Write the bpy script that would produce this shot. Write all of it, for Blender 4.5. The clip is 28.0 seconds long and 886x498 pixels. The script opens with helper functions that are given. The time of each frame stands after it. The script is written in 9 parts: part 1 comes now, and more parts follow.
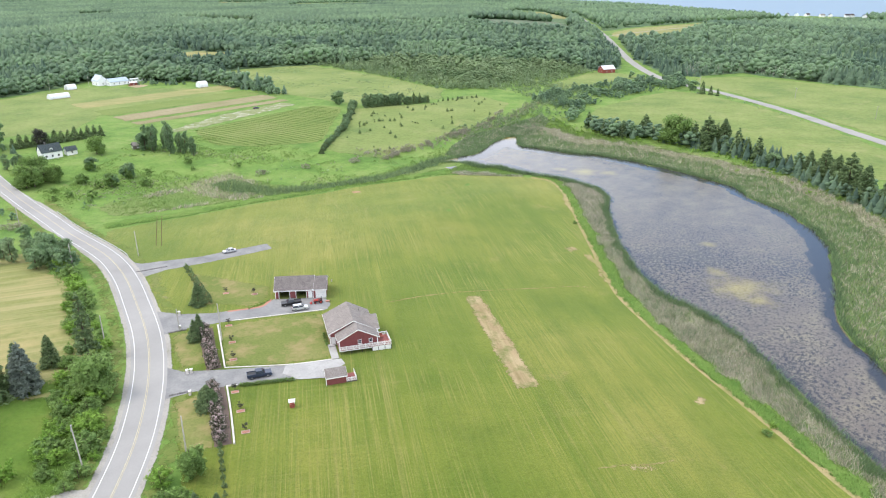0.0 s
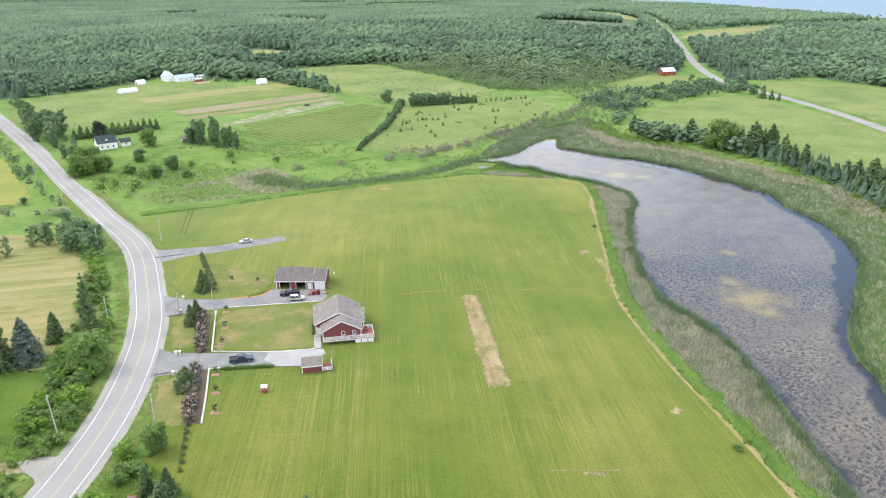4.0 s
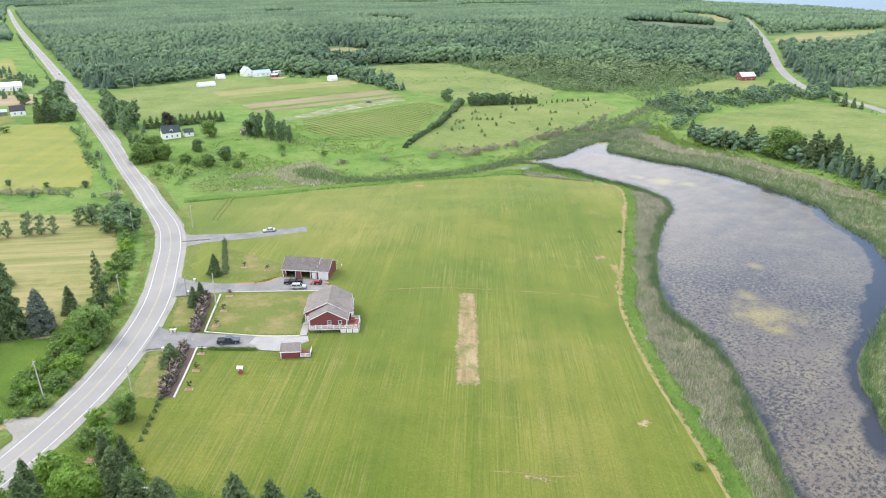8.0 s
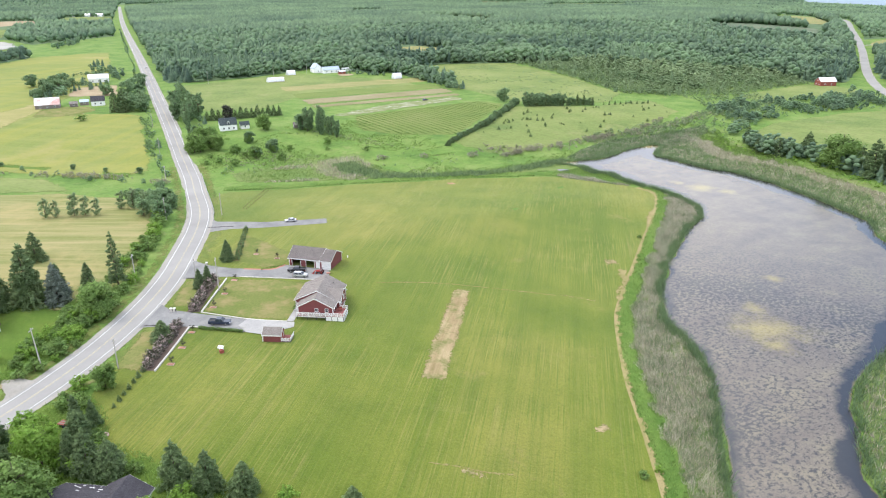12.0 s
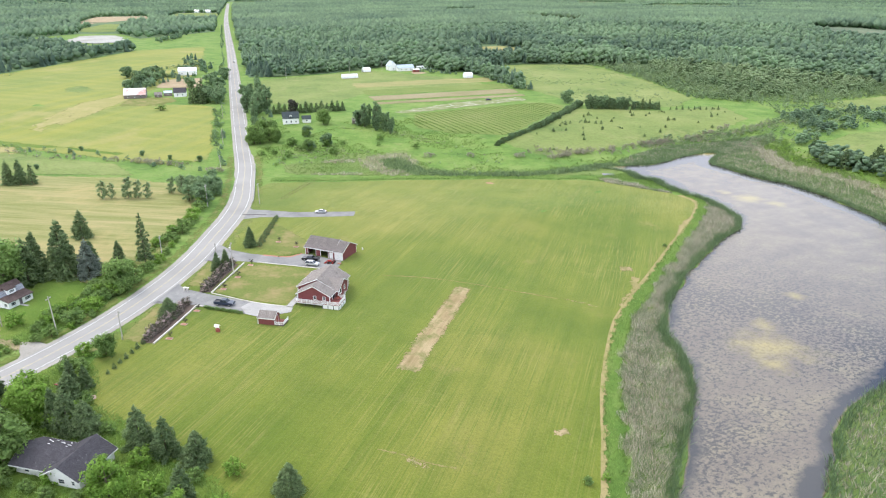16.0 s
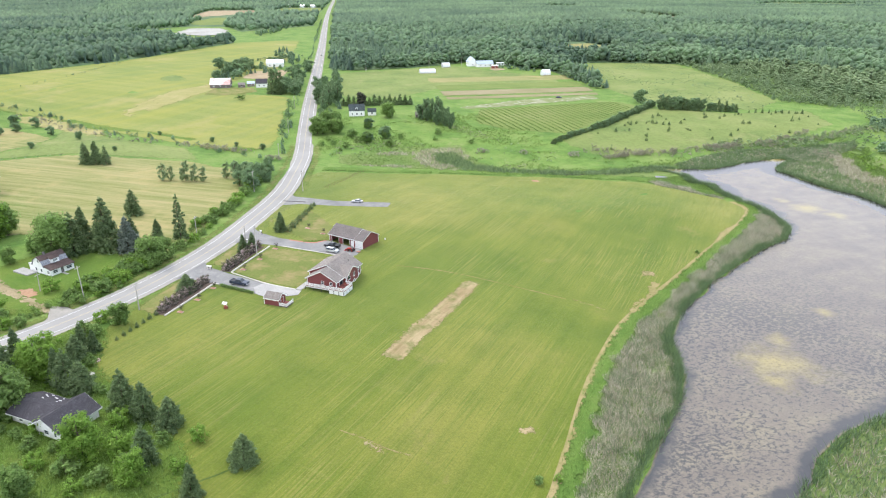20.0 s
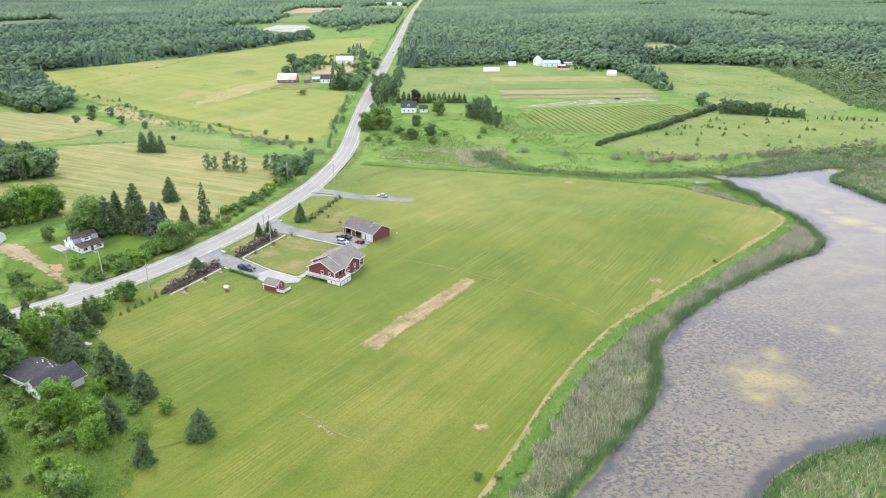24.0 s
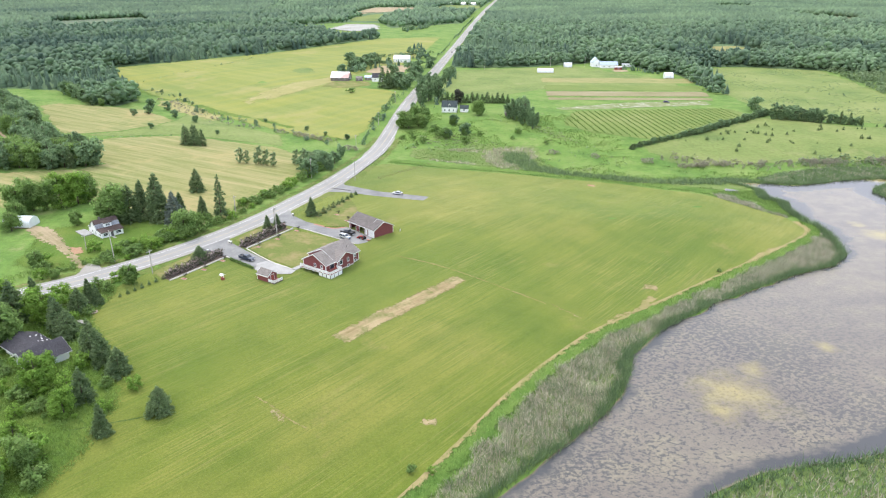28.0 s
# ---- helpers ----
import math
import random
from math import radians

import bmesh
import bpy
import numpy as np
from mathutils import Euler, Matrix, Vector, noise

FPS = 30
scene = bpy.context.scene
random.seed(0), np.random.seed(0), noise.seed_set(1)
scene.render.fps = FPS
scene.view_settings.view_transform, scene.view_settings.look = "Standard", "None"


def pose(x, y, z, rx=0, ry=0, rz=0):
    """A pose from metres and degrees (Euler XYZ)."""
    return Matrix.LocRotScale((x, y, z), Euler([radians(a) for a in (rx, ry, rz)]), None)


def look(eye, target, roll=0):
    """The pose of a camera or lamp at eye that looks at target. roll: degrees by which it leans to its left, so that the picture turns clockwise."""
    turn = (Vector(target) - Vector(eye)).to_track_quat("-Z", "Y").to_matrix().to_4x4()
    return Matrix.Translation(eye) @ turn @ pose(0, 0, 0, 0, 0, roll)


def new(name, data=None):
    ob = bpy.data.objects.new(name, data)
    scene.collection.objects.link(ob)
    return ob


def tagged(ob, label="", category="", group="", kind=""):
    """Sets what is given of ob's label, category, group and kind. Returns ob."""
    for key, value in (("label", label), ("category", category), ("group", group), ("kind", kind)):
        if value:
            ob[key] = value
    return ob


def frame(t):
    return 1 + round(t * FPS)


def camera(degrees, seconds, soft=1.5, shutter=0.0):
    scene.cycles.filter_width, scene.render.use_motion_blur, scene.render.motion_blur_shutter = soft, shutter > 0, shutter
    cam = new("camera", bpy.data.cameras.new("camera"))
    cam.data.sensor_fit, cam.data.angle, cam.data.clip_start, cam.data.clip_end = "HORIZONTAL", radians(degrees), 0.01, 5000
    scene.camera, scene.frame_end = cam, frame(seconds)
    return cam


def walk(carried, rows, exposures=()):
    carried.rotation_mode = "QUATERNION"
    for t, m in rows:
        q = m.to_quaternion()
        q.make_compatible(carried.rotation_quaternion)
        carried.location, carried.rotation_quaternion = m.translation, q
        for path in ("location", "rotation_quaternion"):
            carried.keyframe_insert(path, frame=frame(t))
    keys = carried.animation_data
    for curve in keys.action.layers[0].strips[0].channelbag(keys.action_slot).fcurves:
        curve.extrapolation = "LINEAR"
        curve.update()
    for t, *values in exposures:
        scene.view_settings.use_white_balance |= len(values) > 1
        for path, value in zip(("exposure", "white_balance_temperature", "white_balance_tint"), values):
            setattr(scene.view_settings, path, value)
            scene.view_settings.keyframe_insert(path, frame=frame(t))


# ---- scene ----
cam = camera(64.9, 28.0, soft=1.1)
PATH = [
    (0, (-7.399, -4.047, 91.307), (-7.763, -2.217, 90.588), -0.3),
    (1, (-2.591, -3.386, 90.816), (-2.996, -1.564, 90.099), -0.4),
    (2, (2.929, -2.441, 90.883), (2.474, -0.63, 90.165), -0.4),
    (3, (8.777, -1.271, 90.631), (8.265, 0.525, 89.915), -0.4),
    (3.5, (11.869, -0.876, 90.855), (11.332, 0.912, 90.139), -0.4),
    (5.5, (24.347, 2.744, 90.59), (23.704, 4.498, 89.875), -0.3),
    (6, (27.553, 3.727, 90.323), (26.876, 5.468, 89.609), -0.3),
    (7, (33.974, 5.703, 90.257), (33.236, 7.419, 89.543), -0.2),
    (8, (40.384, 7.801, 90.41), (39.593, 9.494, 89.695), -0.2),
    (9, (46.728, 10.111, 90.251), (45.884, 11.777, 89.537), -0.2),
    (10, (52.929, 12.901, 90.069), (52.034, 14.54, 89.354), -0.2),
    (11, (58.832, 15.327, 90.166), (57.895, 16.943, 89.452), -0.0),
    (12, (65.203, 18.035, 90.264), (64.206, 19.614, 89.549), -0.1),
    (12.5, (68.419, 19.473, 90.323), (67.394, 21.034, 89.609), -0.0),
    (14.5, (80.443, 25.758, 90.677), (79.324, 27.254, 89.963), 0.0),
    (15, (83.226, 27.499, 90.643), (82.079, 28.974, 89.929), 0.1),
    (16, (89.017, 30.847, 90.876), (87.815, 32.276, 90.159), 0.2),
    (17, (94.403, 34.738, 90.983), (93.144, 36.115, 90.264), 0.2),
    (18, (99.376, 38.942, 90.619), (98.067, 40.27, 89.897), 0.3),
    (19, (104.554, 43.282, 90.593), (103.197, 44.56, 89.869), 0.3),
    (20, (109.697, 47.672, 90.764), (108.304, 48.91, 90.037), 0.3),
    (21, (114.701, 52.28, 90.886), (113.27, 53.473, 90.158), 0.3),
    (21.5, (117.008, 54.597, 90.823), (115.559, 55.767, 90.094), 0.3),
    (23.5, (126.098, 64.201, 91.214), (124.578, 65.276, 90.482), 0.3),
    (24, (128.474, 66.834, 91.249), (126.937, 67.884, 90.517), 0.3),
    (25, (132.953, 71.958, 91.519), (131.386, 72.961, 90.785), 0.3),
    (26, (137.139, 77.604, 91.493), (135.542, 78.557, 90.759), 0.1),
    (27, (141.263, 82.807, 92.001), (139.639, 83.714, 91.266), 0.2),
    (28, (144.628, 88.208, 92.02), (142.984, 89.079, 91.286), 0.2),
]
walk(cam, [(t, look(eye, target, roll)) for t, eye, target, roll in PATH], [(0.0, 0.89), (8.0, 0.89), (16.0, 0.92), (28.0, 0.95)])

# ---- world, sun and sky ----
SUN_AZ, SUN_EL = radians(262.0), radians(54.0)   # azimuth from +y, clockwise
world = bpy.data.worlds.new("sky_world")
scene.world = world
world.use_nodes = True
wn, wl = world.node_tree.nodes, world.node_tree.links
wn.clear()
w_out, w_bg = wn.new("ShaderNodeOutputWorld"), wn.new("ShaderNodeBackground")
w_sky, w_noise, w_ramp, w_mix, w_tc, w_map = (wn.new("ShaderNode" + k) for k in ("TexSky", "TexNoise", "ValToRGB", "Mix", "TexCoord", "Mapping"))
w_sky.sky_type, w_sky.sun_disc = "NISHITA", False
w_sky.sun_elevation, w_sky.sun_rotation = SUN_EL, SUN_AZ
w_sky.dust_density, w_sky.ozone_density = 0.3, 3.0
w_mix.data_type = "RGBA"
w_map.inputs["Scale"].default_value = (1.0, 1.0, 2.2)
w_map.inputs["Location"].default_value = (3.7, 1.3, 0.4)
w_noise.inputs["Scale"].default_value, w_noise.inputs["Detail"].default_value = 2.6, 7.0
w_noise.inputs["Roughness"].default_value = 0.58
w_ramp.color_ramp.elements[0].position, w_ramp.color_ramp.elements[1].position = 0.40, 0.64
w_dome = wn.new("ShaderNodeValToRGB")
w_dome.color_ramp.elements[0].position, w_dome.color_ramp.elements[0].color = 0.35, (6.5, 6.8, 7.7, 1)
w_dome.color_ramp.elements[1].position, w_dome.color_ramp.elements[1].color = 0.95, (7.3, 7.7, 8.6, 1)
w_bg.inputs["Strength"].default_value = 0.15
wl.new(w_tc.outputs["Generated"], w_map.inputs["Vector"])
wl.new(w_map.outputs["Vector"], w_noise.inputs["Vector"])
# closed cloud, brighter overhead than low down, that breaks up low in the north-east
w_split, w_to, w_clear = wn.new("ShaderNodeSeparateXYZ"), wn.new("ShaderNodeVectorMath"), wn.new("ShaderNodeMath")
w_to.operation, w_clear.operation = "DOT_PRODUCT", "MULTIPLY_ADD"
w_to.inputs[1].default_value = (1.2, 1.6, 0.0)
w_clear.inputs[1].default_value, w_clear.inputs[2].default_value = -1.0, 1.42
w_total = wn.new("ShaderNodeMath")
wl.new(w_tc.outputs["Generated"], w_split.inputs["Vector"])
wl.new(w_tc.outputs["Generated"], w_to.inputs[0])
wl.new(w_to.outputs["Value"], w_clear.inputs[0])
wl.new(w_clear.outputs[0], w_total.inputs[0])
wl.new(w_noise.outputs["Fac"], w_total.inputs[1])
wl.new(w_total.outputs[0], w_ramp.inputs["Fac"])
w_tone, w_grey = wn.new("ShaderNodeMix"), wn.new("ShaderNodeValToRGB")
w_tone.data_type, w_tone.blend_type = "RGBA", "MULTIPLY"
w_tone.inputs["Factor"].default_value = 1.0
w_grey.color_ramp.elements[0].position, w_grey.color_ramp.elements[0].color = 0.34, (0.78, 0.79, 0.83, 1)
w_grey.color_ramp.elements[1].position, w_grey.color_ramp.elements[1].color = 0.66, (1.12, 1.12, 1.11, 1)
wl.new(w_split.outputs["Z"], w_dome.inputs["Fac"])
wl.new(w_noise.outputs["Fac"], w_grey.inputs["Fac"])
wl.new(w_dome.outputs["Color"], w_tone.inputs["A"])
wl.new(w_grey.outputs["Color"], w_tone.inputs["B"])
wl.new(w_tone.outputs["Result"], w_mix.inputs["B"])
wl.new(w_ramp.outputs["Color"], w_mix.inputs["Factor"])
wl.new(w_sky.outputs["Color"], w_mix.inputs["A"])
wl.new(w_mix.outputs["Result"], w_bg.inputs["Color"])
wl.new(w_bg.outputs["Background"], w_out.inputs["Surface"])

sun = new("sun", bpy.data.lights.new("sun", "SUN"))
sun.data.energy, sun.data.angle, sun.data.color = 1.05, radians(13.0), (1.0, 0.95, 0.87)
sun_dir = Vector((math.sin(SUN_AZ) * math.cos(SUN_EL), math.cos(SUN_AZ) * math.cos(SUN_EL), math.sin(SUN_EL)))
sun.matrix_world = look(sun_dir * 300, (0, 0, 0))

WATER_Z = -4.1

# ---- materials ----
def shader(name, rough=0.9, metal=0.0, spec=0.25):
    m = bpy.data.materials.new(name)
    m.use_nodes = True
    b = m.node_tree.nodes["Principled BSDF"]
    b.inputs["Roughness"].default_value, b.inputs["Metallic"].default_value = rough, metal
    b.inputs["Specular IOR Level"].default_value = spec
    return m, m.node_tree.nodes, m.node_tree.links, b


def tex(n, l, kind, coord, scale, **more):
    t = n.new("ShaderNodeTex" + kind)
    t.inputs["Scale"].default_value = scale
    for k, v in more.items():
        t.inputs[k].default_value = v
    l.new(coord, t.inputs["Vector"])
    return t


def ramp(n, l, source, stops):
    r = n.new("ShaderNodeValToRGB")
    while len(r.color_ramp.elements) < len(stops):
        r.color_ramp.elements.new(0.5)
    for e, (p, c) in zip(r.color_ramp.elements, stops):
        e.position, e.color = p, (*c, 1) if len(c) == 3 else c
    l.new(source, r.inputs["Fac"])
    return r.outputs["Color"]


def mix(n, l, a, b, f, blend="MIX"):
    m = n.new("ShaderNodeMix")
    m.data_type, m.blend_type = "RGBA", blend
    for socket, v in (("A", a), ("B", b)):
        if isinstance(v, tuple):
            m.inputs[socket].default_value = (*v, 1)
        else:
            l.new(v, m.inputs[socket])
    if isinstance(f, float):
        m.inputs["Factor"].default_value = f
    else:
        l.new(f, m.inputs["Factor"])
    return m.outputs["Result"]


def grey(v):
    return (v, v, v)


def bumped(n, l, b, height, strength, distance):
    k = n.new("ShaderNodeBump")
    k.inputs["Strength"].default_value, k.inputs["Distance"].default_value = strength, distance
    l.new(height, k.inputs["Height"])
    l.new(k.outputs["Normal"], b.inputs["Normal"])


def turned(n, l, coord, angle, scale=(1, 1, 1)):
    for turn, size in (((0, 0, angle), (1, 1, 1)), ((0, 0, 0), scale)):
        m = n.new("ShaderNodeMapping")
        m.inputs["Rotation"].default_value, m.inputs["Scale"].default_value = turn, size
        l.new(coord, m.inputs["Vector"])
        coord = m.outputs["Vector"]
    return coord


def ground_mat(name, dark, mid, light, big=0.02, fine=1.6, straw=None, straw_at=0.62, stripe=None, bump=0.5, rough=0.95, fade=0.0, grain=0.8, sheen=0.0, blot=0.0):
    """Grass, soil or gravel: three tones at two scales, an optional second colour in patches, mowing or crop stripes, a ragged rim."""
    m, n, l, b = shader(name, rough, 0, 0.1)
    pos = n.new("ShaderNodeTexCoord").outputs["Object"]
    b.inputs["Sheen Weight"].default_value, b.inputs["Sheen Roughness"].default_value = sheen, 0.5
    b.inputs["Sheen Tint"].default_value = (0.9, 1.0, 0.6, 1)
    far = tex(n, l, "Noise", pos, big, Detail=6.0, Roughness=0.62)
    near = tex(n, l, "Noise", pos, fine, Detail=8.0, Roughness=0.78)
    col = ramp(n, l, far.outputs["Fac"], [(0.30, dark), (0.5, mid), (0.72, light)])
    shade = ramp(n, l, near.outputs["Fac"], [(0.25, grey(0.62)), (0.5, grey(1.0)), (0.8, grey(1.3))])
    col = mix(n, l, col, shade, grain, "MULTIPLY")
    reach = 0.06 if isinstance(stripe, list) else 0.015
    for angle, period, depth, colour in ([stripe] if stripe and not isinstance(stripe, list) else stripe or []):
        line = tex(n, l, "Noise", turned(n, l, pos, angle, (1.0, reach, 1.0)), 1.0 / period, Detail=5.0, Roughness=0.65)
        mask = ramp(n, l, line.outputs["Fac"], [(0.42, grey(0)), (0.62, grey(depth))])
        col = mix(n, l, col, colour, mask)
    if straw:
        patch = tex(n, l, "Noise", pos, big * 2.3, Detail=8.0, Roughness=0.7)
        mask = ramp(n, l, patch.outputs["Fac"], [(straw_at, grey(0)), (straw_at + 0.16, grey(0.85))])
        col = mix(n, l, col, straw, mask)
    l.new(col, b.inputs["Base Color"])
    if bump:
        bumped(n, l, b, near.outputs["Fac"], bump, 0.25)
    if fade:
        # the rim thins out in uneven blots over the ground below
        rim = n.new("ShaderNodeAttribute")
        rim.attribute_name = "rim"
        speck = tex(n, l, "Noise", pos, blot or 0.75 / fade, Detail=6.0, Roughness=0.7)
        reach, total = n.new("ShaderNodeMath"), n.new("ShaderNodeMath")
        reach.operation, total.operation = "MULTIPLY_ADD", "MULTIPLY_ADD"
        l.new(rim.outputs["Fac"], reach.inputs[0])
        reach.inputs[1].default_value, reach.inputs[2].default_value = 0.8 / fade, -1.05
        l.new(speck.outputs["Fac"], total.inputs[0])
        total.inputs[1].default_value = 2.2
        l.new(reach.outputs[0], total.inputs[2])
        l.new(ramp(n, l, total.outputs[0], [(0.30, grey(0)), (0.38, grey(1))]), b.inputs["Alpha"])
    return m


def maths(n, l, kind, a, b=None, c=None):
    """One arithmetic node on sockets or plain numbers."""
    m = n.new("ShaderNodeMath")
    m.operation = kind
    for k, v in enumerate((a, b, c)):
        if isinstance(v, (int, float)):
            m.inputs[k].default_value = v
        elif v is not None:
            l.new(v, m.inputs[k])
    return m.outputs[0]


def lawn_mat():
    """A mown hayfield: straight thin mower rows, broad swaths, wheel lines, yellowed and greener areas, a ragged rim."""
    m, n, l, b = shader("mown_grass", 0.95, 0, 0.1)
    b.inputs["Sheen Weight"].default_value, b.inputs["Sheen Roughness"].default_value = 0.16, 0.5
    b.inputs["Sheen Tint"].default_value = (0.9, 1.0, 0.6, 1)
    pos = n.new("ShaderNodeTexCoord").outputs["Object"]
    rows = radians(-21.9)
    area = tex(n, l, "Noise", pos, 0.011, Detail=3.0, Roughness=0.5)
    blots = tex(n, l, "Noise", pos, 0.06, Detail=7.0, Roughness=0.66)
    near = tex(n, l, "Noise", pos, 1.9, Detail=7.0, Roughness=0.8)
    col = ramp(n, l, area.outputs["Fac"], [(0.36, (0.087, 0.129, 0.014)), (0.5, (0.124, 0.153, 0.021)), (0.64, (0.172, 0.177, 0.036))])
    col = mix(n, l, col, ramp(n, l, blots.outputs["Fac"], [(0.28, (0.70, 0.80, 0.70)), (0.5, (1.0, 1.0, 1.0)), (0.72, (1.24, 1.14, 1.35))]), 0.9, "MULTIPLY")
    # swaths of the mower, then single rows, stronger in some areas than in others
    swath = tex(n, l, "Noise", turned(n, l, pos, rows, (1.0, 0.01, 1.0)), 0.16, Detail=2.0, Roughness=0.6)
    col = mix(n, l, col, ramp(n, l, swath.outputs["Fac"], [(0.35, (0.84, 0.90, 0.82)), (0.65, (1.14, 1.08, 1.12))]), 0.75, "MULTIPLY")
    where = tex(n, l, "Noise", pos, 0.028, Detail=4.0, Roughness=0.6)
    for turn, size, reach, colour, lo, depth, patch in ((rows, 2.7, 0.014, (0.256, 0.230, 0.068), 0.51, 0.46, (0.42, 0.60)), (rows, 2.6, 0.010, (0.070, 0.118, 0.012), 0.53, 0.50, (0.35, 0.5)), (rows, 0.45, 0.004, (0.275, 0.222, 0.085), 0.60, 0.28, (0.45, 0.6)),
                                                        (rows + radians(90), 0.9, 0.02, (0.222, 0.214, 0.06), 0.56, 0.30, (0.5, 0.66)), (rows + radians(55), 0.35, 0.02, (0.118, 0.160, 0.022), 0.55, 0.35, (0.52, 0.68))):
        line = tex(n, l, "Noise", turned(n, l, pos, turn, (1.0, reach, 1.0)), size, Detail=3.0, Roughness=0.6)
        mask = ramp(n, l, line.outputs["Fac"], [(lo, grey(0)), (lo + 0.10, grey(depth))])
        mask = mix(n, l, mask, ramp(n, l, where.outputs["Fac"], [(patch[0], grey(0.15)), (patch[1], grey(1))]), 1.0, "MULTIPLY")
        col = mix(n, l, col, colour, mask)
    dry = tex(n, l, "Noise", pos, 0.045, Detail=9.0, Roughness=0.72)
    col = mix(n, l, col, (0.235, 0.195, 0.072), ramp(n, l, dry.outputs["Fac"], [(0.60, grey(0)), (0.74, grey(0.75))]))
    col = mix(n, l, col, ramp(n, l, near.outputs["Fac"], [(0.25, grey(0.60)), (0.5, grey(1.0)), (0.78, grey(1.32))]), 1.0, "MULTIPLY")
    l.new(col, b.inputs["Base Color"])
    bumped(n, l, b, near.outputs["Fac"], 0.55, 0.25)
    rim = n.new("ShaderNodeAttribute")
    rim.attribute_name = "rim"
    speck = tex(n, l, "Noise", pos, 1.1, Detail=6.0, Roughness=0.7)
    edge = maths(n, l, "MULTIPLY_ADD", rim.outputs["Fac"], 1.1, -1.05)
    edge = maths(n, l, "MULTIPLY_ADD", speck.outputs["Fac"], 2.2, edge)
    l.new(ramp(n, l, edge, [(0.30, grey(0)), (0.38, grey(1))]), b.inputs["Alpha"])
    return m


def foliage_mat(name, dark, light, spread=0.3, rough=0.65, bloom=None, thin_part=0.3):
    """Leaves: tone by tree (the tint attribute) and by clump."""
    m, n, l, b = shader(name, rough, 0, 0.2)
    tint = n.new("ShaderNodeAttribute")
    tint.attribute_name = "tint"
    own = n.new("ShaderNodeObjectInfo")
    total = n.new("ShaderNodeMath")
    total.operation = "MULTIPLY_ADD"
    l.new(own.outputs["Random"], total.inputs[0])
    total.inputs[1].default_value = 0.35
    l.new(tint.outputs["Fac"], total.inputs[2])
    geo = n.new("ShaderNodeNewGeometry")
    col = ramp(n, l, total.outputs[0], [(0.0, dark), (1.0, light)])
    shade = ramp(n, l, geo.outputs["Random Per Island"], [(0.0, grey(1 - spread)), (1.0, grey(1 + spread))])
    col = mix(n, l, col, shade, 1.0, "MULTIPLY")
    if bloom:
        mask = ramp(n, l, geo.outputs["Random Per Island"], [(0.55, grey(0)), (0.62, grey(1))])
        col = mix(n, l, col, bloom, mask)
    l.new(col, b.inputs["Base Color"])
    thin = n.new("ShaderNodeBsdfTranslucent")
    l.new(col, thin.inputs["Color"])
    add = n.new("ShaderNodeMixShader")
    add.inputs[0].default_value = thin_part
    l.new(b.outputs[0], add.inputs[1])
    l.new(thin.outputs[0], add.inputs[2])
    l.new(add.outputs[0], n["Material Output"].inputs["Surface"])
    return m


def plain_mat(name, colour, rough=0.6, metal=0.0, spec=0.4, wear=0.12, scale=3.0, bump=0.0, stretch=None):
    m, n, l, b = shader(name, rough, metal, spec)
    pos = n.new("ShaderNodeTexCoord").outputs["Object"]
    if stretch:
        pos = turned(n, l, pos, 0, stretch)
    t = tex(n, l, "Noise", pos, scale, Detail=5.0, Roughness=0.65)
    shade = ramp(n, l, t.outputs["Fac"], [(0.25, grey(1 - wear)), (0.75, grey(1 + wear))])
    own = n.new("ShaderNodeObjectInfo")
    vary = ramp(n, l, own.outputs["Random"], [(0.0, grey(1 - wear * 0.6)), (1.0, grey(1 + wear * 0.6))])
    col = mix(n, l, mix(n, l, colour, shade, 1.0, "MULTIPLY"), vary, 1.0, "MULTIPLY")
    l.new(col, b.inputs["Base Color"])
    if bump:
        bumped(n, l, b, t.outputs["Fac"], bump, 0.02)
    return m


def siding_mat(name, colour, course=0.12, wear=0.1):
    """Horizontal clapboard: shadowed laps in relief, slightly faded boards."""
    m, n, l, b = shader(name, 0.6, 0, 0.3)
    pos = n.new("ShaderNodeTexCoord").outputs["Object"]
    w = n.new("ShaderNodeTexWave")
    w.wave_type, w.bands_direction, w.wave_profile = "BANDS", "Z", "SAW"
    w.inputs["Scale"].default_value = 0.314 / course
    l.new(pos, w.inputs["Vector"])
    t = tex(n, l, "Noise", pos, 1.2, Detail=5.0)
    shade = ramp(n, l, t.outputs["Fac"], [(0.3, grey(1 - wear)), (0.7, grey(1 + wear))])
    l.new(mix(n, l, colour, shade, 1.0, "MULTIPLY"), b.inputs["Base Color"])
    bumped(n, l, b, w.outputs["Fac"], 0.6, 0.02)
    return m


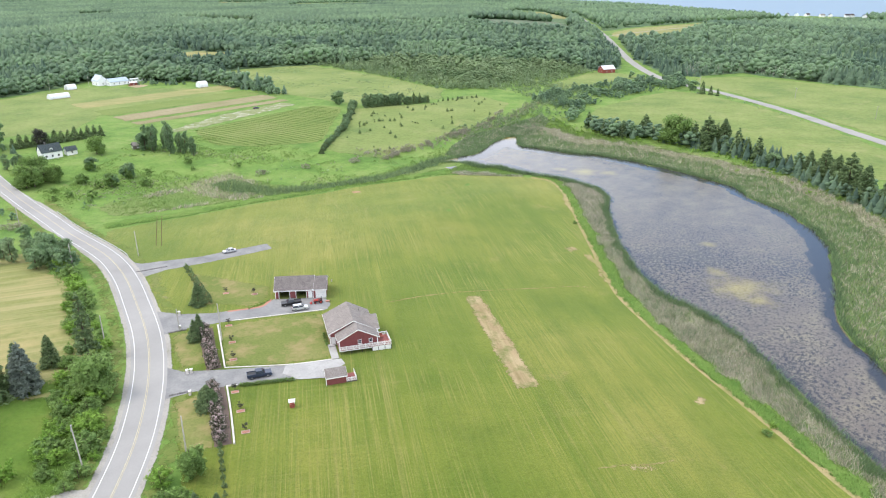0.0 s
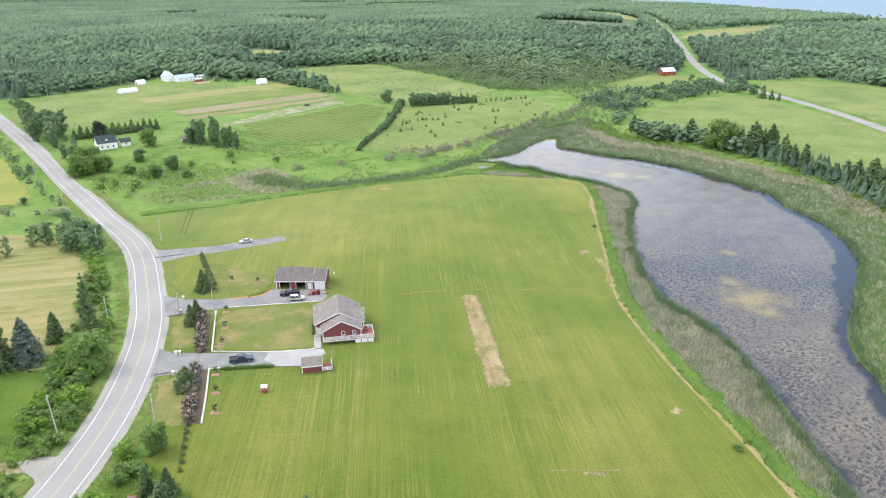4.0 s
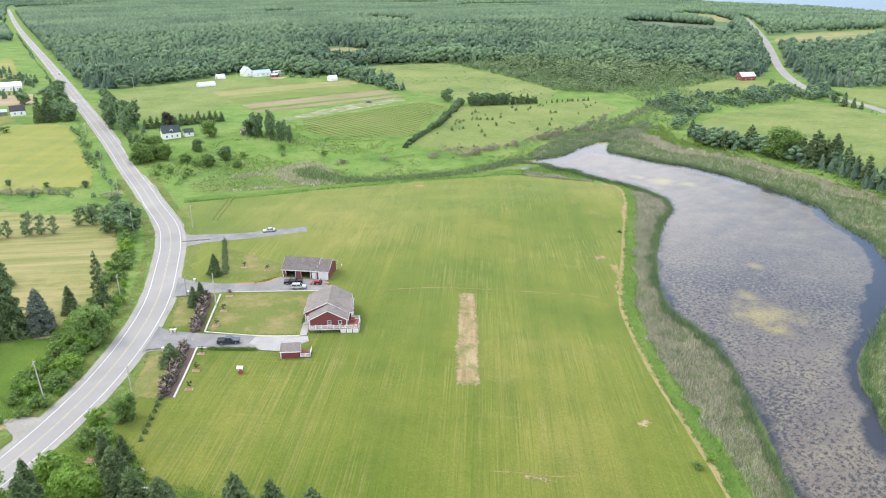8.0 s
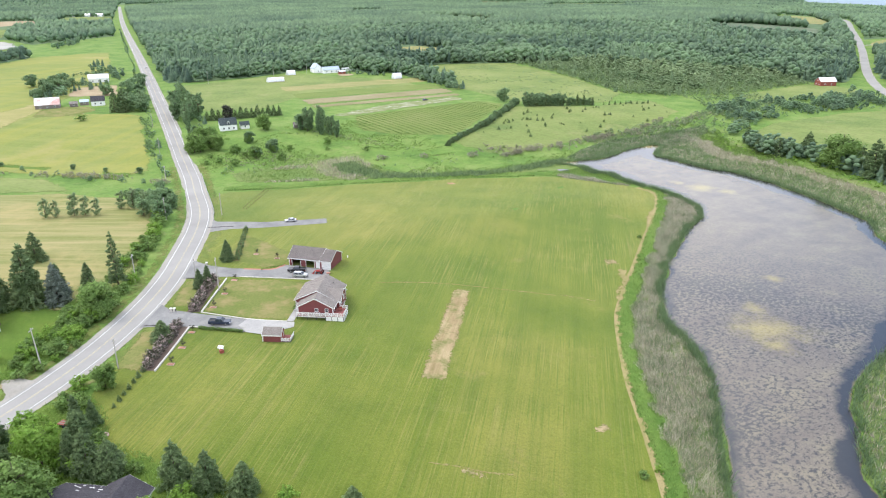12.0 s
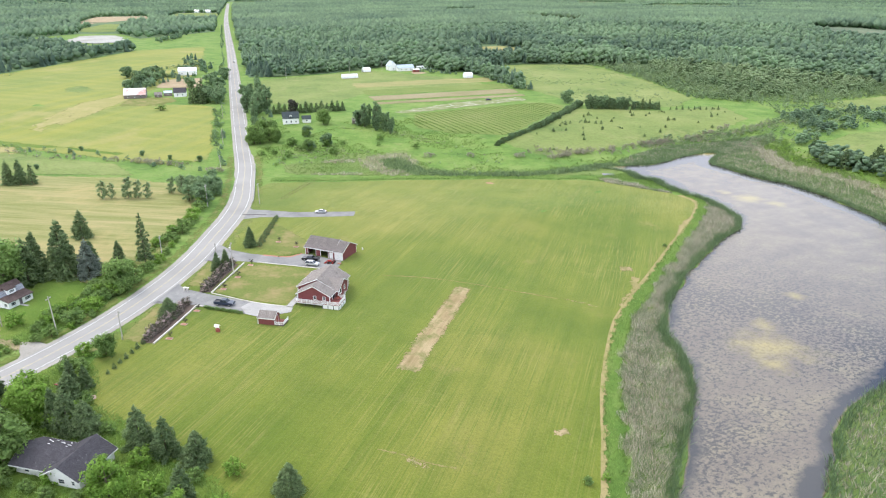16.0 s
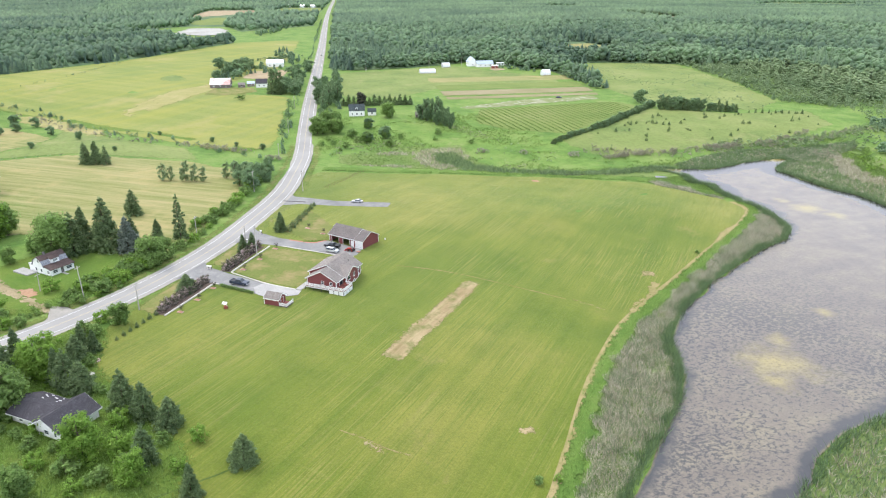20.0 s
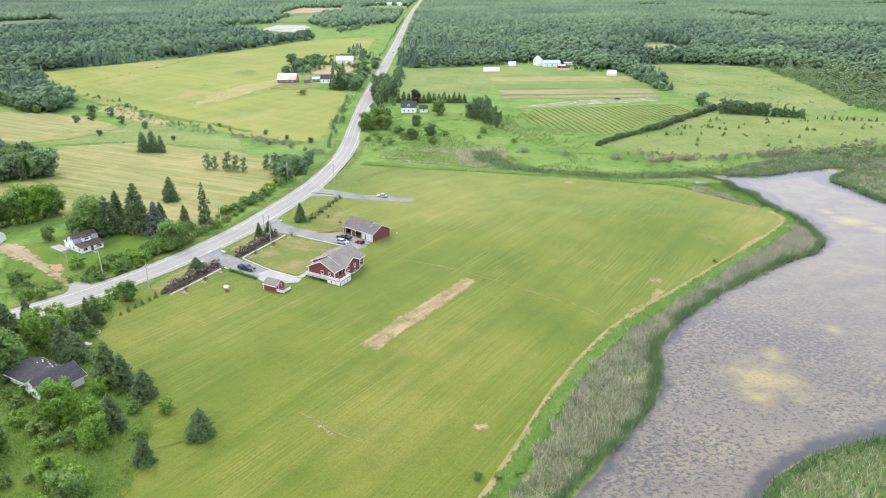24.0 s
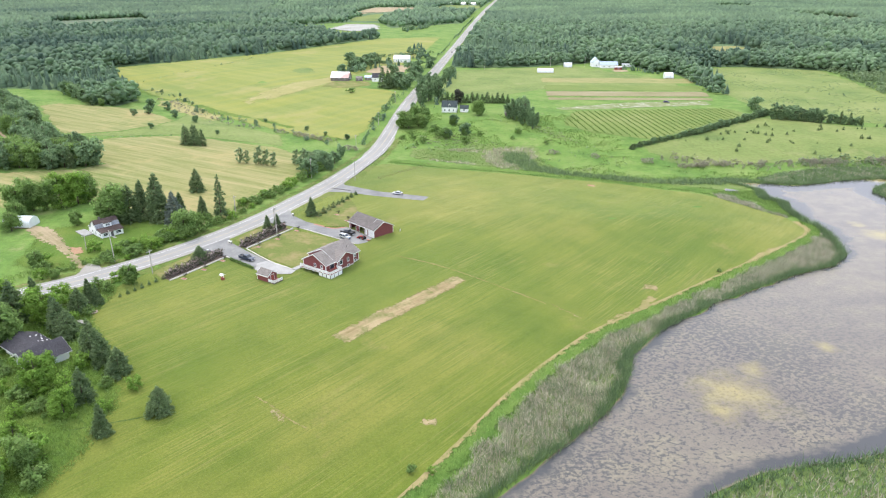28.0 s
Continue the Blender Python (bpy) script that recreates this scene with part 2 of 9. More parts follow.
def shingle_mat(name, dark, light, patch=None):
    m, n, l, b = shader(name, 0.9, 0, 0.15)
    pos = n.new("ShaderNodeTexCoord").outputs["Object"]
    br = n.new("ShaderNodeTexBrick")
    br.inputs["Scale"].default_value, br.inputs["Mortar Size"].default_value = 3.0, 0.02
    br.inputs["Color1"].default_value, br.inputs["Color2"].default_value = (*dark, 1), (*light, 1)
    br.inputs["Mortar"].default_value = (*[v * 0.6 for v in dark], 1)
    l.new(pos, br.inputs["Vector"])
    t = tex(n, l, "Noise", pos, 0.6, Detail=6.0, Roughness=0.7)
    shade = ramp(n, l, t.outputs["Fac"], [(0.3, grey(0.8)), (0.7, grey(1.18))])
    col = mix(n, l, br.outputs["Color"], shade, 1.0, "MULTIPLY")
    if patch:
        mask = ramp(n, l, tex(n, l, "Noise", pos, 1.7, Detail=3.0).outputs["Fac"], [(0.66, grey(0)), (0.72, grey(0.8))])
        col = mix(n, l, col, patch, mask)
    l.new(col, b.inputs["Base Color"])
    bumped(n, l, b, t.outputs["Fac"], 0.3, 0.03)
    return m


M_MEADOW = ground_mat("meadow_grass", (0.070, 0.146, 0.028), (0.126, 0.208, 0.044), (0.186, 0.244, 0.070), 0.045, 0.4, (0.235, 0.235, 0.10), 0.58, bump=0.8, grain=1.0, sheen=0.05)
M_LAWN = lawn_mat()
M_YARD = ground_mat("dry_yard_grass", (0.112, 0.150, 0.035), (0.150, 0.172, 0.050), (0.19, 0.19, 0.068), 0.06, 1.5, (0.265, 0.212, 0.10), 0.47, bump=0.4, fade=1.6, grain=0.9, blot=0.9)
M_HAY = ground_mat("cut_hayfield", (0.118, 0.164, 0.040), (0.168, 0.186, 0.055), (0.224, 0.214, 0.078), 0.012, 0.8, (0.345, 0.278, 0.128), 0.51,
                   stripe=[(radians(58), 6.0, 0.55, (0.30, 0.26, 0.12)), (radians(58), 2.4, 0.55, (0.37, 0.305, 0.16)), (radians(58), 3.1, 0.4, (0.14, 0.175, 0.05))], bump=0.6, fade=2.0, sheen=0.05)
M_YELLOW = ground_mat("buttercup_field", (0.128, 0.178, 0.046), (0.176, 0.208, 0.054), (0.222, 0.230, 0.064), 0.008, 0.6, (0.290, 0.255, 0.105), 0.54,
                    stripe=[(radians(70), 9.0, 0.35, (0.30, 0.275, 0.095)), (radians(35), 22.0, 0.30, (0.14, 0.19, 0.05)), (radians(-20), 12.0, 0.28, (0.33, 0.29, 0.05))], bump=0.4, fade=3.0, sheen=0.05)
M_RIGHT = ground_mat("hay_grass", (0.104, 0.156, 0.044), (0.162, 0.204, 0.060), (0.214, 0.238, 0.084), 0.022, 0.45, (0.25, 0.24, 0.105), 0.56, grain=1.0, bump=0.5, fade=2.5, sheen=0.05)
M_SWATH = ground_mat("dry_swath_grass", (0.22, 0.22, 0.075), (0.29, 0.265, 0.11), (0.36, 0.31, 0.16), 0.03, 0.8, (0.25, 0.245, 0.085), 0.5, bump=0.3, fade=6.0, blot=0.16)
M_VINE = ground_mat("crop_ground", (0.130, 0.182, 0.050), (0.162, 0.205, 0.060), (0.195, 0.222, 0.078), 0.02, 0.8, bump=0.3, fade=2.0)
M_STRAWB = ground_mat("tilled_rows", (0.19, 0.18, 0.085), (0.255, 0.215, 0.125), (0.31, 0.26, 0.17), 0.02, 0.6,
                      stripe=(radians(29), 2.2, 0.6, (0.18, 0.19, 0.08)), bump=0.3, fade=2.0)
M_PLASTIC = ground_mat("row_cover_strip", (0.15, 0.19, 0.07), (0.20, 0.22, 0.10), (0.30, 0.30, 0.20), 0.10, 0.7, (0.56, 0.56, 0.51), 0.54, bump=0.2, fade=2.5)
M_STRAW = ground_mat("bare_straw_soil", (0.205, 0.152, 0.078), (0.31, 0.238, 0.132), (0.43, 0.345, 0.21), 0.10, 1.3, (0.14, 0.158, 0.05), 0.48,
                   stripe=[(radians(-21.9), 0.9, 0.55, (0.17, 0.165, 0.055)), (radians(-21.9), 2.0, 0.5, (0.40, 0.315, 0.18)), (radians(-21.9), 1.4, 0.4, (0.24, 0.165, 0.09))], bump=0.6, fade=1.8, blot=1.1)
M_TRACK = ground_mat("worn_track", (0.21, 0.19, 0.075), (0.285, 0.235, 0.11), (0.35, 0.28, 0.15), 0.05, 1.3, (0.17, 0.185, 0.05), 0.50, bump=0.4, fade=1.5, blot=0.9)
M_LINE = ground_mat("thin_worn_line", (0.185, 0.165, 0.06), (0.235, 0.20, 0.085), (0.29, 0.235, 0.115), 0.08, 1.3, (0.14, 0.165, 0.03), 0.50, bump=0.3, fade=0.6, blot=1.6)
M_BRIGHT = ground_mat("lush_grass", (0.075, 0.140, 0.028), (0.110, 0.182, 0.038), (0.155, 0.212, 0.058), 0.12, 0.9, (0.14, 0.165, 0.06), 0.6, bump=0.9, fade=1.8, blot=0.7)
M_ROUGH = ground_mat("rough_long_grass", (0.072, 0.136, 0.020), (0.100, 0.162, 0.026), (0.142, 0.184, 0.036), 0.06, 1.2, (0.165, 0.175, 0.055), 0.58, bump=0.9, fade=4.5, sheen=0.05, blot=1.1)
M_ROUGH_DARK = ground_mat("rank_weeds", (0.055, 0.09, 0.024), (0.075, 0.12, 0.03), (0.12, 0.15, 0.05), 0.4, 2.0, (0.20, 0.17, 0.08), 0.6, bump=0.9, fade=0.4, blot=2.0)
M_BANK = ground_mat("marsh_grass", (0.095, 0.160, 0.040), (0.145, 0.200, 0.060), (0.20, 0.226, 0.09), 0.04, 0.7, (0.24, 0.225, 0.12), 0.56, bump=0.9, fade=2.5)
M_WOODS = ground_mat("forest_floor", (0.075, 0.125, 0.065), (0.105, 0.160, 0.080), (0.145, 0.205, 0.10), 0.02, 0.25, bump=0.9)
M_BOG = ground_mat("grey_bog_growth", (0.095, 0.130, 0.085), (0.125, 0.160, 0.10), (0.165, 0.19, 0.12), 0.02, 0.3, (0.20, 0.20, 0.14), 0.55, bump=0.9, fade=6.0)
M_SOIL = ground_mat("red_soil", (0.24, 0.13, 0.08), (0.33, 0.195, 0.12), (0.40, 0.27, 0.18), 0.08, 1.2, (0.15, 0.17, 0.06), 0.6, bump=0.4, fade=0.9)
M_DIRT = ground_mat("dirt_drive", (0.26, 0.20, 0.12), (0.33, 0.26, 0.165), (0.40, 0.325, 0.22), 0.08, 1.2, (0.19, 0.18, 0.08), 0.60, bump=0.4, fade=1.2, blot=0.8)
M_DRIVE_DIRT = ground_mat("worn_dirt_drive", (0.20, 0.175, 0.09), (0.28, 0.225, 0.135), (0.36, 0.29, 0.19), 0.10, 1.2, (0.15, 0.165, 0.055), 0.52,
                          stripe=[(radians(-107), 1.6, 0.5, (0.40, 0.32, 0.21))], bump=0.4, fade=2.6, blot=0.5)
M_VERGE = ground_mat("roadside_verge", (0.098, 0.150, 0.034), (0.140, 0.176, 0.046), (0.185, 0.192, 0.070), 0.09, 1.0, (0.25, 0.215, 0.105), 0.54, bump=0.8, fade=3.0, blot=0.6)
M_GRAVEL = ground_mat("grey_gravel", (0.26, 0.245, 0.215), (0.33, 0.31, 0.275), (0.36, 0.34, 0.30), 0.08, 2.5, (0.16, 0.17, 0.08), 0.60, bump=0.5, fade=0.5)
M_ASPHALT = ground_mat("worn_asphalt", (0.25, 0.241, 0.228), (0.295, 0.284, 0.268), (0.335, 0.322, 0.303), 0.05, 3.0, bump=0.15, grain=0.3,
                       stripe=(radians(0), 30.0, 0.3, (0.28, 0.27, 0.255)))
M_DRIVE = ground_mat("fine_gravel_drive", (0.175, 0.173, 0.172), (0.225, 0.222, 0.216), (0.29, 0.282, 0.27), 0.16, 2.2, (0.34, 0.33, 0.30), 0.60, bump=0.3, fade=0.35, grain=0.7, blot=2.0)
M_SLAB = ground_mat("pale_concrete", (0.30, 0.293, 0.28), (0.345, 0.336, 0.32), (0.40, 0.39, 0.37), 0.25, 2.0, (0.27, 0.262, 0.25), 0.55, bump=0.1, grain=0.4)
M_SAND = ground_mat("pale_gravel_flat", (0.27, 0.26, 0.235), (0.35, 0.34, 0.31), (0.45, 0.44, 0.41), 0.01, 0.3, (0.20, 0.19, 0.12), 0.55, bump=0.2, fade=8.0)
M_WHITE_LINE = plain_mat("white_road_paint", (0.72, 0.72, 0.70), 0.7, wear=0.15, scale=1.0)
M_YELLOW_LINE = plain_mat("yellow_road_paint", (0.46, 0.40, 0.25), 0.7, wear=0.2, scale=1.0)
M_MULCH = plain_mat("red_mulch", (0.36, 0.17, 0.12), 0.95, wear=0.35, scale=6.0, bump=0.6)
M_BED = plain_mat("brown_mulch", (0.13, 0.095, 0.075), 0.95, wear=0.3, scale=5.0, bump=0.6)
M_CURB = plain_mat("white_kerb_stone", (0.58, 0.54, 0.49), 0.8, wear=0.12, scale=2.0)
M_STONE = plain_mat("dark_stone", (0.14, 0.13, 0.125), 0.9, wear=0.4, scale=3.0, bump=0.8)
M_PINK_STONE = plain_mat("pale_pink_stone", (0.46, 0.34, 0.29), 0.9, wear=0.25, scale=3.0, bump=0.4)
M_BARK = plain_mat("bark", (0.13, 0.10, 0.075), 0.95, wear=0.3, scale=6.0, bump=0.6)
M_POLE = plain_mat("weathered_pole_wood", (0.44, 0.41, 0.37), 0.9, wear=0.2, scale=2.0, stretch=(4, 4, 0.4))
M_METAL = plain_mat("galvanised_steel", (0.48, 0.49, 0.50), 0.45, 0.7, wear=0.15)
M_RED_SIDING = siding_mat("dark_red_siding", (0.20, 0.060, 0.060))
M_WHITE_SIDING = siding_mat("white_siding", (0.87, 0.87, 0.86), wear=0.03)
M_TRIM = plain_mat("white_trim", (0.78, 0.78, 0.76), 0.5, wear=0.05)
M_ROOF_GREY = shingle_mat("grey_brown_shingles", (0.215, 0.19, 0.172), (0.27, 0.24, 0.22))
M_ROOF_GARAGE = shingle_mat("brown_grey_shingles", (0.150, 0.132, 0.124), (0.19, 0.168, 0.158))
M_ROOF_DARK = shingle_mat("old_black_shingles", (0.055, 0.052, 0.06), (0.085, 0.08, 0.088), patch=(0.17, 0.165, 0.17))
M_ROOF_GREEN = shingle_mat("dark_green_shingles", (0.05, 0.065, 0.068), (0.075, 0.09, 0.09))
M_ROOF_BROWN = shingle_mat("brown_shingles", (0.085, 0.06, 0.055), (0.12, 0.09, 0.08))
M_ROOF_SLATE = shingle_mat("pale_slate_shingles", (0.26, 0.27, 0.30), (0.33, 0.34, 0.37))
M_ROOF_BLUE = plain_mat("pale_blue_metal_roof", (0.40, 0.48, 0.57), 0.5, 0.2, wear=0.12)


def rusty_roof_mat():
    """Pale metal sheets with rust in streaks and broad stains."""
    m, n, l, b = shader("rusted_metal_roof", 0.55, 0.2)
    pos = n.new("ShaderNodeTexCoord").outputs["Object"]
    stain = tex(n, l, "Noise", pos, 0.14, Detail=4.0, Roughness=0.6)
    streak = tex(n, l, "Noise", turned(n, l, pos, 0.0, (2.2, 0.25, 0.25)), 1.0, Detail=4.0, Roughness=0.6)
    rust = maths(n, l, "MULTIPLY_ADD", streak.outputs["Fac"], 0.45, stain.outputs["Fac"])
    l.new(ramp(n, l, rust, [(0.68, (0.62, 0.60, 0.60)), (0.78, (0.56, 0.43, 0.40)), (0.92, (0.46, 0.27, 0.24))]), b.inputs["Base Color"])
    return m


M_ROOF_RUST = rusty_roof_mat()
M_ROOF_PALE = plain_mat("pale_metal_roof", (0.66, 0.67, 0.70), 0.4, 0.3, wear=0.08)
M_ROOF_RED = plain_mat("red_metal_roof", (0.55, 0.10, 0.09), 0.5, 0.1, wear=0.1)
M_BARN_WOOD = plain_mat("grey_barn_boards", (0.22, 0.19, 0.17), 0.9, wear=0.3, scale=2.0, stretch=(3, 3, 0.3))
M_DECK_RED = plain_mat("red_brown_deck_boards", (0.24, 0.075, 0.065), 0.7, wear=0.2, scale=3.0, stretch=(1, 8, 1))
M_DARK_IN = plain_mat("interior_shade", (0.03, 0.028, 0.028), 0.9, wear=0.3)
M_FILM = plain_mat("white_greenhouse_film", (0.74, 0.76, 0.77), 0.35, wear=0.08, scale=0.8)
M_WOOD_RED = plain_mat("red_stained_wood", (0.26, 0.07, 0.05), 0.8, wear=0.2)
M_WOOD = plain_mat("brown_wood", (0.20, 0.13, 0.085), 0.85, wear=0.25)
M_TYRE = plain_mat("tyre_rubber", (0.02, 0.02, 0.02), 0.85, wear=0.2)
M_RIM = plain_mat("alloy_rim", (0.42, 0.43, 0.44), 0.35, 0.8, wear=0.1)
M_CHROME = plain_mat("chrome", (0.6, 0.6, 0.62), 0.2, 0.95, wear=0.05)
M_LAMP_RED = plain_mat("red_lens", (0.4, 0.02, 0.02), 0.25, wear=0.05)
M_LAMP_CLEAR = plain_mat("clear_lens", (0.7, 0.7, 0.7), 0.15, wear=0.05)
M_DARK_PLASTIC = plain_mat("dark_plastic", (0.03, 0.03, 0.032), 0.6, wear=0.1)


def glass_mat():
    m, n, l, b = shader("window_glass", 0.06, 0, 0.6)
    b.inputs["Base Color"].default_value = (0.035, 0.045, 0.055, 1)
    return m


def paint_mat(name, colour):
    m, n, l, b = shader(name, 0.28, 0.25, 0.5)
    b.inputs["Base Color"].default_value = (*colour, 1)
    b.inputs["Coat Weight"].default_value, b.inputs["Coat Roughness"].default_value = 0.6, 0.08
    return m


M_GLASS = glass_mat()
M_PAINT_BLUE = paint_mat("dark_blue_car_paint", (0.022, 0.036, 0.065))
M_PAINT_BLACK = paint_mat("black_car_paint", (0.012, 0.012, 0.014))
M_PAINT_SILVER = paint_mat("silver_car_paint", (0.55, 0.56, 0.57))
M_PAINT_WHITE = paint_mat("white_car_paint", (0.72, 0.72, 0.72))
M_PAINT_RED = paint_mat("red_tractor_paint", (0.42, 0.035, 0.025))
M_PAINT_PURPLE = paint_mat("dark_purple_car_paint", (0.06, 0.05, 0.12))

M_LEAF = foliage_mat("broad_leaves", (0.140, 0.235, 0.068), (0.250, 0.365, 0.110), thin_part=0.5)
M_LEAF_BRIGHT = foliage_mat("young_bright_leaves", (0.155, 0.285, 0.045), (0.27, 0.415, 0.082), thin_part=0.5)
M_NEEDLE = foliage_mat("spruce_needles", (0.110, 0.172, 0.074), (0.198, 0.272, 0.122), thin_part=0.4)
M_NEEDLE_BLUE = foliage_mat("blue_spruce_needles", (0.125, 0.158, 0.128), (0.20, 0.24, 0.195))
# both tones are lifted, mostly in blue, to stand in for distance haze
M_FOREST = foliage_mat("haze_tinted_canopy", (0.112, 0.184, 0.134), (0.286, 0.405, 0.232), 0.14, thin_part=0.55)
M_SCRUB = foliage_mat("alder_scrub", (0.165, 0.245, 0.118), (0.315, 0.405, 0.205), 0.18, thin_part=0.4)
M_FIELD_LEAF = foliage_mat("field_tree_leaves", (0.140, 0.226, 0.120), (0.282, 0.395, 0.196), 0.18, thin_part=0.55)
M_BRUSH = foliage_mat("dry_grey_brush", (0.26, 0.25, 0.18), (0.38, 0.36, 0.27), 0.25, thin_part=0.4)
M_LILAC = foliage_mat("flowering_hedge", (0.075, 0.085, 0.055), (0.12, 0.12, 0.075), 0.35, bloom=(0.46, 0.36, 0.34))
M_COPPER = foliage_mat("dark_copper_leaves", (0.045, 0.045, 0.038), (0.07, 0.07, 0.05))
M_VINE_LEAF = foliage_mat("crop_leaves", (0.110, 0.190, 0.045), (0.165, 0.250, 0.065), thin_part=0.5)
M_REED = foliage_mat("dry_reeds", (0.32, 0.285, 0.215), (0.62, 0.555, 0.45), 0.5, thin_part=0.5)
M_CATTAIL = foliage_mat("green_cattails", (0.118, 0.185, 0.088), (0.225, 0.305, 0.150), 0.35, thin_part=0.45)
M_TUFT = foliage_mat("long_grass", (0.162, 0.262, 0.070), (0.255, 0.355, 0.108), 0.3, thin_part=0.5)


def water_mat():
    """Still pond: a dull film of weed, cracked by dark open water, clear along the banks, with yellow scum."""
    m, n, l, b = shader("pond_water", 0.05, 0, 0.5)
    pos = n.new("ShaderNodeTexCoord").outputs["Object"]
    slant = turned(n, l, pos, radians(25), (1.0, 0.7, 1))
    big = tex(n, l, "Noise", slant, 0.022, Detail=4.0, Roughness=0.55)
    mid = tex(n, l, "Noise", slant, 0.13, Detail=6.0, Roughness=0.65)
    fine = tex(n, l, "Noise", slant, 1.0, Detail=8.0, Roughness=0.76)
    grain = tex(n, l, "Noise", pos, 3.0, Detail=4.0, Roughness=0.7)
    rim = n.new("ShaderNodeAttribute")
    rim.attribute_name = "rim"
    # open water: ragged cracks in the film, wider where the film is thin, and a clear margin
    thin = maths(n, l, "MULTIPLY_ADD", big.outputs["Fac"], 0.75, maths(n, l, "MULTIPLY", mid.outputs["Fac"], 0.35))
    crack = maths(n, l, "MULTIPLY_ADD", thin, 0.42, fine.outputs["Fac"])
    crack = ramp(n, l, crack, [(0.71, grey(0)), (0.79, grey(0.80))])
    part_of = n.new("ShaderNodeSeparateXYZ")
    l.new(pos, part_of.inputs["Vector"])
    north = n.new("ShaderNodeMapRange")
    north.inputs["From Min"].default_value, north.inputs["From Max"].default_value = 225.0, 315.0
    north.inputs["To Min"].default_value, north.inputs["To Max"].default_value = 1.0, 0.12
    l.new(part_of.outputs["Y"], north.inputs["Value"])
    crack = maths(n, l, "MULTIPLY", crack, north.outputs["Result"])
    margin = maths(n, l, "MULTIPLY_ADD", rim.outputs["Fac"], -0.075, maths(n, l, "MULTIPLY_ADD", mid.outputs["Fac"], 1.1, maths(n, l, "MULTIPLY", big.outputs["Fac"], 0.7)))
    # the film thins out towards the head of the pond and under the east bank
    for axis, start, gain in (("Y", 318.0, 0.008), ("X", 58.0, 0.018)):
        more = maths(n, l, "MULTIPLY", maths(n, l, "SUBTRACT", part_of.outputs[axis], start), gain)
        margin = maths(n, l, "ADD", margin, maths(n, l, "MINIMUM", maths(n, l, "MAXIMUM", more, 0.0), 0.5))
    margin = ramp(n, l, margin, [(0.68, grey(0)), (0.88, grey(0.92))])
    open_water = maths(n, l, "MAXIMUM", crack, margin)
    # scum gathers in the widest water, in a patch at the head and in flecks along the banks
    loose = maths(n, l, "MULTIPLY_ADD", mid.outputs["Fac"], 1.3, maths(n, l, "MULTIPLY_ADD", fine.outputs["Fac"], 1.6, 0.12))
    most = maths(n, l, "MULTIPLY_ADD", rim.outputs["Fac"], -0.55, maths(n, l, "MULTIPLY_ADD", mid.outputs["Fac"], 1.6, 0.42))
    for centre, reach in (((48.0, 222.0, WATER_Z), 0.050), ((53.0, 212.0, WATER_Z), 0.10), ((43.0, 234.0, WATER_Z), 0.12), ((44.0, 262.0, WATER_Z), 0.17), ((-53.0, 443.0, WATER_Z), 0.07), ((-4.0, 365.0, WATER_Z), 0.075), ((8.0, 364.0, WATER_Z), 0.12), ((-16.0, 367.0, WATER_Z), 0.12)):
        away = n.new("ShaderNodeVectorMath")
        away.operation = "DISTANCE"
        l.new(pos, away.inputs[0])
        away.inputs[1].default_value = centre
        most = maths(n, l, "MAXIMUM", most, maths(n, l, "MULTIPLY_ADD", away.outputs["Value"], -reach, loose))
    scum = ramp(n, l, maths(n, l, "MULTIPLY", most, 0.5), [(0.46, grey(0)), (0.80, grey(0.78))])
    scum = mix(n, l, scum, ramp(n, l, fine.outputs["Fac"], [(0.50, grey(1)), (0.66, grey(0.25))]), 1.0, "MULTIPLY")
    film = ramp(n, l, mid.outputs["Fac"], [(0.35, (0.126, 0.104, 0.083)), (0.5, (0.152, 0.127, 0.096)), (0.66, (0.190, 0.160, 0.108))])
    film = mix(n, l, film, ramp(n, l, grain.outputs["Fac"], [(0.3, grey(0.78)), (0.7, grey(1.22))]), 1.0, "MULTIPLY")
    col = mix(n, l, film, (0.030, 0.033, 0.038), open_water)
    col = mix(n, l, col, mix(n, l, (0.40, 0.315, 0.110), (0.28, 0.23, 0.075), mid.outputs["Fac"]), scum)
    l.new(col, b.inputs["Base Color"])
    cover = maths(n, l, "MAXIMUM", maths(n, l, "SUBTRACT", 1.0, open_water), scum)
    rough = n.new("ShaderNodeMapRange")
    rough.inputs["To Min"].default_value, rough.inputs["To Max"].default_value = 0.04, 0.26
    l.new(cover, rough.inputs["Value"])
    l.new(rough.outputs["Result"], b.inputs["Roughness"])
    bumped(n, l, b, fine.outputs["Fac"], 0.05, 0.05)
    return m


def sea_mat():
    m, n, l, b = shader("sea_water", 0.5, 0, 0.3)
    b.inputs["Base Color"].default_value = (0.20, 0.26, 0.31, 1)
    return m


M_WATER, M_SEA = water_mat(), sea_mat()

from mathutils import geometry

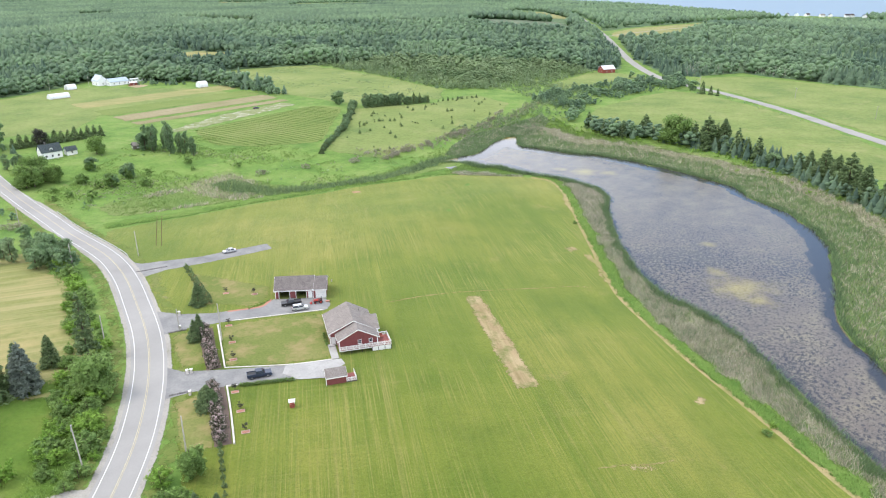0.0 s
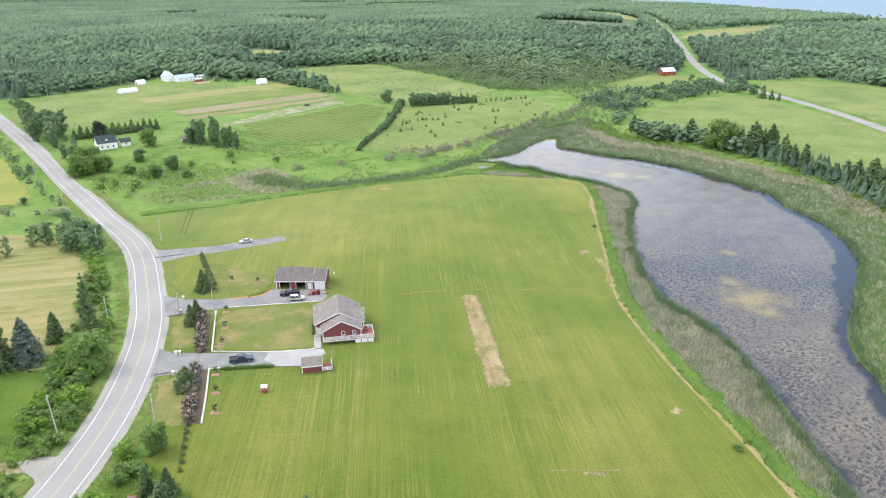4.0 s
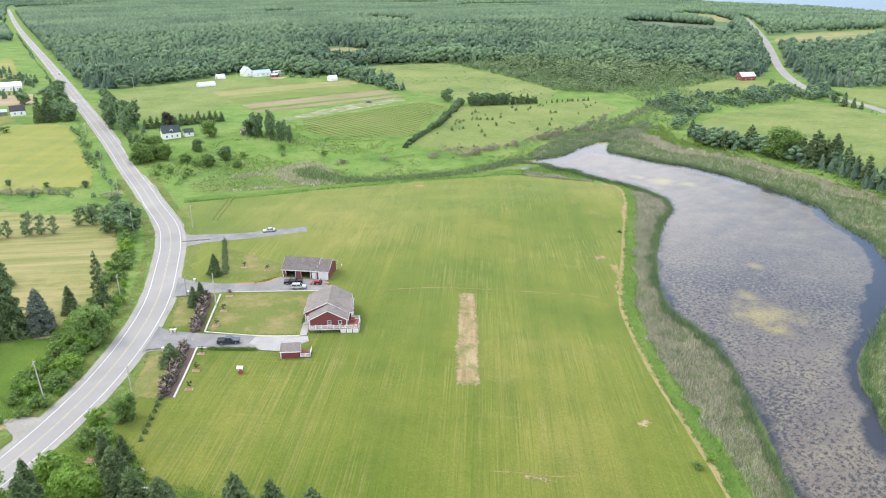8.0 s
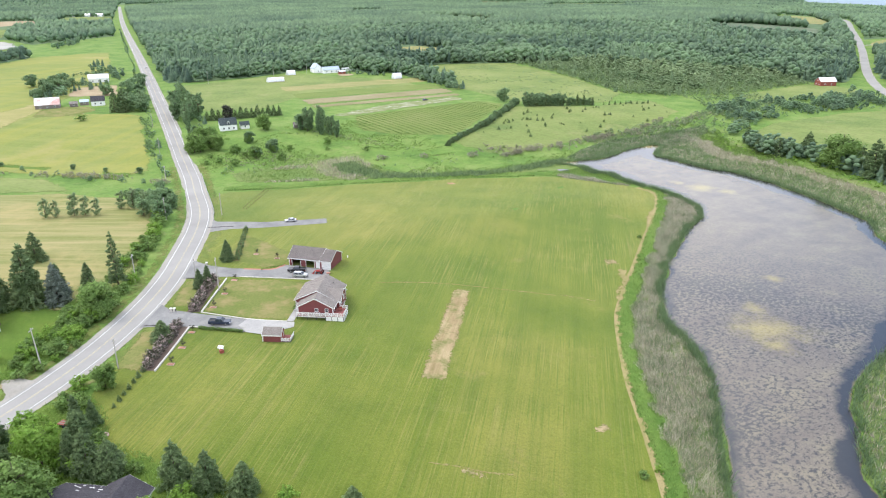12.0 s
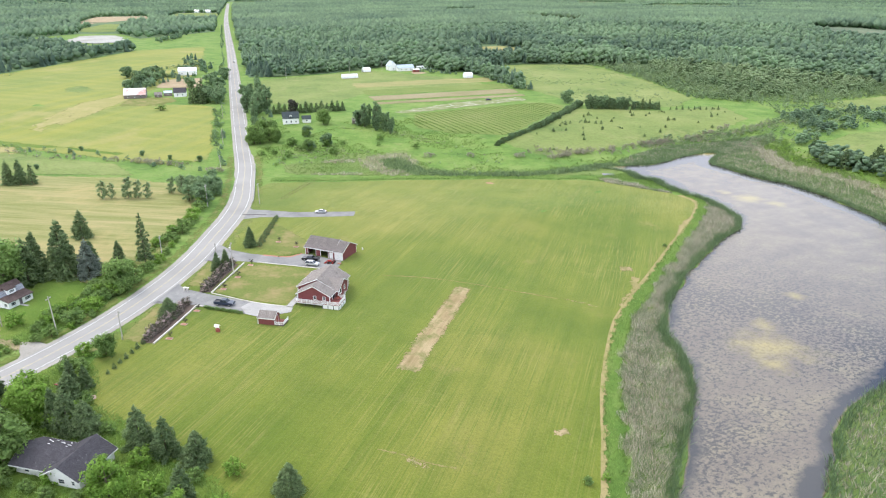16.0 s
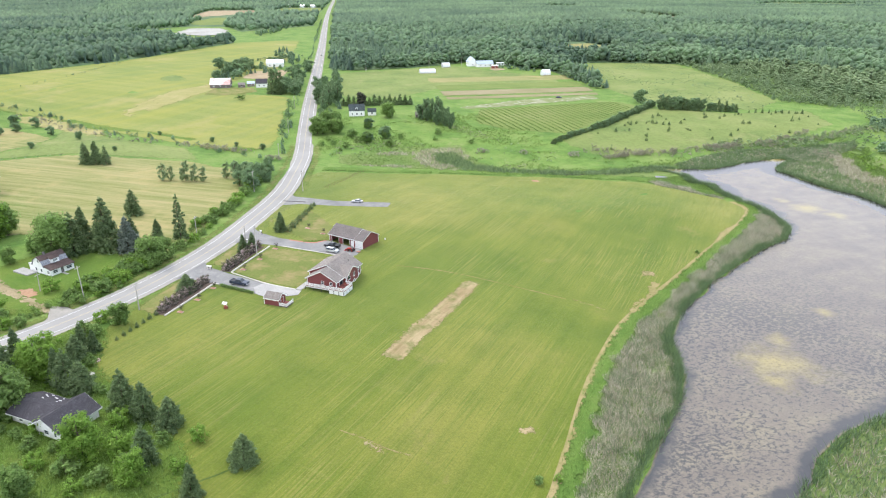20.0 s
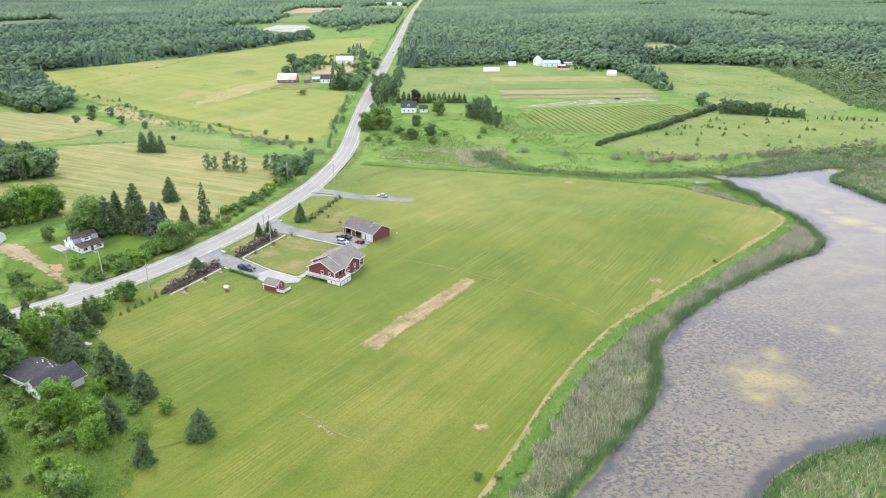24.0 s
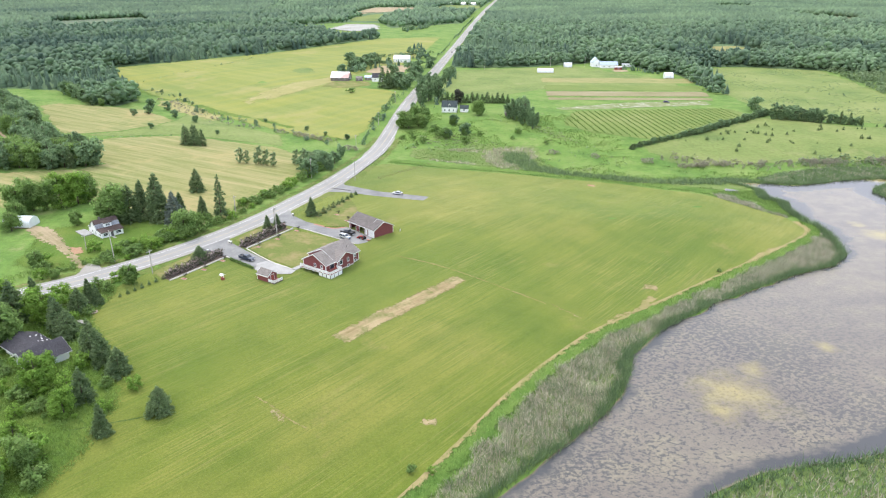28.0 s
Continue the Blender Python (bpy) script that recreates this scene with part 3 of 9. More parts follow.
# ---- plan of the place, in metres ----
POND = [(-87, 372), (-78, 374), (-67, 373), (-58, 366), (-49, 367), (-41, 359), (-32, 355), (-23, 352), (-12, 346), (3, 332), (8, 318), (7, 300), (8, 280), (10, 256), (16, 227), (22, 212), (33, 200),
        (41, 186), (46, 170), (50, 155), (58, 130), (75, 98), (108, 66), (150, 40), (172, 60), (120, 100), (88, 136), (75, 165), (72, 188),
        (72, 202), (75, 215), (79, 228), (84, 248), (88, 266), (88, 286), (84, 308), (72, 330), (68, 348), (46, 373), (25, 391),
        (14, 397), (4, 403), (-6, 404), (-15, 407), (-25, 412), (-33, 416), (-41, 418), (-45, 426), (-46, 436), (-46, 444), (-50, 448), (-54, 445),
        (-58, 436), (-61, 425), (-63, 413), (-65, 401), (-70, 392), (-77, 383)]
CREEK = [(-520, 150), (-330, 215), (-222, 252), (-150, 296), (-104, 332), (-80, 386)]
ROAD = [(-2600, 1820), (-1500, 1078), (-700, 553), (-400, 355), (-283, 278), (-234, 246), (-205, 225), (-172, 201), (-152, 183), (-134, 163), (-119, 145),
        (-107, 127), (-97, 108), (-91, 93), (-86, 76), (-82, 55), (-79, 25), (-77, -40), (-76, -300)]
ROAD_EAST = [(-300, 2300), (-167, 2104), (-60, 1915), (-5, 1398), (24, 1109), (44, 848), (62, 730), (82, 675), (110, 623), (139, 546), (157, 479), (168, 440), (190, 370), (240, 250)]


def to_segments(px, py, line, closed=False):
    """Distance of many points from a polyline."""
    best = np.full(np.shape(px), 1e9)
    ends = list(zip(line, line[1:])) + ([(line[-1], line[0])] if closed else [])
    for (ax, ay), (bx, by) in ends:
        dx, dy = bx - ax, by - ay
        s = np.clip(((px - ax) * dx + (py - ay) * dy) / (dx * dx + dy * dy), 0, 1)
        best = np.minimum(best, np.hypot(ax + s * dx - px, ay + s * dy - py))
    return best


def within(px, py, poly):
    hit = np.zeros(np.shape(px), bool)
    for (x1, y1), (x2, y2) in zip(poly, poly[-1:] + poly[:-1]):
        if y1 != y2:
            hit ^= ((y1 > py) != (y2 > py)) & (px < (x2 - x1) * (py - y1) / (y2 - y1) + x1)
    return hit


def height(px, py):
    """The lie of the land: a shallow valley along creek and pond, a wooded rise to the north."""
    px, py = np.asarray(px, float), np.asarray(py, float)
    d = np.maximum(0, to_segments(px, py, CREEK) - 4)
    d = np.minimum(d, np.where(within(px, py, POND), 0, to_segments(px, py, POND, True)))
    return -4.2 + 5.6 * (1 - np.exp(-(d / 58) ** 2)) + 20 * np.maximum(0, np.exp(-(((px + 350) / 700) ** 2 + ((py - 1500) / 600) ** 2)) - 0.1)


def ground_at(x, y):
    return float(height(np.array([x]), np.array([y]))[0])


def smooth(line, step):
    """A Catmull-Rom curve through the points, in even steps."""
    p = [np.array(q, float) for q in line]
    p = [2 * p[0] - p[1]] + p + [2 * p[-1] - p[-2]]
    out = []
    for a, b, c, d in zip(p, p[1:], p[2:], p[3:]):
        k = max(1, int(np.hypot(*(c - b)) / step))
        for s in np.arange(k) / k:
            out.append(0.5 * (2 * b + (c - a) * s + (2 * a - 5 * b + 4 * c - d) * s**2 + (3 * b - a - 3 * c + d) * s**3))
    out.append(p[-2])
    return np.array(out)


# ---- mesh helpers ----
def raw_mesh(name, verts, tris, tint=None, rim=None):
    """A mesh from arrays of corners and of faces with equal numbers of corners."""
    verts, tris = np.asarray(verts, np.float32), np.asarray(tris, np.int32)
    me = bpy.data.meshes.new(name)
    me.vertices.add(len(verts))
    me.vertices.foreach_set("co", verts.ravel())
    me.loops.add(tris.size)
    me.loops.foreach_set("vertex_index", tris.ravel())
    me.polygons.add(len(tris))
    me.polygons.foreach_set("loop_start", np.arange(len(tris), dtype=np.int32) * tris.shape[1])
    if tint is not None:
        me.attributes.new("tint", "FLOAT", "POINT").data.foreach_set("value", np.asarray(tint, np.float32))
    if rim is not None:
        me.attributes.new("rim", "FLOAT", "POINT").data.foreach_set("value", np.asarray(rim, np.float32))
    me.update(calc_edges=True)
    return me


def from_bm(name, bm, material):
    me = bpy.data.meshes.new(name)
    bmesh.ops.recalc_face_normals(bm, faces=bm.faces[:])
    bm.to_mesh(me)
    bm.free()
    me.materials.append(material)
    return me


def part(name, bm, material, parent, label=""):
    ob = new(name, from_bm(name, bm, material))
    ob.parent = parent
    return tagged(ob, label)


def thing(name, x, y, angle, label, category, group="", z=None, kind=""):
    ob = new(name)
    ob.empty_display_size = 0.5
    ob.matrix_basis = pose(x, y, ground_at(x, y) if z is None else z, 0, 0, angle)
    return tagged(ob, label, category, group, kind)


def box(bm, x0, y0, z0, x1, y1, z1, bevel=0.0):
    m = Matrix.Translation(((x0 + x1) / 2, (y0 + y1) / 2, (z0 + z1) / 2)) @ Matrix.Diagonal((x1 - x0, y1 - y0, z1 - z0, 1))
    made = bmesh.ops.create_cube(bm, size=1, matrix=m)
    if bevel:
        edges = list({e for v in made["verts"] for e in v.link_edges})
        bmesh.ops.bevel(bm, geom=edges, offset=bevel, segments=1, affect="EDGES")
    return bm


def boxes(*rows, bevel=0.0):
    bm = bmesh.new()
    for r in rows:
        box(bm, *r, bevel=bevel)
    return bm


def tube(bm, a, b, r0, r1, sides=8):
    a, b = Vector(a), Vector(b)
    m = Matrix.Translation((a + b) / 2) @ (b - a).to_track_quat("Z", "Y").to_matrix().to_4x4()
    bmesh.ops.create_cone(bm, cap_ends=True, segments=sides, radius1=r0, radius2=r1, depth=(b - a).length, matrix=m)
    return bm


def slab(bm, corners, thick):
    """A plate with the given upper corners, that thick downwards."""
    top = [bm.verts.new(c) for c in corners]
    low = [bm.verts.new((c[0], c[1], c[2] - thick)) for c in corners]
    bm.faces.new(top), bm.faces.new(low)
    for i in range(len(top)):
        bm.faces.new((top[i], top[i - 1], low[i - 1], low[i]))
    return bm


# ---- ground ----
def graded(centre0, centre1, step, low, high):
    mid = list(np.arange(centre0, centre1 + 0.1, step))
    down, up, s = [centre0], [mid[-1]], step
    while down[-1] > low or up[-1] < high:
        s *= 1.18
        down.append(down[-1] - s)
        up.append(up[-1] + s)
    return np.array(down[:0:-1] + mid + up[1:])


def structure(name, me, material, label, category="ground", parent=None):
    me.materials.append(material)
    ob = new(name, me)
    ob.parent = parent
    if parent:
        return tagged(ob, label)
    return tagged(ob, label, category, kind="structure")


gx, gy = graded(-780, 200, 6, -9000, 9000), graded(30, 640, 6, -6000, 9000)
vx, vy = np.meshgrid(gx, gy)
cols = len(gx)
idx = (np.arange(len(gy) - 1)[:, None] * cols + np.arange(cols - 1)[None]).ravel()
structure("ground", raw_mesh("ground", np.stack([vx.ravel(), vy.ravel(), height(vx.ravel(), vy.ravel()) - 0.10], 1),
          np.stack([idx, idx + 1, idx + 1 + cols, idx + cols], 1)), M_MEADOW, "rough green meadow grass over gently rolling land")


def sheet(name, outline, lift, step, material, label, wobble=0.0, flat=None, category="field", parent=None, seed=0, rise=0.0, low_at=()):
    """A patch of ground cover that follows the land, with an uneven edge."""
    rng = np.random.default_rng(seed + len(outline))
    loop = []
    pts = [np.array(p, float) for p in outline]
    for a, b in zip(pts, pts[1:] + pts[:1]):
        k = max(1, int(np.hypot(*(b - a)) / (step * 0.5)))
        loop += [a + (b - a) * s / k for s in range(k)]
    loop = np.array(loop)
    if wobble:
        off = np.array([[noise.noise((p[0] * 0.11, p[1] * 0.11, seed + 3.1)) + 0.6 * noise.noise((p[0] * 0.5, p[1] * 0.5, seed)),
                         noise.noise((p[0] * 0.11, p[1] * 0.11, seed + 9.7)) + 0.6 * noise.noise((p[0] * 0.5, p[1] * 0.5, seed + 5))] for p in loop])
        loop = loop + wobble * off
    lo, hi = loop.min(0), loop.max(0)
    ax, ay = np.meshgrid(np.arange(lo[0], hi[0], step), np.arange(lo[1], hi[1], step))
    inner = np.stack([ax.ravel(), ay.ravel()], 1) + rng.uniform(-0.2, 0.2, (ax.size, 2)) * step
    poly = [tuple(p) for p in loop]
    keep = within(inner[:, 0], inner[:, 1], poly)
    inner = inner[keep]
    if len(inner):
        inner = inner[to_segments(inner[:, 0], inner[:, 1], poly, True) > step * 0.3]
    verts = [Vector(p) for p in loop] + [Vector(p) for p in inner]
    ring = [(i, (i + 1) % len(loop)) for i in range(len(loop))]
    v2, _, f2, *_ = geometry.delaunay_2d_cdt(verts, ring, [], 0, 1e-4, False)
    xy = np.array([(v.x, v.y) for v in v2])
    z = np.full(len(xy), flat) if flat is not None else height(xy[:, 0], xy[:, 1]) + lift
    if rise:
        # undergrowth stands up away from the edge and from openings
        up = np.clip(to_segments(xy[:, 0], xy[:, 1], poly, True) / 20, 0, 1)
        for gap in low_at:
            up = np.minimum(up, np.where(within(xy[:, 0], xy[:, 1], gap), 0, np.clip(to_segments(xy[:, 0], xy[:, 1], gap, True) / 60 - 0.6, 0, 1)))
        z = z + rise * up
    tris = np.array([f for f in f2 if len(f) == 3], np.int32)
    mid = xy[tris].mean(1)
    tris = tris[within(mid[:, 0], mid[:, 1], poly)]
    a, b, c = xy[tris[:, 0]], xy[tris[:, 1]], xy[tris[:, 2]]
    back = ((b - a)[:, 0] * (c - a)[:, 1] - (b - a)[:, 1] * (c - a)[:, 0]) < 0
    tris[back] = tris[back][:, ::-1]
    return structure(name, raw_mesh(name, np.column_stack([xy, z]), tris, rim=to_segments(xy[:, 0], xy[:, 1], poly, True)), material, label, category, parent)


def ribbon(name, line, left, right, lift, material, label, category="road", parent=None, ragged=0.0, bank=0.0):
    """A strip along a line, from left to right of it."""
    d = np.gradient(line, axis=0)
    d /= np.linalg.norm(d, axis=1)[:, None]
    side = np.stack([d[:, 1], -d[:, 0]], 1)
    rng = np.random.default_rng(4)
    rows, rims = [], []
    steps = max(3, int(abs(right - left) / 4) + 2)
    for k, s in enumerate(np.linspace(left, right, steps)):
        s = s + (rng.uniform(-ragged, ragged, len(line))[:, None] if k in (0, steps - 1) else 0)
        rows.append(line + side * s)
        rims.append(np.full(len(line), min(k, steps - 1 - k) * abs(right - left) / (steps - 1)))
    z = height(line[:, 0], line[:, 1]) + lift
    verts = np.concatenate([np.column_stack([r, z]) for r in rows])
    n = len(line)
    i = np.concatenate([np.arange(n - 1) + k * n for k in range(steps - 1)])
    return structure(name, raw_mesh(name, verts, np.stack([i, i + n, i + n + 1, i + 1], 1), rim=np.concatenate(rims)), material, label, category, parent)


# ---- fields and other ground cover ----
LAWN = [(-78, 92), (-88, 107), (-98, 122), (-110, 141), (-125, 157), (-148, 180), (-178, 208), (-194, 232), (-172, 256), (-151, 280), (-109, 320), (-78, 342),
        (-35, 349), (-20, 343), (-13, 319), (0, 248), (6, 215), (10, 201), (22, 173), (34, 151), (43, 134), (52, 117), (72, 88), (96, 58), (60, 35), (20, 55),
        (4, 68), (-8, 77), (-22, 74), (-38, 77), (-58, 73), (-66, 78)]
sheet("lawn", LAWN, 0.03, 6, M_LAWN, "large mown green hay lawn with faint parallel stripes", 0.9, category="lawn")
sheet("overgrown_yard", [(-92, 50), (-90, 72), (-80, 92), (-67, 90), (-58, 84), (-38, 87), (-24, 87), (-10, 88), (8, 80), (28, 57), (60, 34), (0, 10)], 0.05, 4, M_ROUGH, "rough bright green overgrown yard", 2.5, category="yard")
sheet("front_yard", [(-103, 154.6), (-90.2, 133.9), (-75.6, 138.8), (-66, 143.8), (-67.6, 149.5), (-74.6, 163.4), (-76.3, 168.0), (-90, 162.8)], 0.055, 2.5, M_YARD, "dry front lawn between the two driveways", 0.25, category="lawn")
sheet("garage_yard", [(-116, 167), (-133, 189), (-100, 183), (-97, 174), (-98, 168)], 0.055, 2.5, M_YARD, "thin dry lawn beside the garage", 0.8, category="lawn")
sheet("verge_yard", [(-113, 146), (-105, 155), (-94, 137), (-101, 131)], 0.055, 2.5, M_YARD, "dry grass strip between road and hedge", 0.4, category="lawn")
sheet("verge_yard_south", [(-95, 118), (-88, 124), (-76, 104), (-84, 101)], 0.055, 2.5, M_YARD, "dry grass strip below the hedge", 0.4, category="lawn")
sheet("bare_patch", [(-39.6, 190), (-34.6, 193), (-25, 172), (-18.3, 156), (-12.4, 142.8), (-15.2, 140.6), (-18.4, 139.6), (-24.2, 152), (-29.5, 165.5), (-35.2, 178.5)], 0.065, 1.2, M_STRAW,
      "long strip of bare straw-coloured soil", 0.55, category="bare soil")
sheet("bare_spot", [(5, 117.2), (8, 115.6), (13, 117.3), (14, 119), (9, 118.4)], 0.065, 0.6, M_STRAW, "small worn bare spot in the lawn", 0.4, category="bare soil", seed=3)
sheet("bare_spot_shore", [(23, 147), (25, 145), (28, 149), (26, 151.5)], 0.065, 0.6, M_STRAW, "thin worn spot in the lawn", 0.5, category="bare soil", seed=5)
sheet("bare_spot_creek", [(-115, 306), (-112, 303.5), (-108.5, 306.5), (-112, 308.5)], 0.065, 0.6, M_SOIL, "small patch of bare reddish soil", 0.3, category="bare soil", seed=6)
sheet("bare_spot_bank", [(-11, 247), (-8, 243), (-5, 247), (-9, 250)], 0.065, 0.5, M_STRAW, "small patch of bare soil by the bank", 1.4, category="bare soil", seed=7)
ribbon("worn_line", smooth([(-12, 208.4), (-5, 210.6), (-0.5, 211.8)], 1.5), -0.6, 0.6, 0.065, M_STRAW, "narrow bare line in the lawn", "bare soil", ragged=0.2)
ribbon("mown_edge_line", smooth([(-61.6, 178.7), (-47.6, 189.0), (-28.7, 198.9), (-12, 207.2)], 2), -0.5, 0.5, 0.06, M_LINE, "faint dry line across the lawn", "bare soil", ragged=0.25)
ribbon("worn_line_south", smooth([(0.6, 114.8), (5.6, 117.2), (11.7, 119.4), (16.1, 122.1)], 1.0), -0.4, 0.4, 0.06, M_LINE, "faint worn line through a bare spot in the lawn", "bare soil", ragged=0.2)
ribbon("ditch_line", smooth([(-3.6, 74.5), (-2.6, 80), (-1.6, 92)], 1.0), -0.35, 0.35, 0.06, M_ROUGH_DARK, "narrow overgrown line at the lawn edge", "grass", ragged=0.2)
EDGE = smooth([(-30, 349.5), (-20, 342), (-13, 319), (-6, 280), (0, 248), (6, 215), (10, 201), (22, 173), (34, 151), (43, 134), (52, 117), (72, 88)], 2.0)
ribbon("shore_track", EDGE, -1.2, 3.7, 0.055, M_TRACK, "worn tan track along the edge of the lawn", "track", ragged=0.9)
ribbon("shore_grass", EDGE, -5.2, 0.0, 0.045, M_BRIGHT, "bright lush grass strip beside the reeds", "grass", ragged=0.9)
for name, spot in (("worn_corner", [(-14, 322), (-11.5, 321), (-7, 300), (-9, 290), (-12, 302)]), ("worn_shore", [(-3.6, 242), (0.5, 243), (4, 228), (6.5, 214), (4, 216), (1, 230)])):
    sheet(name, spot, 0.06, 0.8, M_TRACK, "thin worn grass beside the shore track", 1.2, category="bare soil")
CREEK_EDGE = smooth([(-196, 234), (-172, 257), (-151, 281), (-109, 321), (-78, 343), (-35, 350.5)], 3)
ribbon("creek_grass", CREEK_EDGE, -9, -0.5, 0.035, M_BRIGHT, "bright rank grass along the creek", "grass", ragged=1.5)
sheet("creek_marsh", [(-225, 262), (-204, 300), (-189, 328), (-160, 312), (-140, 312), (-112, 338), (-92, 375), (-80, 388), (-70, 364), (-100, 332), (-150, 294), (-180, 268), (-205, 250)],
      0.02, 8, M_BANK, "marshy creek bottom with mixed grass and sedge", 2.5, category="marsh")
ribbon("creek", smooth([(-150, 303), (-138, 307), (-108, 330), (-95, 352), (-82, 384)], 4), -0.6, 0.6, 0.04, M_WATER, "narrow slow creek", "creek", ragged=0.35)
ribbon("creek_band", smooth([(-560, 140), (-480, 160), (-400, 176), (-330, 203), (-300, 212), (-284, 217), (-262, 225)], 5), -11, 9, 0.02, M_ROUGH, "lush rough grass along the creek between fields", "grass", ragged=2.0)
sheet("puddle", [(-79, 361), (-75, 357), (-70, 360), (-73, 364)], 0.05, 2, M_WATER, "small pale pool in the marsh", 0.4, category="water")
sheet("east_marsh", [(-48, 433), (-15, 411), (17, 393), (46, 371), (68, 348), (72, 330), (84, 308), (88, 286), (88, 266), (84, 248), (75, 215), (72, 190), (75, 165), (95, 130), (130, 110),
      (140, 200), (128, 300), (122, 325), (100, 366), (70, 405), (30, 436), (-5, 462), (-20, 500), (-50, 480)], 0.0, 9, M_BANK, "pale marsh grass on the far bank", 2.0, category="marsh")
sheet("pond", POND, 0, 9, M_WATER, "still dark pond with mats of floating weed and yellow scum", 2.0, flat=WATER_Z, category="pond")
sheet("hayfield", [(-112, 118), (-130, 138), (-150, 160), (-178, 182), (-206, 200), (-225, 196), (-249, 190), (-276, 165), (-300, 143), (-306, 112), (-318, 88), (-290, 86), (-243, 97), (-237, 84), (-243, 66), (-250, 38), (-196, 36), (-184, 54), (-178, 60), (-182, 80), (-171, 95), (-139, 108)], 0.01, 14, M_HAY,
      "freshly cut pale hayfield", 3.0)
sheet("buttercup_meadow", [(-254, 238), (-285, 259), (-340, 296), (-394, 333), (-440, 296), (-480, 300), (-540, 400), (-700, 515), (-850, 610), (-868, 520), (-727, 307), (-662, 125), (-548, 139), (-400, 175), (-284, 212)],
      0.02, 22, M_YELLOW, "wide hay meadow yellow with buttercups", 4.0)
sheet("creek_hollow", [(-324, 84), (-326, 113), (-340, 134), (-362, 150), (-400, 162), (-330, 186), (-290, 202), (-252, 194), (-278, 168), (-303, 144), (-309, 112)], 0.025, 6, M_RIGHT, "green hollow along the creek", 2.0, category="grass")
sheet("far_hayfield", [(-470, 60), (-457, 66), (-380, 73), (-327, 82), (-327, 113), (-340, 132), (-358, 147), (-412, 136), (-440, 104)], 0.02, 14, M_HAY, "small cut hayfield among woods", 3.0)
ribbon("field_track", smooth([(-392, 36), (-368, 43), (-355, 46), (-324, 52), (-304, 56), (-288, 60), (-284, 40)], 2), -1.3, 1.3, 0.05, M_DIRT, "two-wheeled dirt track behind the tree belt", "track", ragged=0.4)
sheet("farm_field", [(-415, 370), (-490, 440), (-472, 520), (-465, 565), (-350, 580), (-300, 560), (-350, 450), (-330, 390), (-360, 365)], 0.01, 16, M_RIGHT, "short green farm field", 3.0)
# strips of the market garden, from its far side to the near one
FAR_SIDE, NEAR_SIDE = ((-385.0, 470.0), (-318.0, 590.0)), ((-264.0, 392.0), (-205.0, 505.0))
for name, t0, t1, material, label in (("dry_strip", -0.17, 0.05, M_HAY, "strip of dry yellow grass above the rows"), ("green_strip", 0.15, 0.36, M_VINE, "strip of low green crops"),
                                      ("strawberry_strip", 0.39, 0.57, M_STRAWB, "tilled strawberry rows with straw between"),
                                      ("weedy_strip", 0.58, 0.605, M_VINE, "weedy green strip between beds"), ("soil_strip", 0.615, 0.70, M_STRAWB, "strip of bare tan soil")):
    corner = [[(p[0] + (q[0] - p[0]) * t, p[1] + (q[1] - p[1]) * t) for p, q in zip(FAR_SIDE, NEAR_SIDE)] for t in (t0, t1)]
    sheet(name, [corner[0][0], corner[0][1], corner[1][1], corner[1][0]], 0.04, 4, material, label, 1.2)
sheet("row_cover", [(-270, 399), (-266, 440), (-263, 463), (-240, 522), (-226, 512), (-243, 450), (-258, 400)], 0.045, 3, M_PLASTIC, "ragged white row cover laid over a bed", 2.0)
for name, spot in (("dry_swath", [(-481, 152), (-465, 162), (-409, 178), (-363, 185), (-350, 173), (-385, 158), (-440, 146)]), ("dry_swath_upper", [(-446, 222), (-485, 268), (-505, 330), (-480, 318), (-440, 268), (-416, 228)]),
                   ("dry_swath_lower", [(-405, 196), (-440, 218), (-460, 246), (-444, 250), (-420, 222)])):
    sheet(name, spot, 0.06, 8, M_SWATH, "pale dry swath in the buttercup meadow", 3.0, category="grass")
sheet("lush_hollow", [(-569, 288), (-582, 315), (-542, 310), (-530, 287)], 0.06, 6, M_RIGHT, "round lush green hollow in the meadow", 5.0, category="grass")
sheet("barn_yard_soil", [(-421, 582), (-423, 600), (-404, 590), (-406, 574)], 0.06, 4, M_DIRT, "reddish soil yard before the blue-roofed barn", 2.5, category="bare soil")
sheet("vine_field", [(-254, 404), (-212, 510), (-186, 508), (-160, 392), (-190, 372), (-221, 368)], 0.03, 10, M_VINE, "green field planted with low crop rows", 2.0)
sheet("upper_meadow", [(-276, 573), (-388, 663), (-367, 712), (-330, 755), (-310, 757), (-234, 704), (-193, 672), (-128, 608), (-120, 560), (-165, 520), (-200, 530)], 0.0, 18, M_RIGHT,
      "rough pale meadow below the woods", 4.0)
sheet("planted_meadow", [(-152, 372), (-178, 505), (-125, 535), (-100, 590), (-62, 545), (-70, 480), (-95, 425), (-118, 372)], 0.01, 14, M_RIGHT, "meadow dotted with young planted conifers", 3.0)
sheet("east_field", [(-5, 500), (3, 533), (40, 601), (75, 640), (100, 606), (131, 545), (150, 478), (160, 425), (180, 370), (136, 352), (94, 405), (45, 445), (0, 478)], 0.0, 14, M_RIGHT, "smooth green hayfield beyond the pond", 2.0)
sheet("east_field_far", [(98, 720), (147, 742), (249, 667), (300, 560), (260, 300), (205, 380), (176, 450), (165, 485), (147, 550), (118, 627), (95, 680)], 0.07, 18, M_RIGHT, "green field beyond the side road", 3.0)
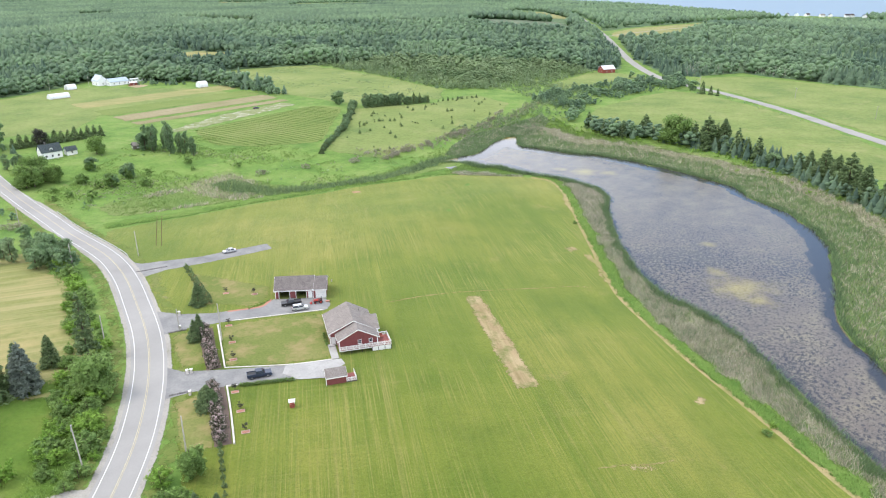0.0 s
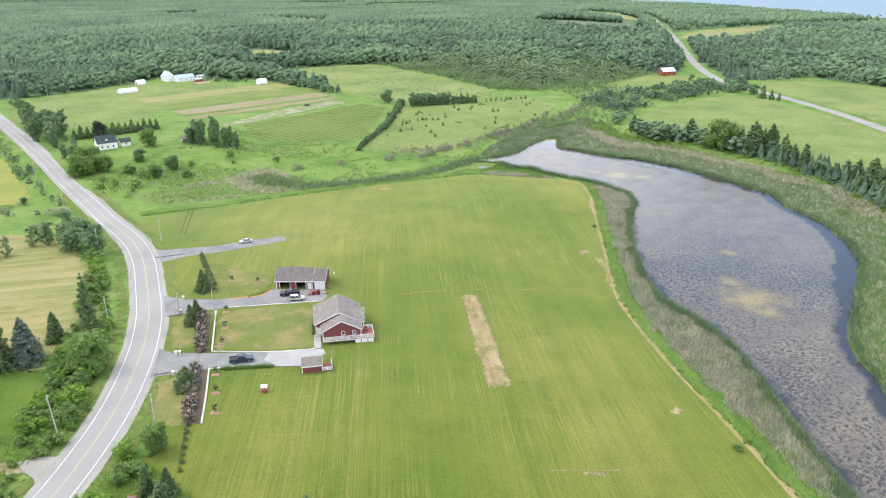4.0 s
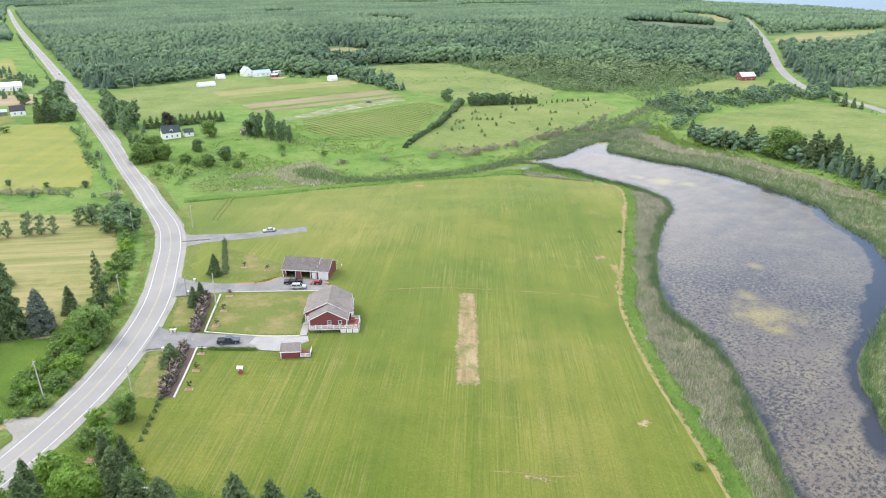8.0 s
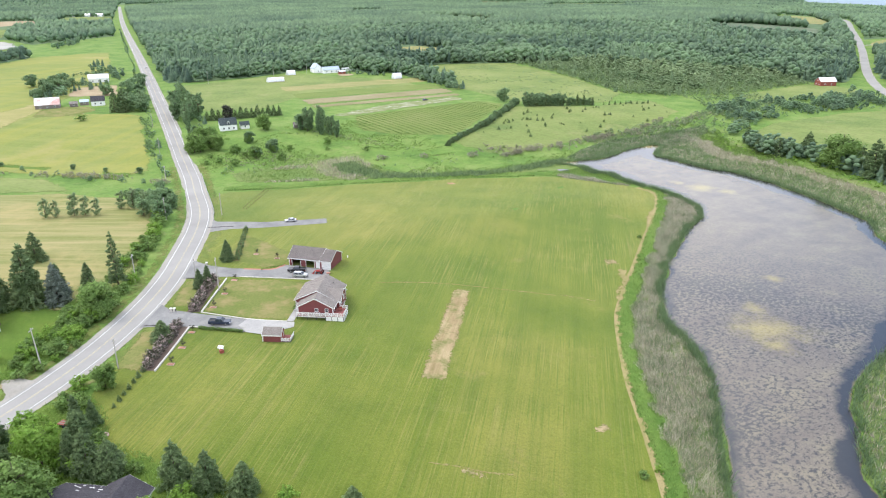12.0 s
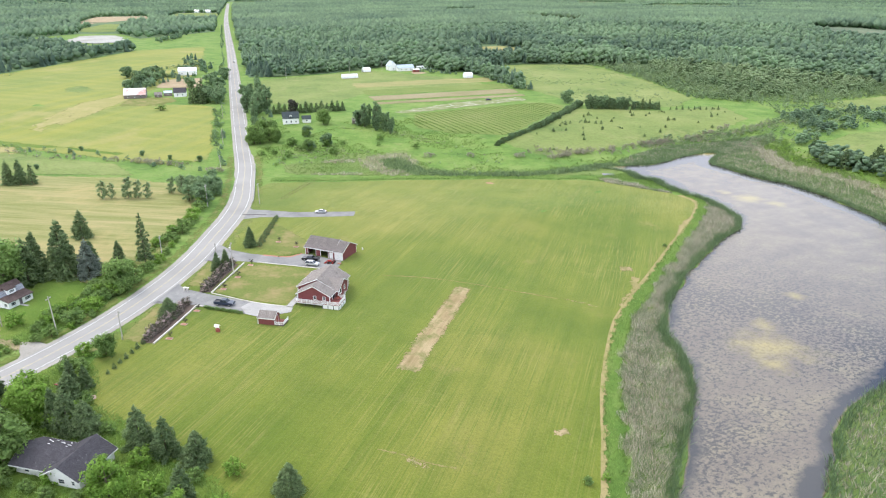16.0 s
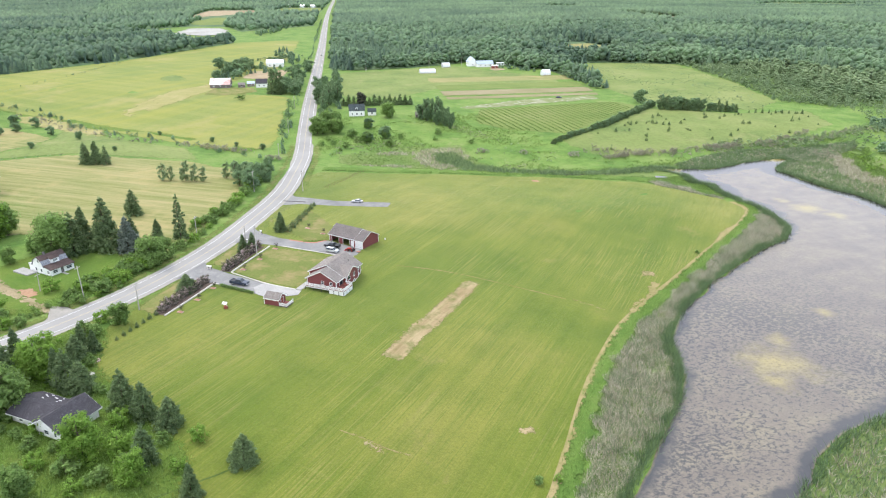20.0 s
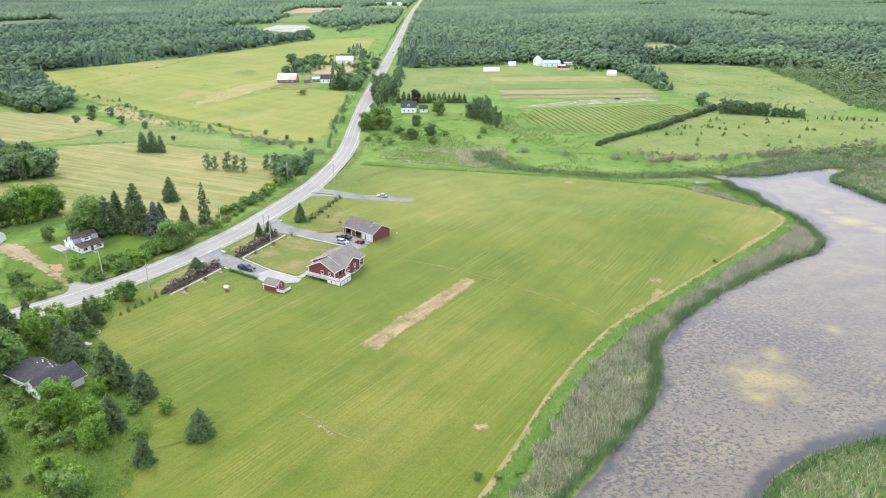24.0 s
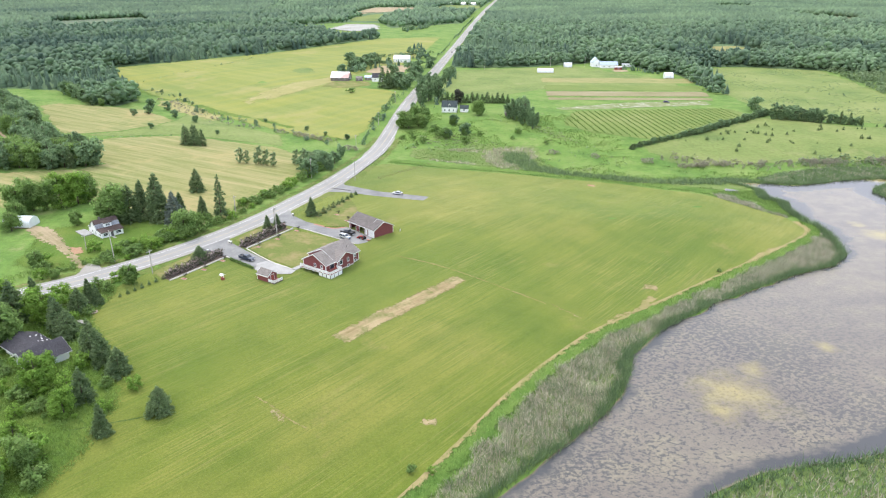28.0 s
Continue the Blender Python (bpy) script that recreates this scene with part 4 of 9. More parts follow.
ribbon("coast_track", smooth([(24, 1140), (60, 1200), (190, 1400), (300, 1560), (440, 1760)], 12), -2.2, 2.2, 0.2, M_GRAVEL, "pale farm track through the coast field", "track", ragged=0.4)
sheet("coast_field", [(30, 1150), (36, 1210), (70, 1300), (291, 1640), (480, 1850), (425, 1610), (200, 1400), (142, 1225), (120, 1130), (60, 1085)], 0.1, 40, M_HAY, "narrow yellow field near the coast", 6.0)
sheet("north_clearing", [(-560, 885), (-438, 850), (-490, 795)], 0.1, 25, M_HAY, "small clearing in the woods", 4.0)
sheet("red_house_lawn", [(-45, 645), (4, 751), (30, 742), (50, 720), (0, 650), (-20, 630)], 0.07, 12, M_RIGHT, "short lawn below the red house", 3.0, category="lawn")
sheet("farmyard", [(-508, 345), (-556, 380), (-549, 418), (-483, 374), (-500, 362)], 0.05, 8, M_DIRT, "bare tilled plot in the farmyard", 3.0)
sheet("farm_grass", [(-445, 280), (-468, 297), (-466, 318), (-452, 330), (-432, 322), (-425, 300)], 0.05, 6, M_YARD, "dry trampled grass before the old barn", 2.0)
sheet("gravel_flat", [(-1085, 508), (-1190, 580), (-1160, 634), (-1035, 590), (-990, 530)], 0.6, 20, M_SAND, "pale gravel flat among the woods", 8.0, category="gravel")
sheet("side_yard", [(-101, 96), (-112, 116), (-128, 124), (-150, 92), (-145, 70), (-110, 60), (-97, 78)], 0.01, 4, M_ROUGH, "shaded mown lawn round the white house", 1.5, category="lawn")
sheet("dirt_drive", [(-97, 85.4), (-108.5, 81.8), (-120, 79.4), (-127, 77.8), (-140, 76.0), (-148, 73), (-154, 68.5), (-151, 64), (-142, 65.0), (-132, 69.6), (-124, 73.0), (-112, 76.6), (-104, 79.0), (-95, 81.4)], 0.045, 1.1, M_DRIVE_DIRT, "tan dirt drive to the white house", 0.8, category="driveway")
sheet("drive_mouth", [(-86, 90), (-98, 87), (-102, 83.5), (-94.5, 80.8), (-85, 74), (-83, 82)], 0.055, 1.5, M_GRAVEL, "grey gravel mouth of the dirt drive", 0.5, category="driveway")
sheet("soil_heap_ground", [(-120.5, 78.4), (-119, 83), (-112.4, 83.2), (-111, 79.8)], 0.055, 0.8, M_SOIL, "patch of red soil beside the drive", 0.7, category="bare soil")
sheet("sea", [(60, 3300), (440, 2060), (640, 1990), (1200, 1960), (4600, 2400), (9000, 2600), (9000, 9000), (-900, 9000), (-500, 4700), (-400, 3900)], 0, 250, M_SEA, "pale grey sea on the horizon", 20.0, flat=1.9, category="sea")

# ---- roads and drives ----
road_line = smooth(ROAD, 4)
road_line = road_line[(road_line[:, 1] > -260)]
ribbon("road_shoulder", road_line, -5.6, 5.6, 0.05, M_GRAVEL, "grey gravel shoulder of the road", ragged=0.12)
road = ribbon("road", road_line, -4.3, 4.3, 0.08, M_ASPHALT, "worn pale two-lane asphalt road in a long bend")
ribbon("edge_line_inner", road_line, -3.5, -3.36, 0.095, M_WHITE_LINE, "white edge line", parent=road)
ribbon("edge_line_outer", road_line, 3.36, 3.5, 0.095, M_WHITE_LINE, "white edge line", parent=road)
ribbon("centre_line", road_line, -0.22, -0.10, 0.095, M_YELLOW_LINE, "faded yellow centre line", parent=road)
ribbon("centre_line_double", road_line, 0.10, 0.22, 0.095, M_YELLOW_LINE, "faded yellow centre line", parent=road)
east_line = smooth(ROAD_EAST, 6)
ribbon("side_road_shoulder", east_line, -4.6, 4.6, 0.05, M_GRAVEL, "gravel edge of the side road", ragged=0.4)
ribbon("side_road", east_line, -3.4, 3.4, 0.08, M_ASPHALT, "pale asphalt side road beyond the pond")
near = road_line[(road_line[:, 1] > 30) & (road_line[:, 1] < 262)]
along = np.gradient(near, axis=0)
along /= np.linalg.norm(along, axis=1)[:, None]
across = np.stack([along[:, 1], -along[:, 0]], 1)
for name, inner, outer in (("verge_west", 5.2, 9.8), ("verge_east", -5.2, -10.2)):
    sheet(name, [tuple(p) for p in near + across * inner] + [tuple(p) for p in (near + across * outer)[::-1]], 0.035, 2.5, M_VERGE, "mixed green and dry grass verge of the road", 0.5, category="verge")
sheet("driveway_north", [(-166, 199), (-153, 194), (-136, 204), (-119, 221), (-114, 215.5), (-130, 199), (-141, 189.5), (-146, 180)], 0.065, 1.2, M_DRIVE, "grey gravel driveway to an empty lot", 0.25, category="driveway")
sheet("driveway_garage", [(-127, 160), (-118, 159.5), (-108.5, 161.9), (-97, 168), (-95.2, 174), (-80.5, 178.4), (-76.8, 174), (-77, 170), (-90, 163.5), (-103.6, 156.5), (-111, 151.5), (-116, 146)], 0.065, 1.6, M_DRIVE,
      "grey gravel driveway widening before the garage", 0.15, category="driveway")
sheet("driveway_house", [(-108, 132), (-100, 130.5), (-89.6, 133.4), (-74.6, 138.6), (-69.5, 132.4), (-85.6, 126.4), (-93, 122), (-100, 116)], 0.065, 1.6, M_DRIVE, "grey gravel driveway to the house", 0.12, category="driveway")
sheet("concrete_apron", [(-76, 138.0), (-65.6, 142.8), (-63.4, 143.8), (-61.6, 141.6), (-63.6, 137.0), (-63.4, 134.4), (-70.4, 132.2), (-75.2, 134.0)], 0.18, 4, M_SLAB, "pale concrete apron before the house", 0.0, category="driveway")

# ---- plants: shapes ----
ICO_V, ICO_F = None, None
_bm = bmesh.new()
bmesh.ops.create_icosphere(_bm, subdivisions=1, radius=1.0)
_bm.verts.ensure_lookup_table()
ICO_V = np.array([v.co[:] for v in _bm.verts])
ICO_F = np.array([[v.index for v in f.verts] for f in _bm.faces])
_bm.free()


def joined(pieces):
    """Arrays of (corners, triangles, tint) joined into one."""
    vs, fs, ts, n = [], [], [], 0
    for v, f, t in pieces:
        vs.append(v), fs.append(f + n), ts.append(np.full(len(v), t) if np.isscalar(t) else t)
        n += len(v)
    return np.concatenate(vs), np.concatenate(fs), np.concatenate(ts)


def lump(rng, centre, radius, squash=0.8, rough=0.25):
    v = ICO_V * (1 + rng.uniform(-rough, rough, (len(ICO_V), 1))) * np.array([radius, radius, radius * squash]) + centre
    return v, ICO_F


def leaves(rng, centre, radius, count, size, squash=0.8, slim=0.62):
    """Small bent leaf sprays scattered in a ball."""
    d = rng.normal(size=(count, 3))
    d /= np.linalg.norm(d, axis=1)[:, None]
    p = centre + d * (radius * rng.uniform(0.45, 1.05, (count, 1)) * np.array([1, 1, squash]))
    n = d + rng.normal(size=(count, 3)) * 0.55 + np.array([0, 0, 0.45])
    n /= np.linalg.norm(n, axis=1)[:, None]
    a = np.cross(n, rng.normal(size=(count, 3)))
    a /= np.linalg.norm(a, axis=1)[:, None]
    b = np.cross(n, a)
    s = size * rng.uniform(0.6, 1.35, (count, 1))
    corners = np.stack([p - a * s, p + b * s * slim + n * s * 0.15, p + a * s, p - b * s * slim + n * s * 0.15], 1).reshape(-1, 3)
    i = np.arange(count)[:, None] * 4
    return corners, np.concatenate([i + np.array([[0, 1, 2]]), i + np.array([[0, 2, 3]])])


def broad_crown(seed, tall, spread, clumps, per, size, low=0.28, core=True, lean=0.0):
    """An uneven leafy crown: clumps of leaf sprays over a shell, with gaps, round inner lumps tinted dark as painted
    shade.
    """
    rng = np.random.default_rng(seed)
    out = []
    mid, half = tall * (1 + low) / 2, tall * (1 - low) / 2
    for k in range(clumps):
        d = rng.normal(size=3)
        d /= np.linalg.norm(d)
        r = rng.uniform(0.55, 0.98) * (0.8 + 0.35 * noise.noise((d[0] * 1.6 + seed, d[1] * 1.6, d[2] * 1.6)))
        if d[2] < 0.2:
            out_to = (1 - abs(d[2]) ** 3.5) ** 0.5 / max(0.05, np.hypot(d[0], d[1]))
            d[:2] *= min(out_to, 6.0)
        c = np.array([d[0] * spread * r, d[1] * spread * r, mid + d[2] * half * r])
        c[0] += lean * (c[2] / tall)
        rad = spread * rng.uniform(0.22, 0.40)
        t = rng.uniform(0.1, 0.75)
        v, f = leaves(rng, c, rad, per, size)
        out.append((v, f, t))
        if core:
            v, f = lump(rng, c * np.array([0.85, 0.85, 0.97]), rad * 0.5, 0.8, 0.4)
            # the lump's lower tint paints in the shade inside the crown
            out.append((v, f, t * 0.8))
    return joined(out)


def conifer_crown(seed, tall, spread, clumps, per, size, low=0.02, power=1.5):
    """A full conifer: drooping boughs of needle sprays over an uneven cone, with a soft tip."""
    rng = np.random.default_rng(seed)
    out = []
    for k in range(clumps):
        s = 1 - (1 - (k + rng.uniform(0, 1)) / clumps) ** 0.62
        s = min(0.98, s)
        az = k * 2.39996 + rng.uniform(-0.4, 0.4)
        bulge = 0.88 + 0.3 * noise.noise((np.cos(az) * 1.3, np.sin(az) * 1.3, s * 3 + seed))
        r = spread * (1 - s ** power) ** 0.85 * bulge * rng.uniform(0.6, 0.98)
        rad = spread * (0.13 + 0.17 * (1 - s))
        c = np.array([np.cos(az) * r, np.sin(az) * r, tall * (low + (0.97 - low) * s) - 0.12 * r])
        v, f = leaves(rng, c, rad, per, size * 1.25, 0.5, 0.34)
        t = rng.uniform(0.1, 0.85)
        out.append((v, f, t))
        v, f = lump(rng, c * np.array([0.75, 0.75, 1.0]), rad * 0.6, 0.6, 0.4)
        # shade deep in the boughs is put into the lump's lower tint
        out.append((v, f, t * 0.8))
    v, f = leaves(rng, np.array([0, 0, tall * 0.96]), spread * 0.1, per // 2, size * 0.8, 2.0)
    out.append((v, f, 0.5))
    return joined(out)


def trunk_bm(seed, tall, radius, limbs, reach, start=0.3):
    rng = random.Random(seed)
    bm = bmesh.new()
    tube(bm, (0, 0, -0.4), (0, 0, tall * 0.45), radius, radius * 0.65)
    tube(bm, (0, 0, tall * 0.44), (rng.uniform(-0.1, 0.1) * tall * 0.3, 0, tall * 0.86), radius * 0.65, radius * 0.15, 6)
    for _ in range(limbs):
        z, a = tall * rng.uniform(start, 0.65), rng.uniform(0, 6.28)
        r = reach * rng.uniform(0.5, 0.85)
        tube(bm, (0, 0, z), (math.cos(a) * r, math.sin(a) * r, z + r * rng.uniform(0.3, 0.8)), radius * 0.35, radius * 0.08, 5)
    return bm


HIDE = (0, 0, -400)
TREES = {}


def tree_kind(key, crown, material, trunk, name, category):
    """A tree or bush to copy: trunk and crown."""
    TREES[key] = (crown, material, trunk, name, category)


def plant(key, x, y, tall, label, group="", wide=1.0, turn=None, sink=0.05):
    """Stand a tree of that kind at (x, y), scaled to the given height."""
    kind = TREES[key]
    if not isinstance(kind, dict):
        crown, material, trunk, name, category = kind
        v, f, t = crown
        size = v[:, 2].max()
        me = raw_mesh("crown", v / size, f, t)
        me.materials.append(material)
        tb = from_bm("trunk", trunk, M_BARK)
        tb.transform(Matrix.Scale(1 / size, 4))
        TREES[key] = kind = {"crown": me, "trunk": tb, "name": name, "category": category}
    if turn is None:
        turn = (x * 37.7 + y * 91.3) % 360
    root = new(kind["name"])
    root.matrix_basis = pose(x, y, ground_at(x, y) - sink, 0, 0, turn) @ Matrix.Diagonal((tall * wide, tall * wide, tall, 1))
    for which in ("trunk", "crown"):
        ob = new(which, kind[which])
        ob.parent = root
    return tagged(root, label, kind["category"], group)


tree_kind("spruce_a", conifer_crown(1, 10, 3.5, 105, 38, 0.25), M_NEEDLE, trunk_bm(1, 10, 0.2, 0, 1), "spruce_tree", "tree")
tree_kind("spruce_b", conifer_crown(2, 10, 3.0, 105, 38, 0.25, power=1.25), M_NEEDLE, trunk_bm(2, 10, 0.2, 0, 1), "spruce_tree", "tree")
tree_kind("spruce_thin", conifer_crown(3, 10, 1.5, 70, 30, 0.2, 0.1), M_NEEDLE, trunk_bm(3, 10, 0.15, 6, 1), "spruce_tree", "tree")
tree_kind("spruce_round", conifer_crown(4, 7, 3.2, 110, 44, 0.2, power=1.8), M_NEEDLE, trunk_bm(4, 7, 0.16, 0, 1), "spruce_tree", "tree")
tree_kind("spruce_blue", conifer_crown(5, 10, 3.3, 120, 44, 0.24, power=1.3), M_NEEDLE_BLUE, trunk_bm(5, 10, 0.2, 0, 1), "blue_spruce_tree", "tree")
tree_kind("spruce_mid", conifer_crown(6, 10, 2.5, 44, 16, 0.42, power=1.35), M_NEEDLE, trunk_bm(6, 10, 0.18, 0, 1), "conifer", "tree")
tree_kind("spruce_small", conifer_crown(7, 2, 0.8, 22, 14, 0.14, 0.0), M_NEEDLE, trunk_bm(7, 2, 0.04, 0, 1), "young_conifer", "tree")
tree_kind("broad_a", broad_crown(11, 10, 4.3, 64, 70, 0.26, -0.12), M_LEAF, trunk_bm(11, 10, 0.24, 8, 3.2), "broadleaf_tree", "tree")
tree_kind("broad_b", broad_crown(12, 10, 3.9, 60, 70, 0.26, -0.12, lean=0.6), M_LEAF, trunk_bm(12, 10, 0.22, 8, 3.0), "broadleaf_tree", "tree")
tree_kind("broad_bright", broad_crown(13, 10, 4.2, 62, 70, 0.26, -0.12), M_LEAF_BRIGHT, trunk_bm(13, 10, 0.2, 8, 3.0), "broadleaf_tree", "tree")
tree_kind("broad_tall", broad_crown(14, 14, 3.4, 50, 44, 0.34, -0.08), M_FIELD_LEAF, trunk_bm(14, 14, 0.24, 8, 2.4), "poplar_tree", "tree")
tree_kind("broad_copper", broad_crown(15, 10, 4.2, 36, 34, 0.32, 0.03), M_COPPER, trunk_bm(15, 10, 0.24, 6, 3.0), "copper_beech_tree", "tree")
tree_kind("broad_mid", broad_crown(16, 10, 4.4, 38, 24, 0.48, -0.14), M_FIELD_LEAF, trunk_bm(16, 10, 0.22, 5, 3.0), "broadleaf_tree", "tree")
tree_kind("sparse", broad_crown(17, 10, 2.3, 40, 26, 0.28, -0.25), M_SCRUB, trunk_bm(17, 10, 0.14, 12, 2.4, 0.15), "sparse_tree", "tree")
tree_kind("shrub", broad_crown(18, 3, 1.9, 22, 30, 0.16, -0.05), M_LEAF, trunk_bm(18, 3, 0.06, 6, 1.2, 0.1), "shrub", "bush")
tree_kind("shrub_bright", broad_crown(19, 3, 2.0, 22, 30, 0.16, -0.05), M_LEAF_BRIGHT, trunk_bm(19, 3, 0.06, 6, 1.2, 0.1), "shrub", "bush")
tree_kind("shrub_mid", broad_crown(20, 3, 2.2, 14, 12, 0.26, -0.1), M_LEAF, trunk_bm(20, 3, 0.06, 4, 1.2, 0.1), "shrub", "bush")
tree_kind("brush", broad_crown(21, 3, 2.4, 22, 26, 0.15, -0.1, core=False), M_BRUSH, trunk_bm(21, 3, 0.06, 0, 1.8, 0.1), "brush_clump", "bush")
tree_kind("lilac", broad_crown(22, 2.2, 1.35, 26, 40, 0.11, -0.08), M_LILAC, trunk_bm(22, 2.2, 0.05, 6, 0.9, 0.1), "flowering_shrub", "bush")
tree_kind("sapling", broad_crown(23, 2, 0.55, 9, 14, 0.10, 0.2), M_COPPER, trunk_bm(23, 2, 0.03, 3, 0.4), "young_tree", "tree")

# ---- trees and bushes one by one: x, y, height ----
SPRUCE = "dark green spruce standing in rough grass"
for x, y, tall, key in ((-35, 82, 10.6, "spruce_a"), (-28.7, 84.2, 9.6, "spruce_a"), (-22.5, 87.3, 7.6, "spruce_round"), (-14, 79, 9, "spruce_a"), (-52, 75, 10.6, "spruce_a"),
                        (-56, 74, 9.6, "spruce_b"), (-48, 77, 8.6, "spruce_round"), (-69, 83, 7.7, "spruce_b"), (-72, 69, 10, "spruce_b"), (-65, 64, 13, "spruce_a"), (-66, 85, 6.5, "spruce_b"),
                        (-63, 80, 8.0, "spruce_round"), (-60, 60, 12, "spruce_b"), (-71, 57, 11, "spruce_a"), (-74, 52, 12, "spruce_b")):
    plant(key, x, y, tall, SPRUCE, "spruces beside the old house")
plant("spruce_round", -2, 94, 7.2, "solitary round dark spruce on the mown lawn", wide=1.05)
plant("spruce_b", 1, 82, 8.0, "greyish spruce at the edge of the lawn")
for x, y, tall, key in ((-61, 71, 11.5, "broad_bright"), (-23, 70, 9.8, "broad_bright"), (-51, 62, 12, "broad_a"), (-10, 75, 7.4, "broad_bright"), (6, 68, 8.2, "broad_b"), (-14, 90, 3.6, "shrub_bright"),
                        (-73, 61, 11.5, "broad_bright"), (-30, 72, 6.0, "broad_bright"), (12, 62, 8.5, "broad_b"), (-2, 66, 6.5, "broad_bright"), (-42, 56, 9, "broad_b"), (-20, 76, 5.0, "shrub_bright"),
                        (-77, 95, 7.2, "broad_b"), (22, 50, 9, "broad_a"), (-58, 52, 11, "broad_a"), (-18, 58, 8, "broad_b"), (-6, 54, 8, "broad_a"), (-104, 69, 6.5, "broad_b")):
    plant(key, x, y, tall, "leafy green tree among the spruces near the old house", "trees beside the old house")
rng = random.Random(5)
for k in range(26):
    x, y = rng.uniform(-60, 10), rng.uniform(50, 84)
    if not (-54 < x < -24 and 58 < y < 80) and y < 88 - 0.25 * abs(x + 25):
        plant(rng.choice(("shrub", "shrub_bright")), x, y, rng.uniform(1.2, 3.0), "low green bush in the overgrown yard", "bushes of the overgrown yard")
for x, y, tall in ((-46.5, 61, 3.0), (-43, 59.5, 2.4), (-38.5, 61.5, 2.8), (-34, 63, 2.4), (-48.5, 65, 2.4), (-29, 66.5, 2.6)):
    plant("shrub", x, y, tall, "dense green bush against the old house", "bushes against the old house")

plant("spruce_round", -86, 117.5, 6.0, "bushy spruce at the end of the flowering hedge", wide=1.25)
for x, y, tall in ((-105, 145.5, 6.7), (-106, 149.5, 6.3), (-115.5, 166, 8.0)):
    plant("spruce_b", x, y, tall, "dark spruce beside the driveway", "spruces beside the driveways", wide=1.15)
for k in range(9):
    s = k / 8
    plant("spruce_small", -113.5 - 21.5 * s, 168.5 + 24 * s, 2.7 - 0.6 * s + 0.35 * (k % 2), "young conifer in a planted row", "row of young conifers", wide=1.4)
for k in range(7):
    s = k / 6
    plant("spruce_small", -76.2 + 8 * s, 104.4 - 13.2 * s, 1.75 - 0.35 * s + 0.2 * (k % 2), "small conifer in the boundary row", "boundary row of small conifers", wide=1.15)
for (ax, ay), (bx, by), n in (((-106, 151.5), (-93.6, 134), 13), ((-88.7, 124.5), (-77, 106.2), 14)):
    for k in range(n):
        s = k / (n - 1)
        plant("lilac", ax + (bx - ax) * s + 0.3 * math.sin(k * 5), ay + (by - ay) * s, 2.5 + 0.5 * math.sin(k * 2.7), "pink-brown flowering shrub in the roadside hedge", "flowering hedge", wide=1.05)
for x, y in ((-100.8, 156), (-95.3, 147.2), (-90.7, 138.8), (-78.4, 118), (-73.8, 111), (-83.3, 125.0), (-112, 176), (-103, 177)):
    plant("sapling", x, y, 2.0, "young dark-leaved tree beside a bed of red mulch", "young lawn trees", wide=1.6)
    bed = thing("mulch_bed", x + 0.45, y - 0.7, 29, "low rectangular bed of red mulch in pale edging", "mulch bed", "mulch beds", z=ground_at(x, y) + 0.03)
    part("mulch", boxes((-0.8, -0.45, -0.1, 0.8, 0.45, 0.10), (-0.55, -0.3, 0.1, 0.45, 0.25, 0.16), bevel=0.04), M_MULCH, bed)
    for r in ((-0.9, -0.56, -0.1, 0.9, -0.46, 0.13), (-0.9, 0.46, -0.1, 0.9, 0.56, 0.13), (-0.91, -0.46, -0.1, -0.81, 0.46, 0.13), (0.81, -0.46, -0.1, 0.91, 0.46, 0.13)):
        part("edging", boxes(r), M_PINK_STONE, bed, "pale pink edging")

for x, y, tall, key in ((-147, 106, 15, "spruce_b"), (-141, 101, 15.5, "spruce_a"), (-138, 111, 19.5, "spruce_b"), (-132, 116, 13.3, "spruce_blue"), (-171, 131, 11, "spruce_a"), (-134, 127, 9.0, "spruce_b"),
                        (-128, 133, 18.3, "spruce_thin"), (-143, 96, 16, "spruce_b"), (-136, 119, 11, "spruce_b")):
    plant(key, x, y, tall, "tall dark spruce beside the white house lawn", "tall spruces by the white house", wide=1.05)
for x, y, tall in ((-165.8, 62.1, 11), (-169.2, 67, 12), (-168.6, 72, 11), (-170, 77.2, 12), (-171, 83.5, 12), (-173, 88, 11)):
    plant("broad_bright" if y % 2 > 1 else "broad_b", x - 4, y, tall * 1.25, "airy light green tree in a row behind the drive", "airy tree row", wide=0.95)
for x, y, tall, key in ((-153, 97, 13, "broad_a"), (-139, 94, 17, "broad_b"), (-114, 117, 11.3, "broad_a"), (-145, 82, 6.2, "broad_b"),
                        (-151, 91, 6, "broad_a"), (-120, 122, 7, "broad_b"), (-160, 62, 9, "broad_b"), (-150, 60, 8, "broad_a")):
    plant(key, x, y, tall, "full green broadleaf tree beside the white house lawn", "broadleaf trees by the white house")
rng = random.Random(9)
for x, y, tall in ((-104, 99, 4.2), (-108, 107, 3.4), (-110.5, 112, 3.8), (-118, 124, 4.6), (-122, 130, 4), (-147, 158, 4.1), (-157, 168, 4.3), (-141, 151, 3.6), (-151, 163, 4), (-106, 94, 3.2), (-102, 103, 2.2), (-126, 137, 3.6),
                   (-131, 142, 3), (-113, 118, 3.2), (-117, 120, 2.6), (-136, 147, 2.4), (-162, 172, 4.6), (-168, 178, 5), (-175, 184, 5.5), (-180, 188, 4), (-186, 192, 5), (-99.5, 96, 2), (-121, 127, 2.6), (-109, 103, 2.8)):
    plant(rng.choice(("shrub", "shrub", "shrub_bright")), x, y, tall, "leafy roadside shrub on the verge", "roadside shrubs", wide=1.1)
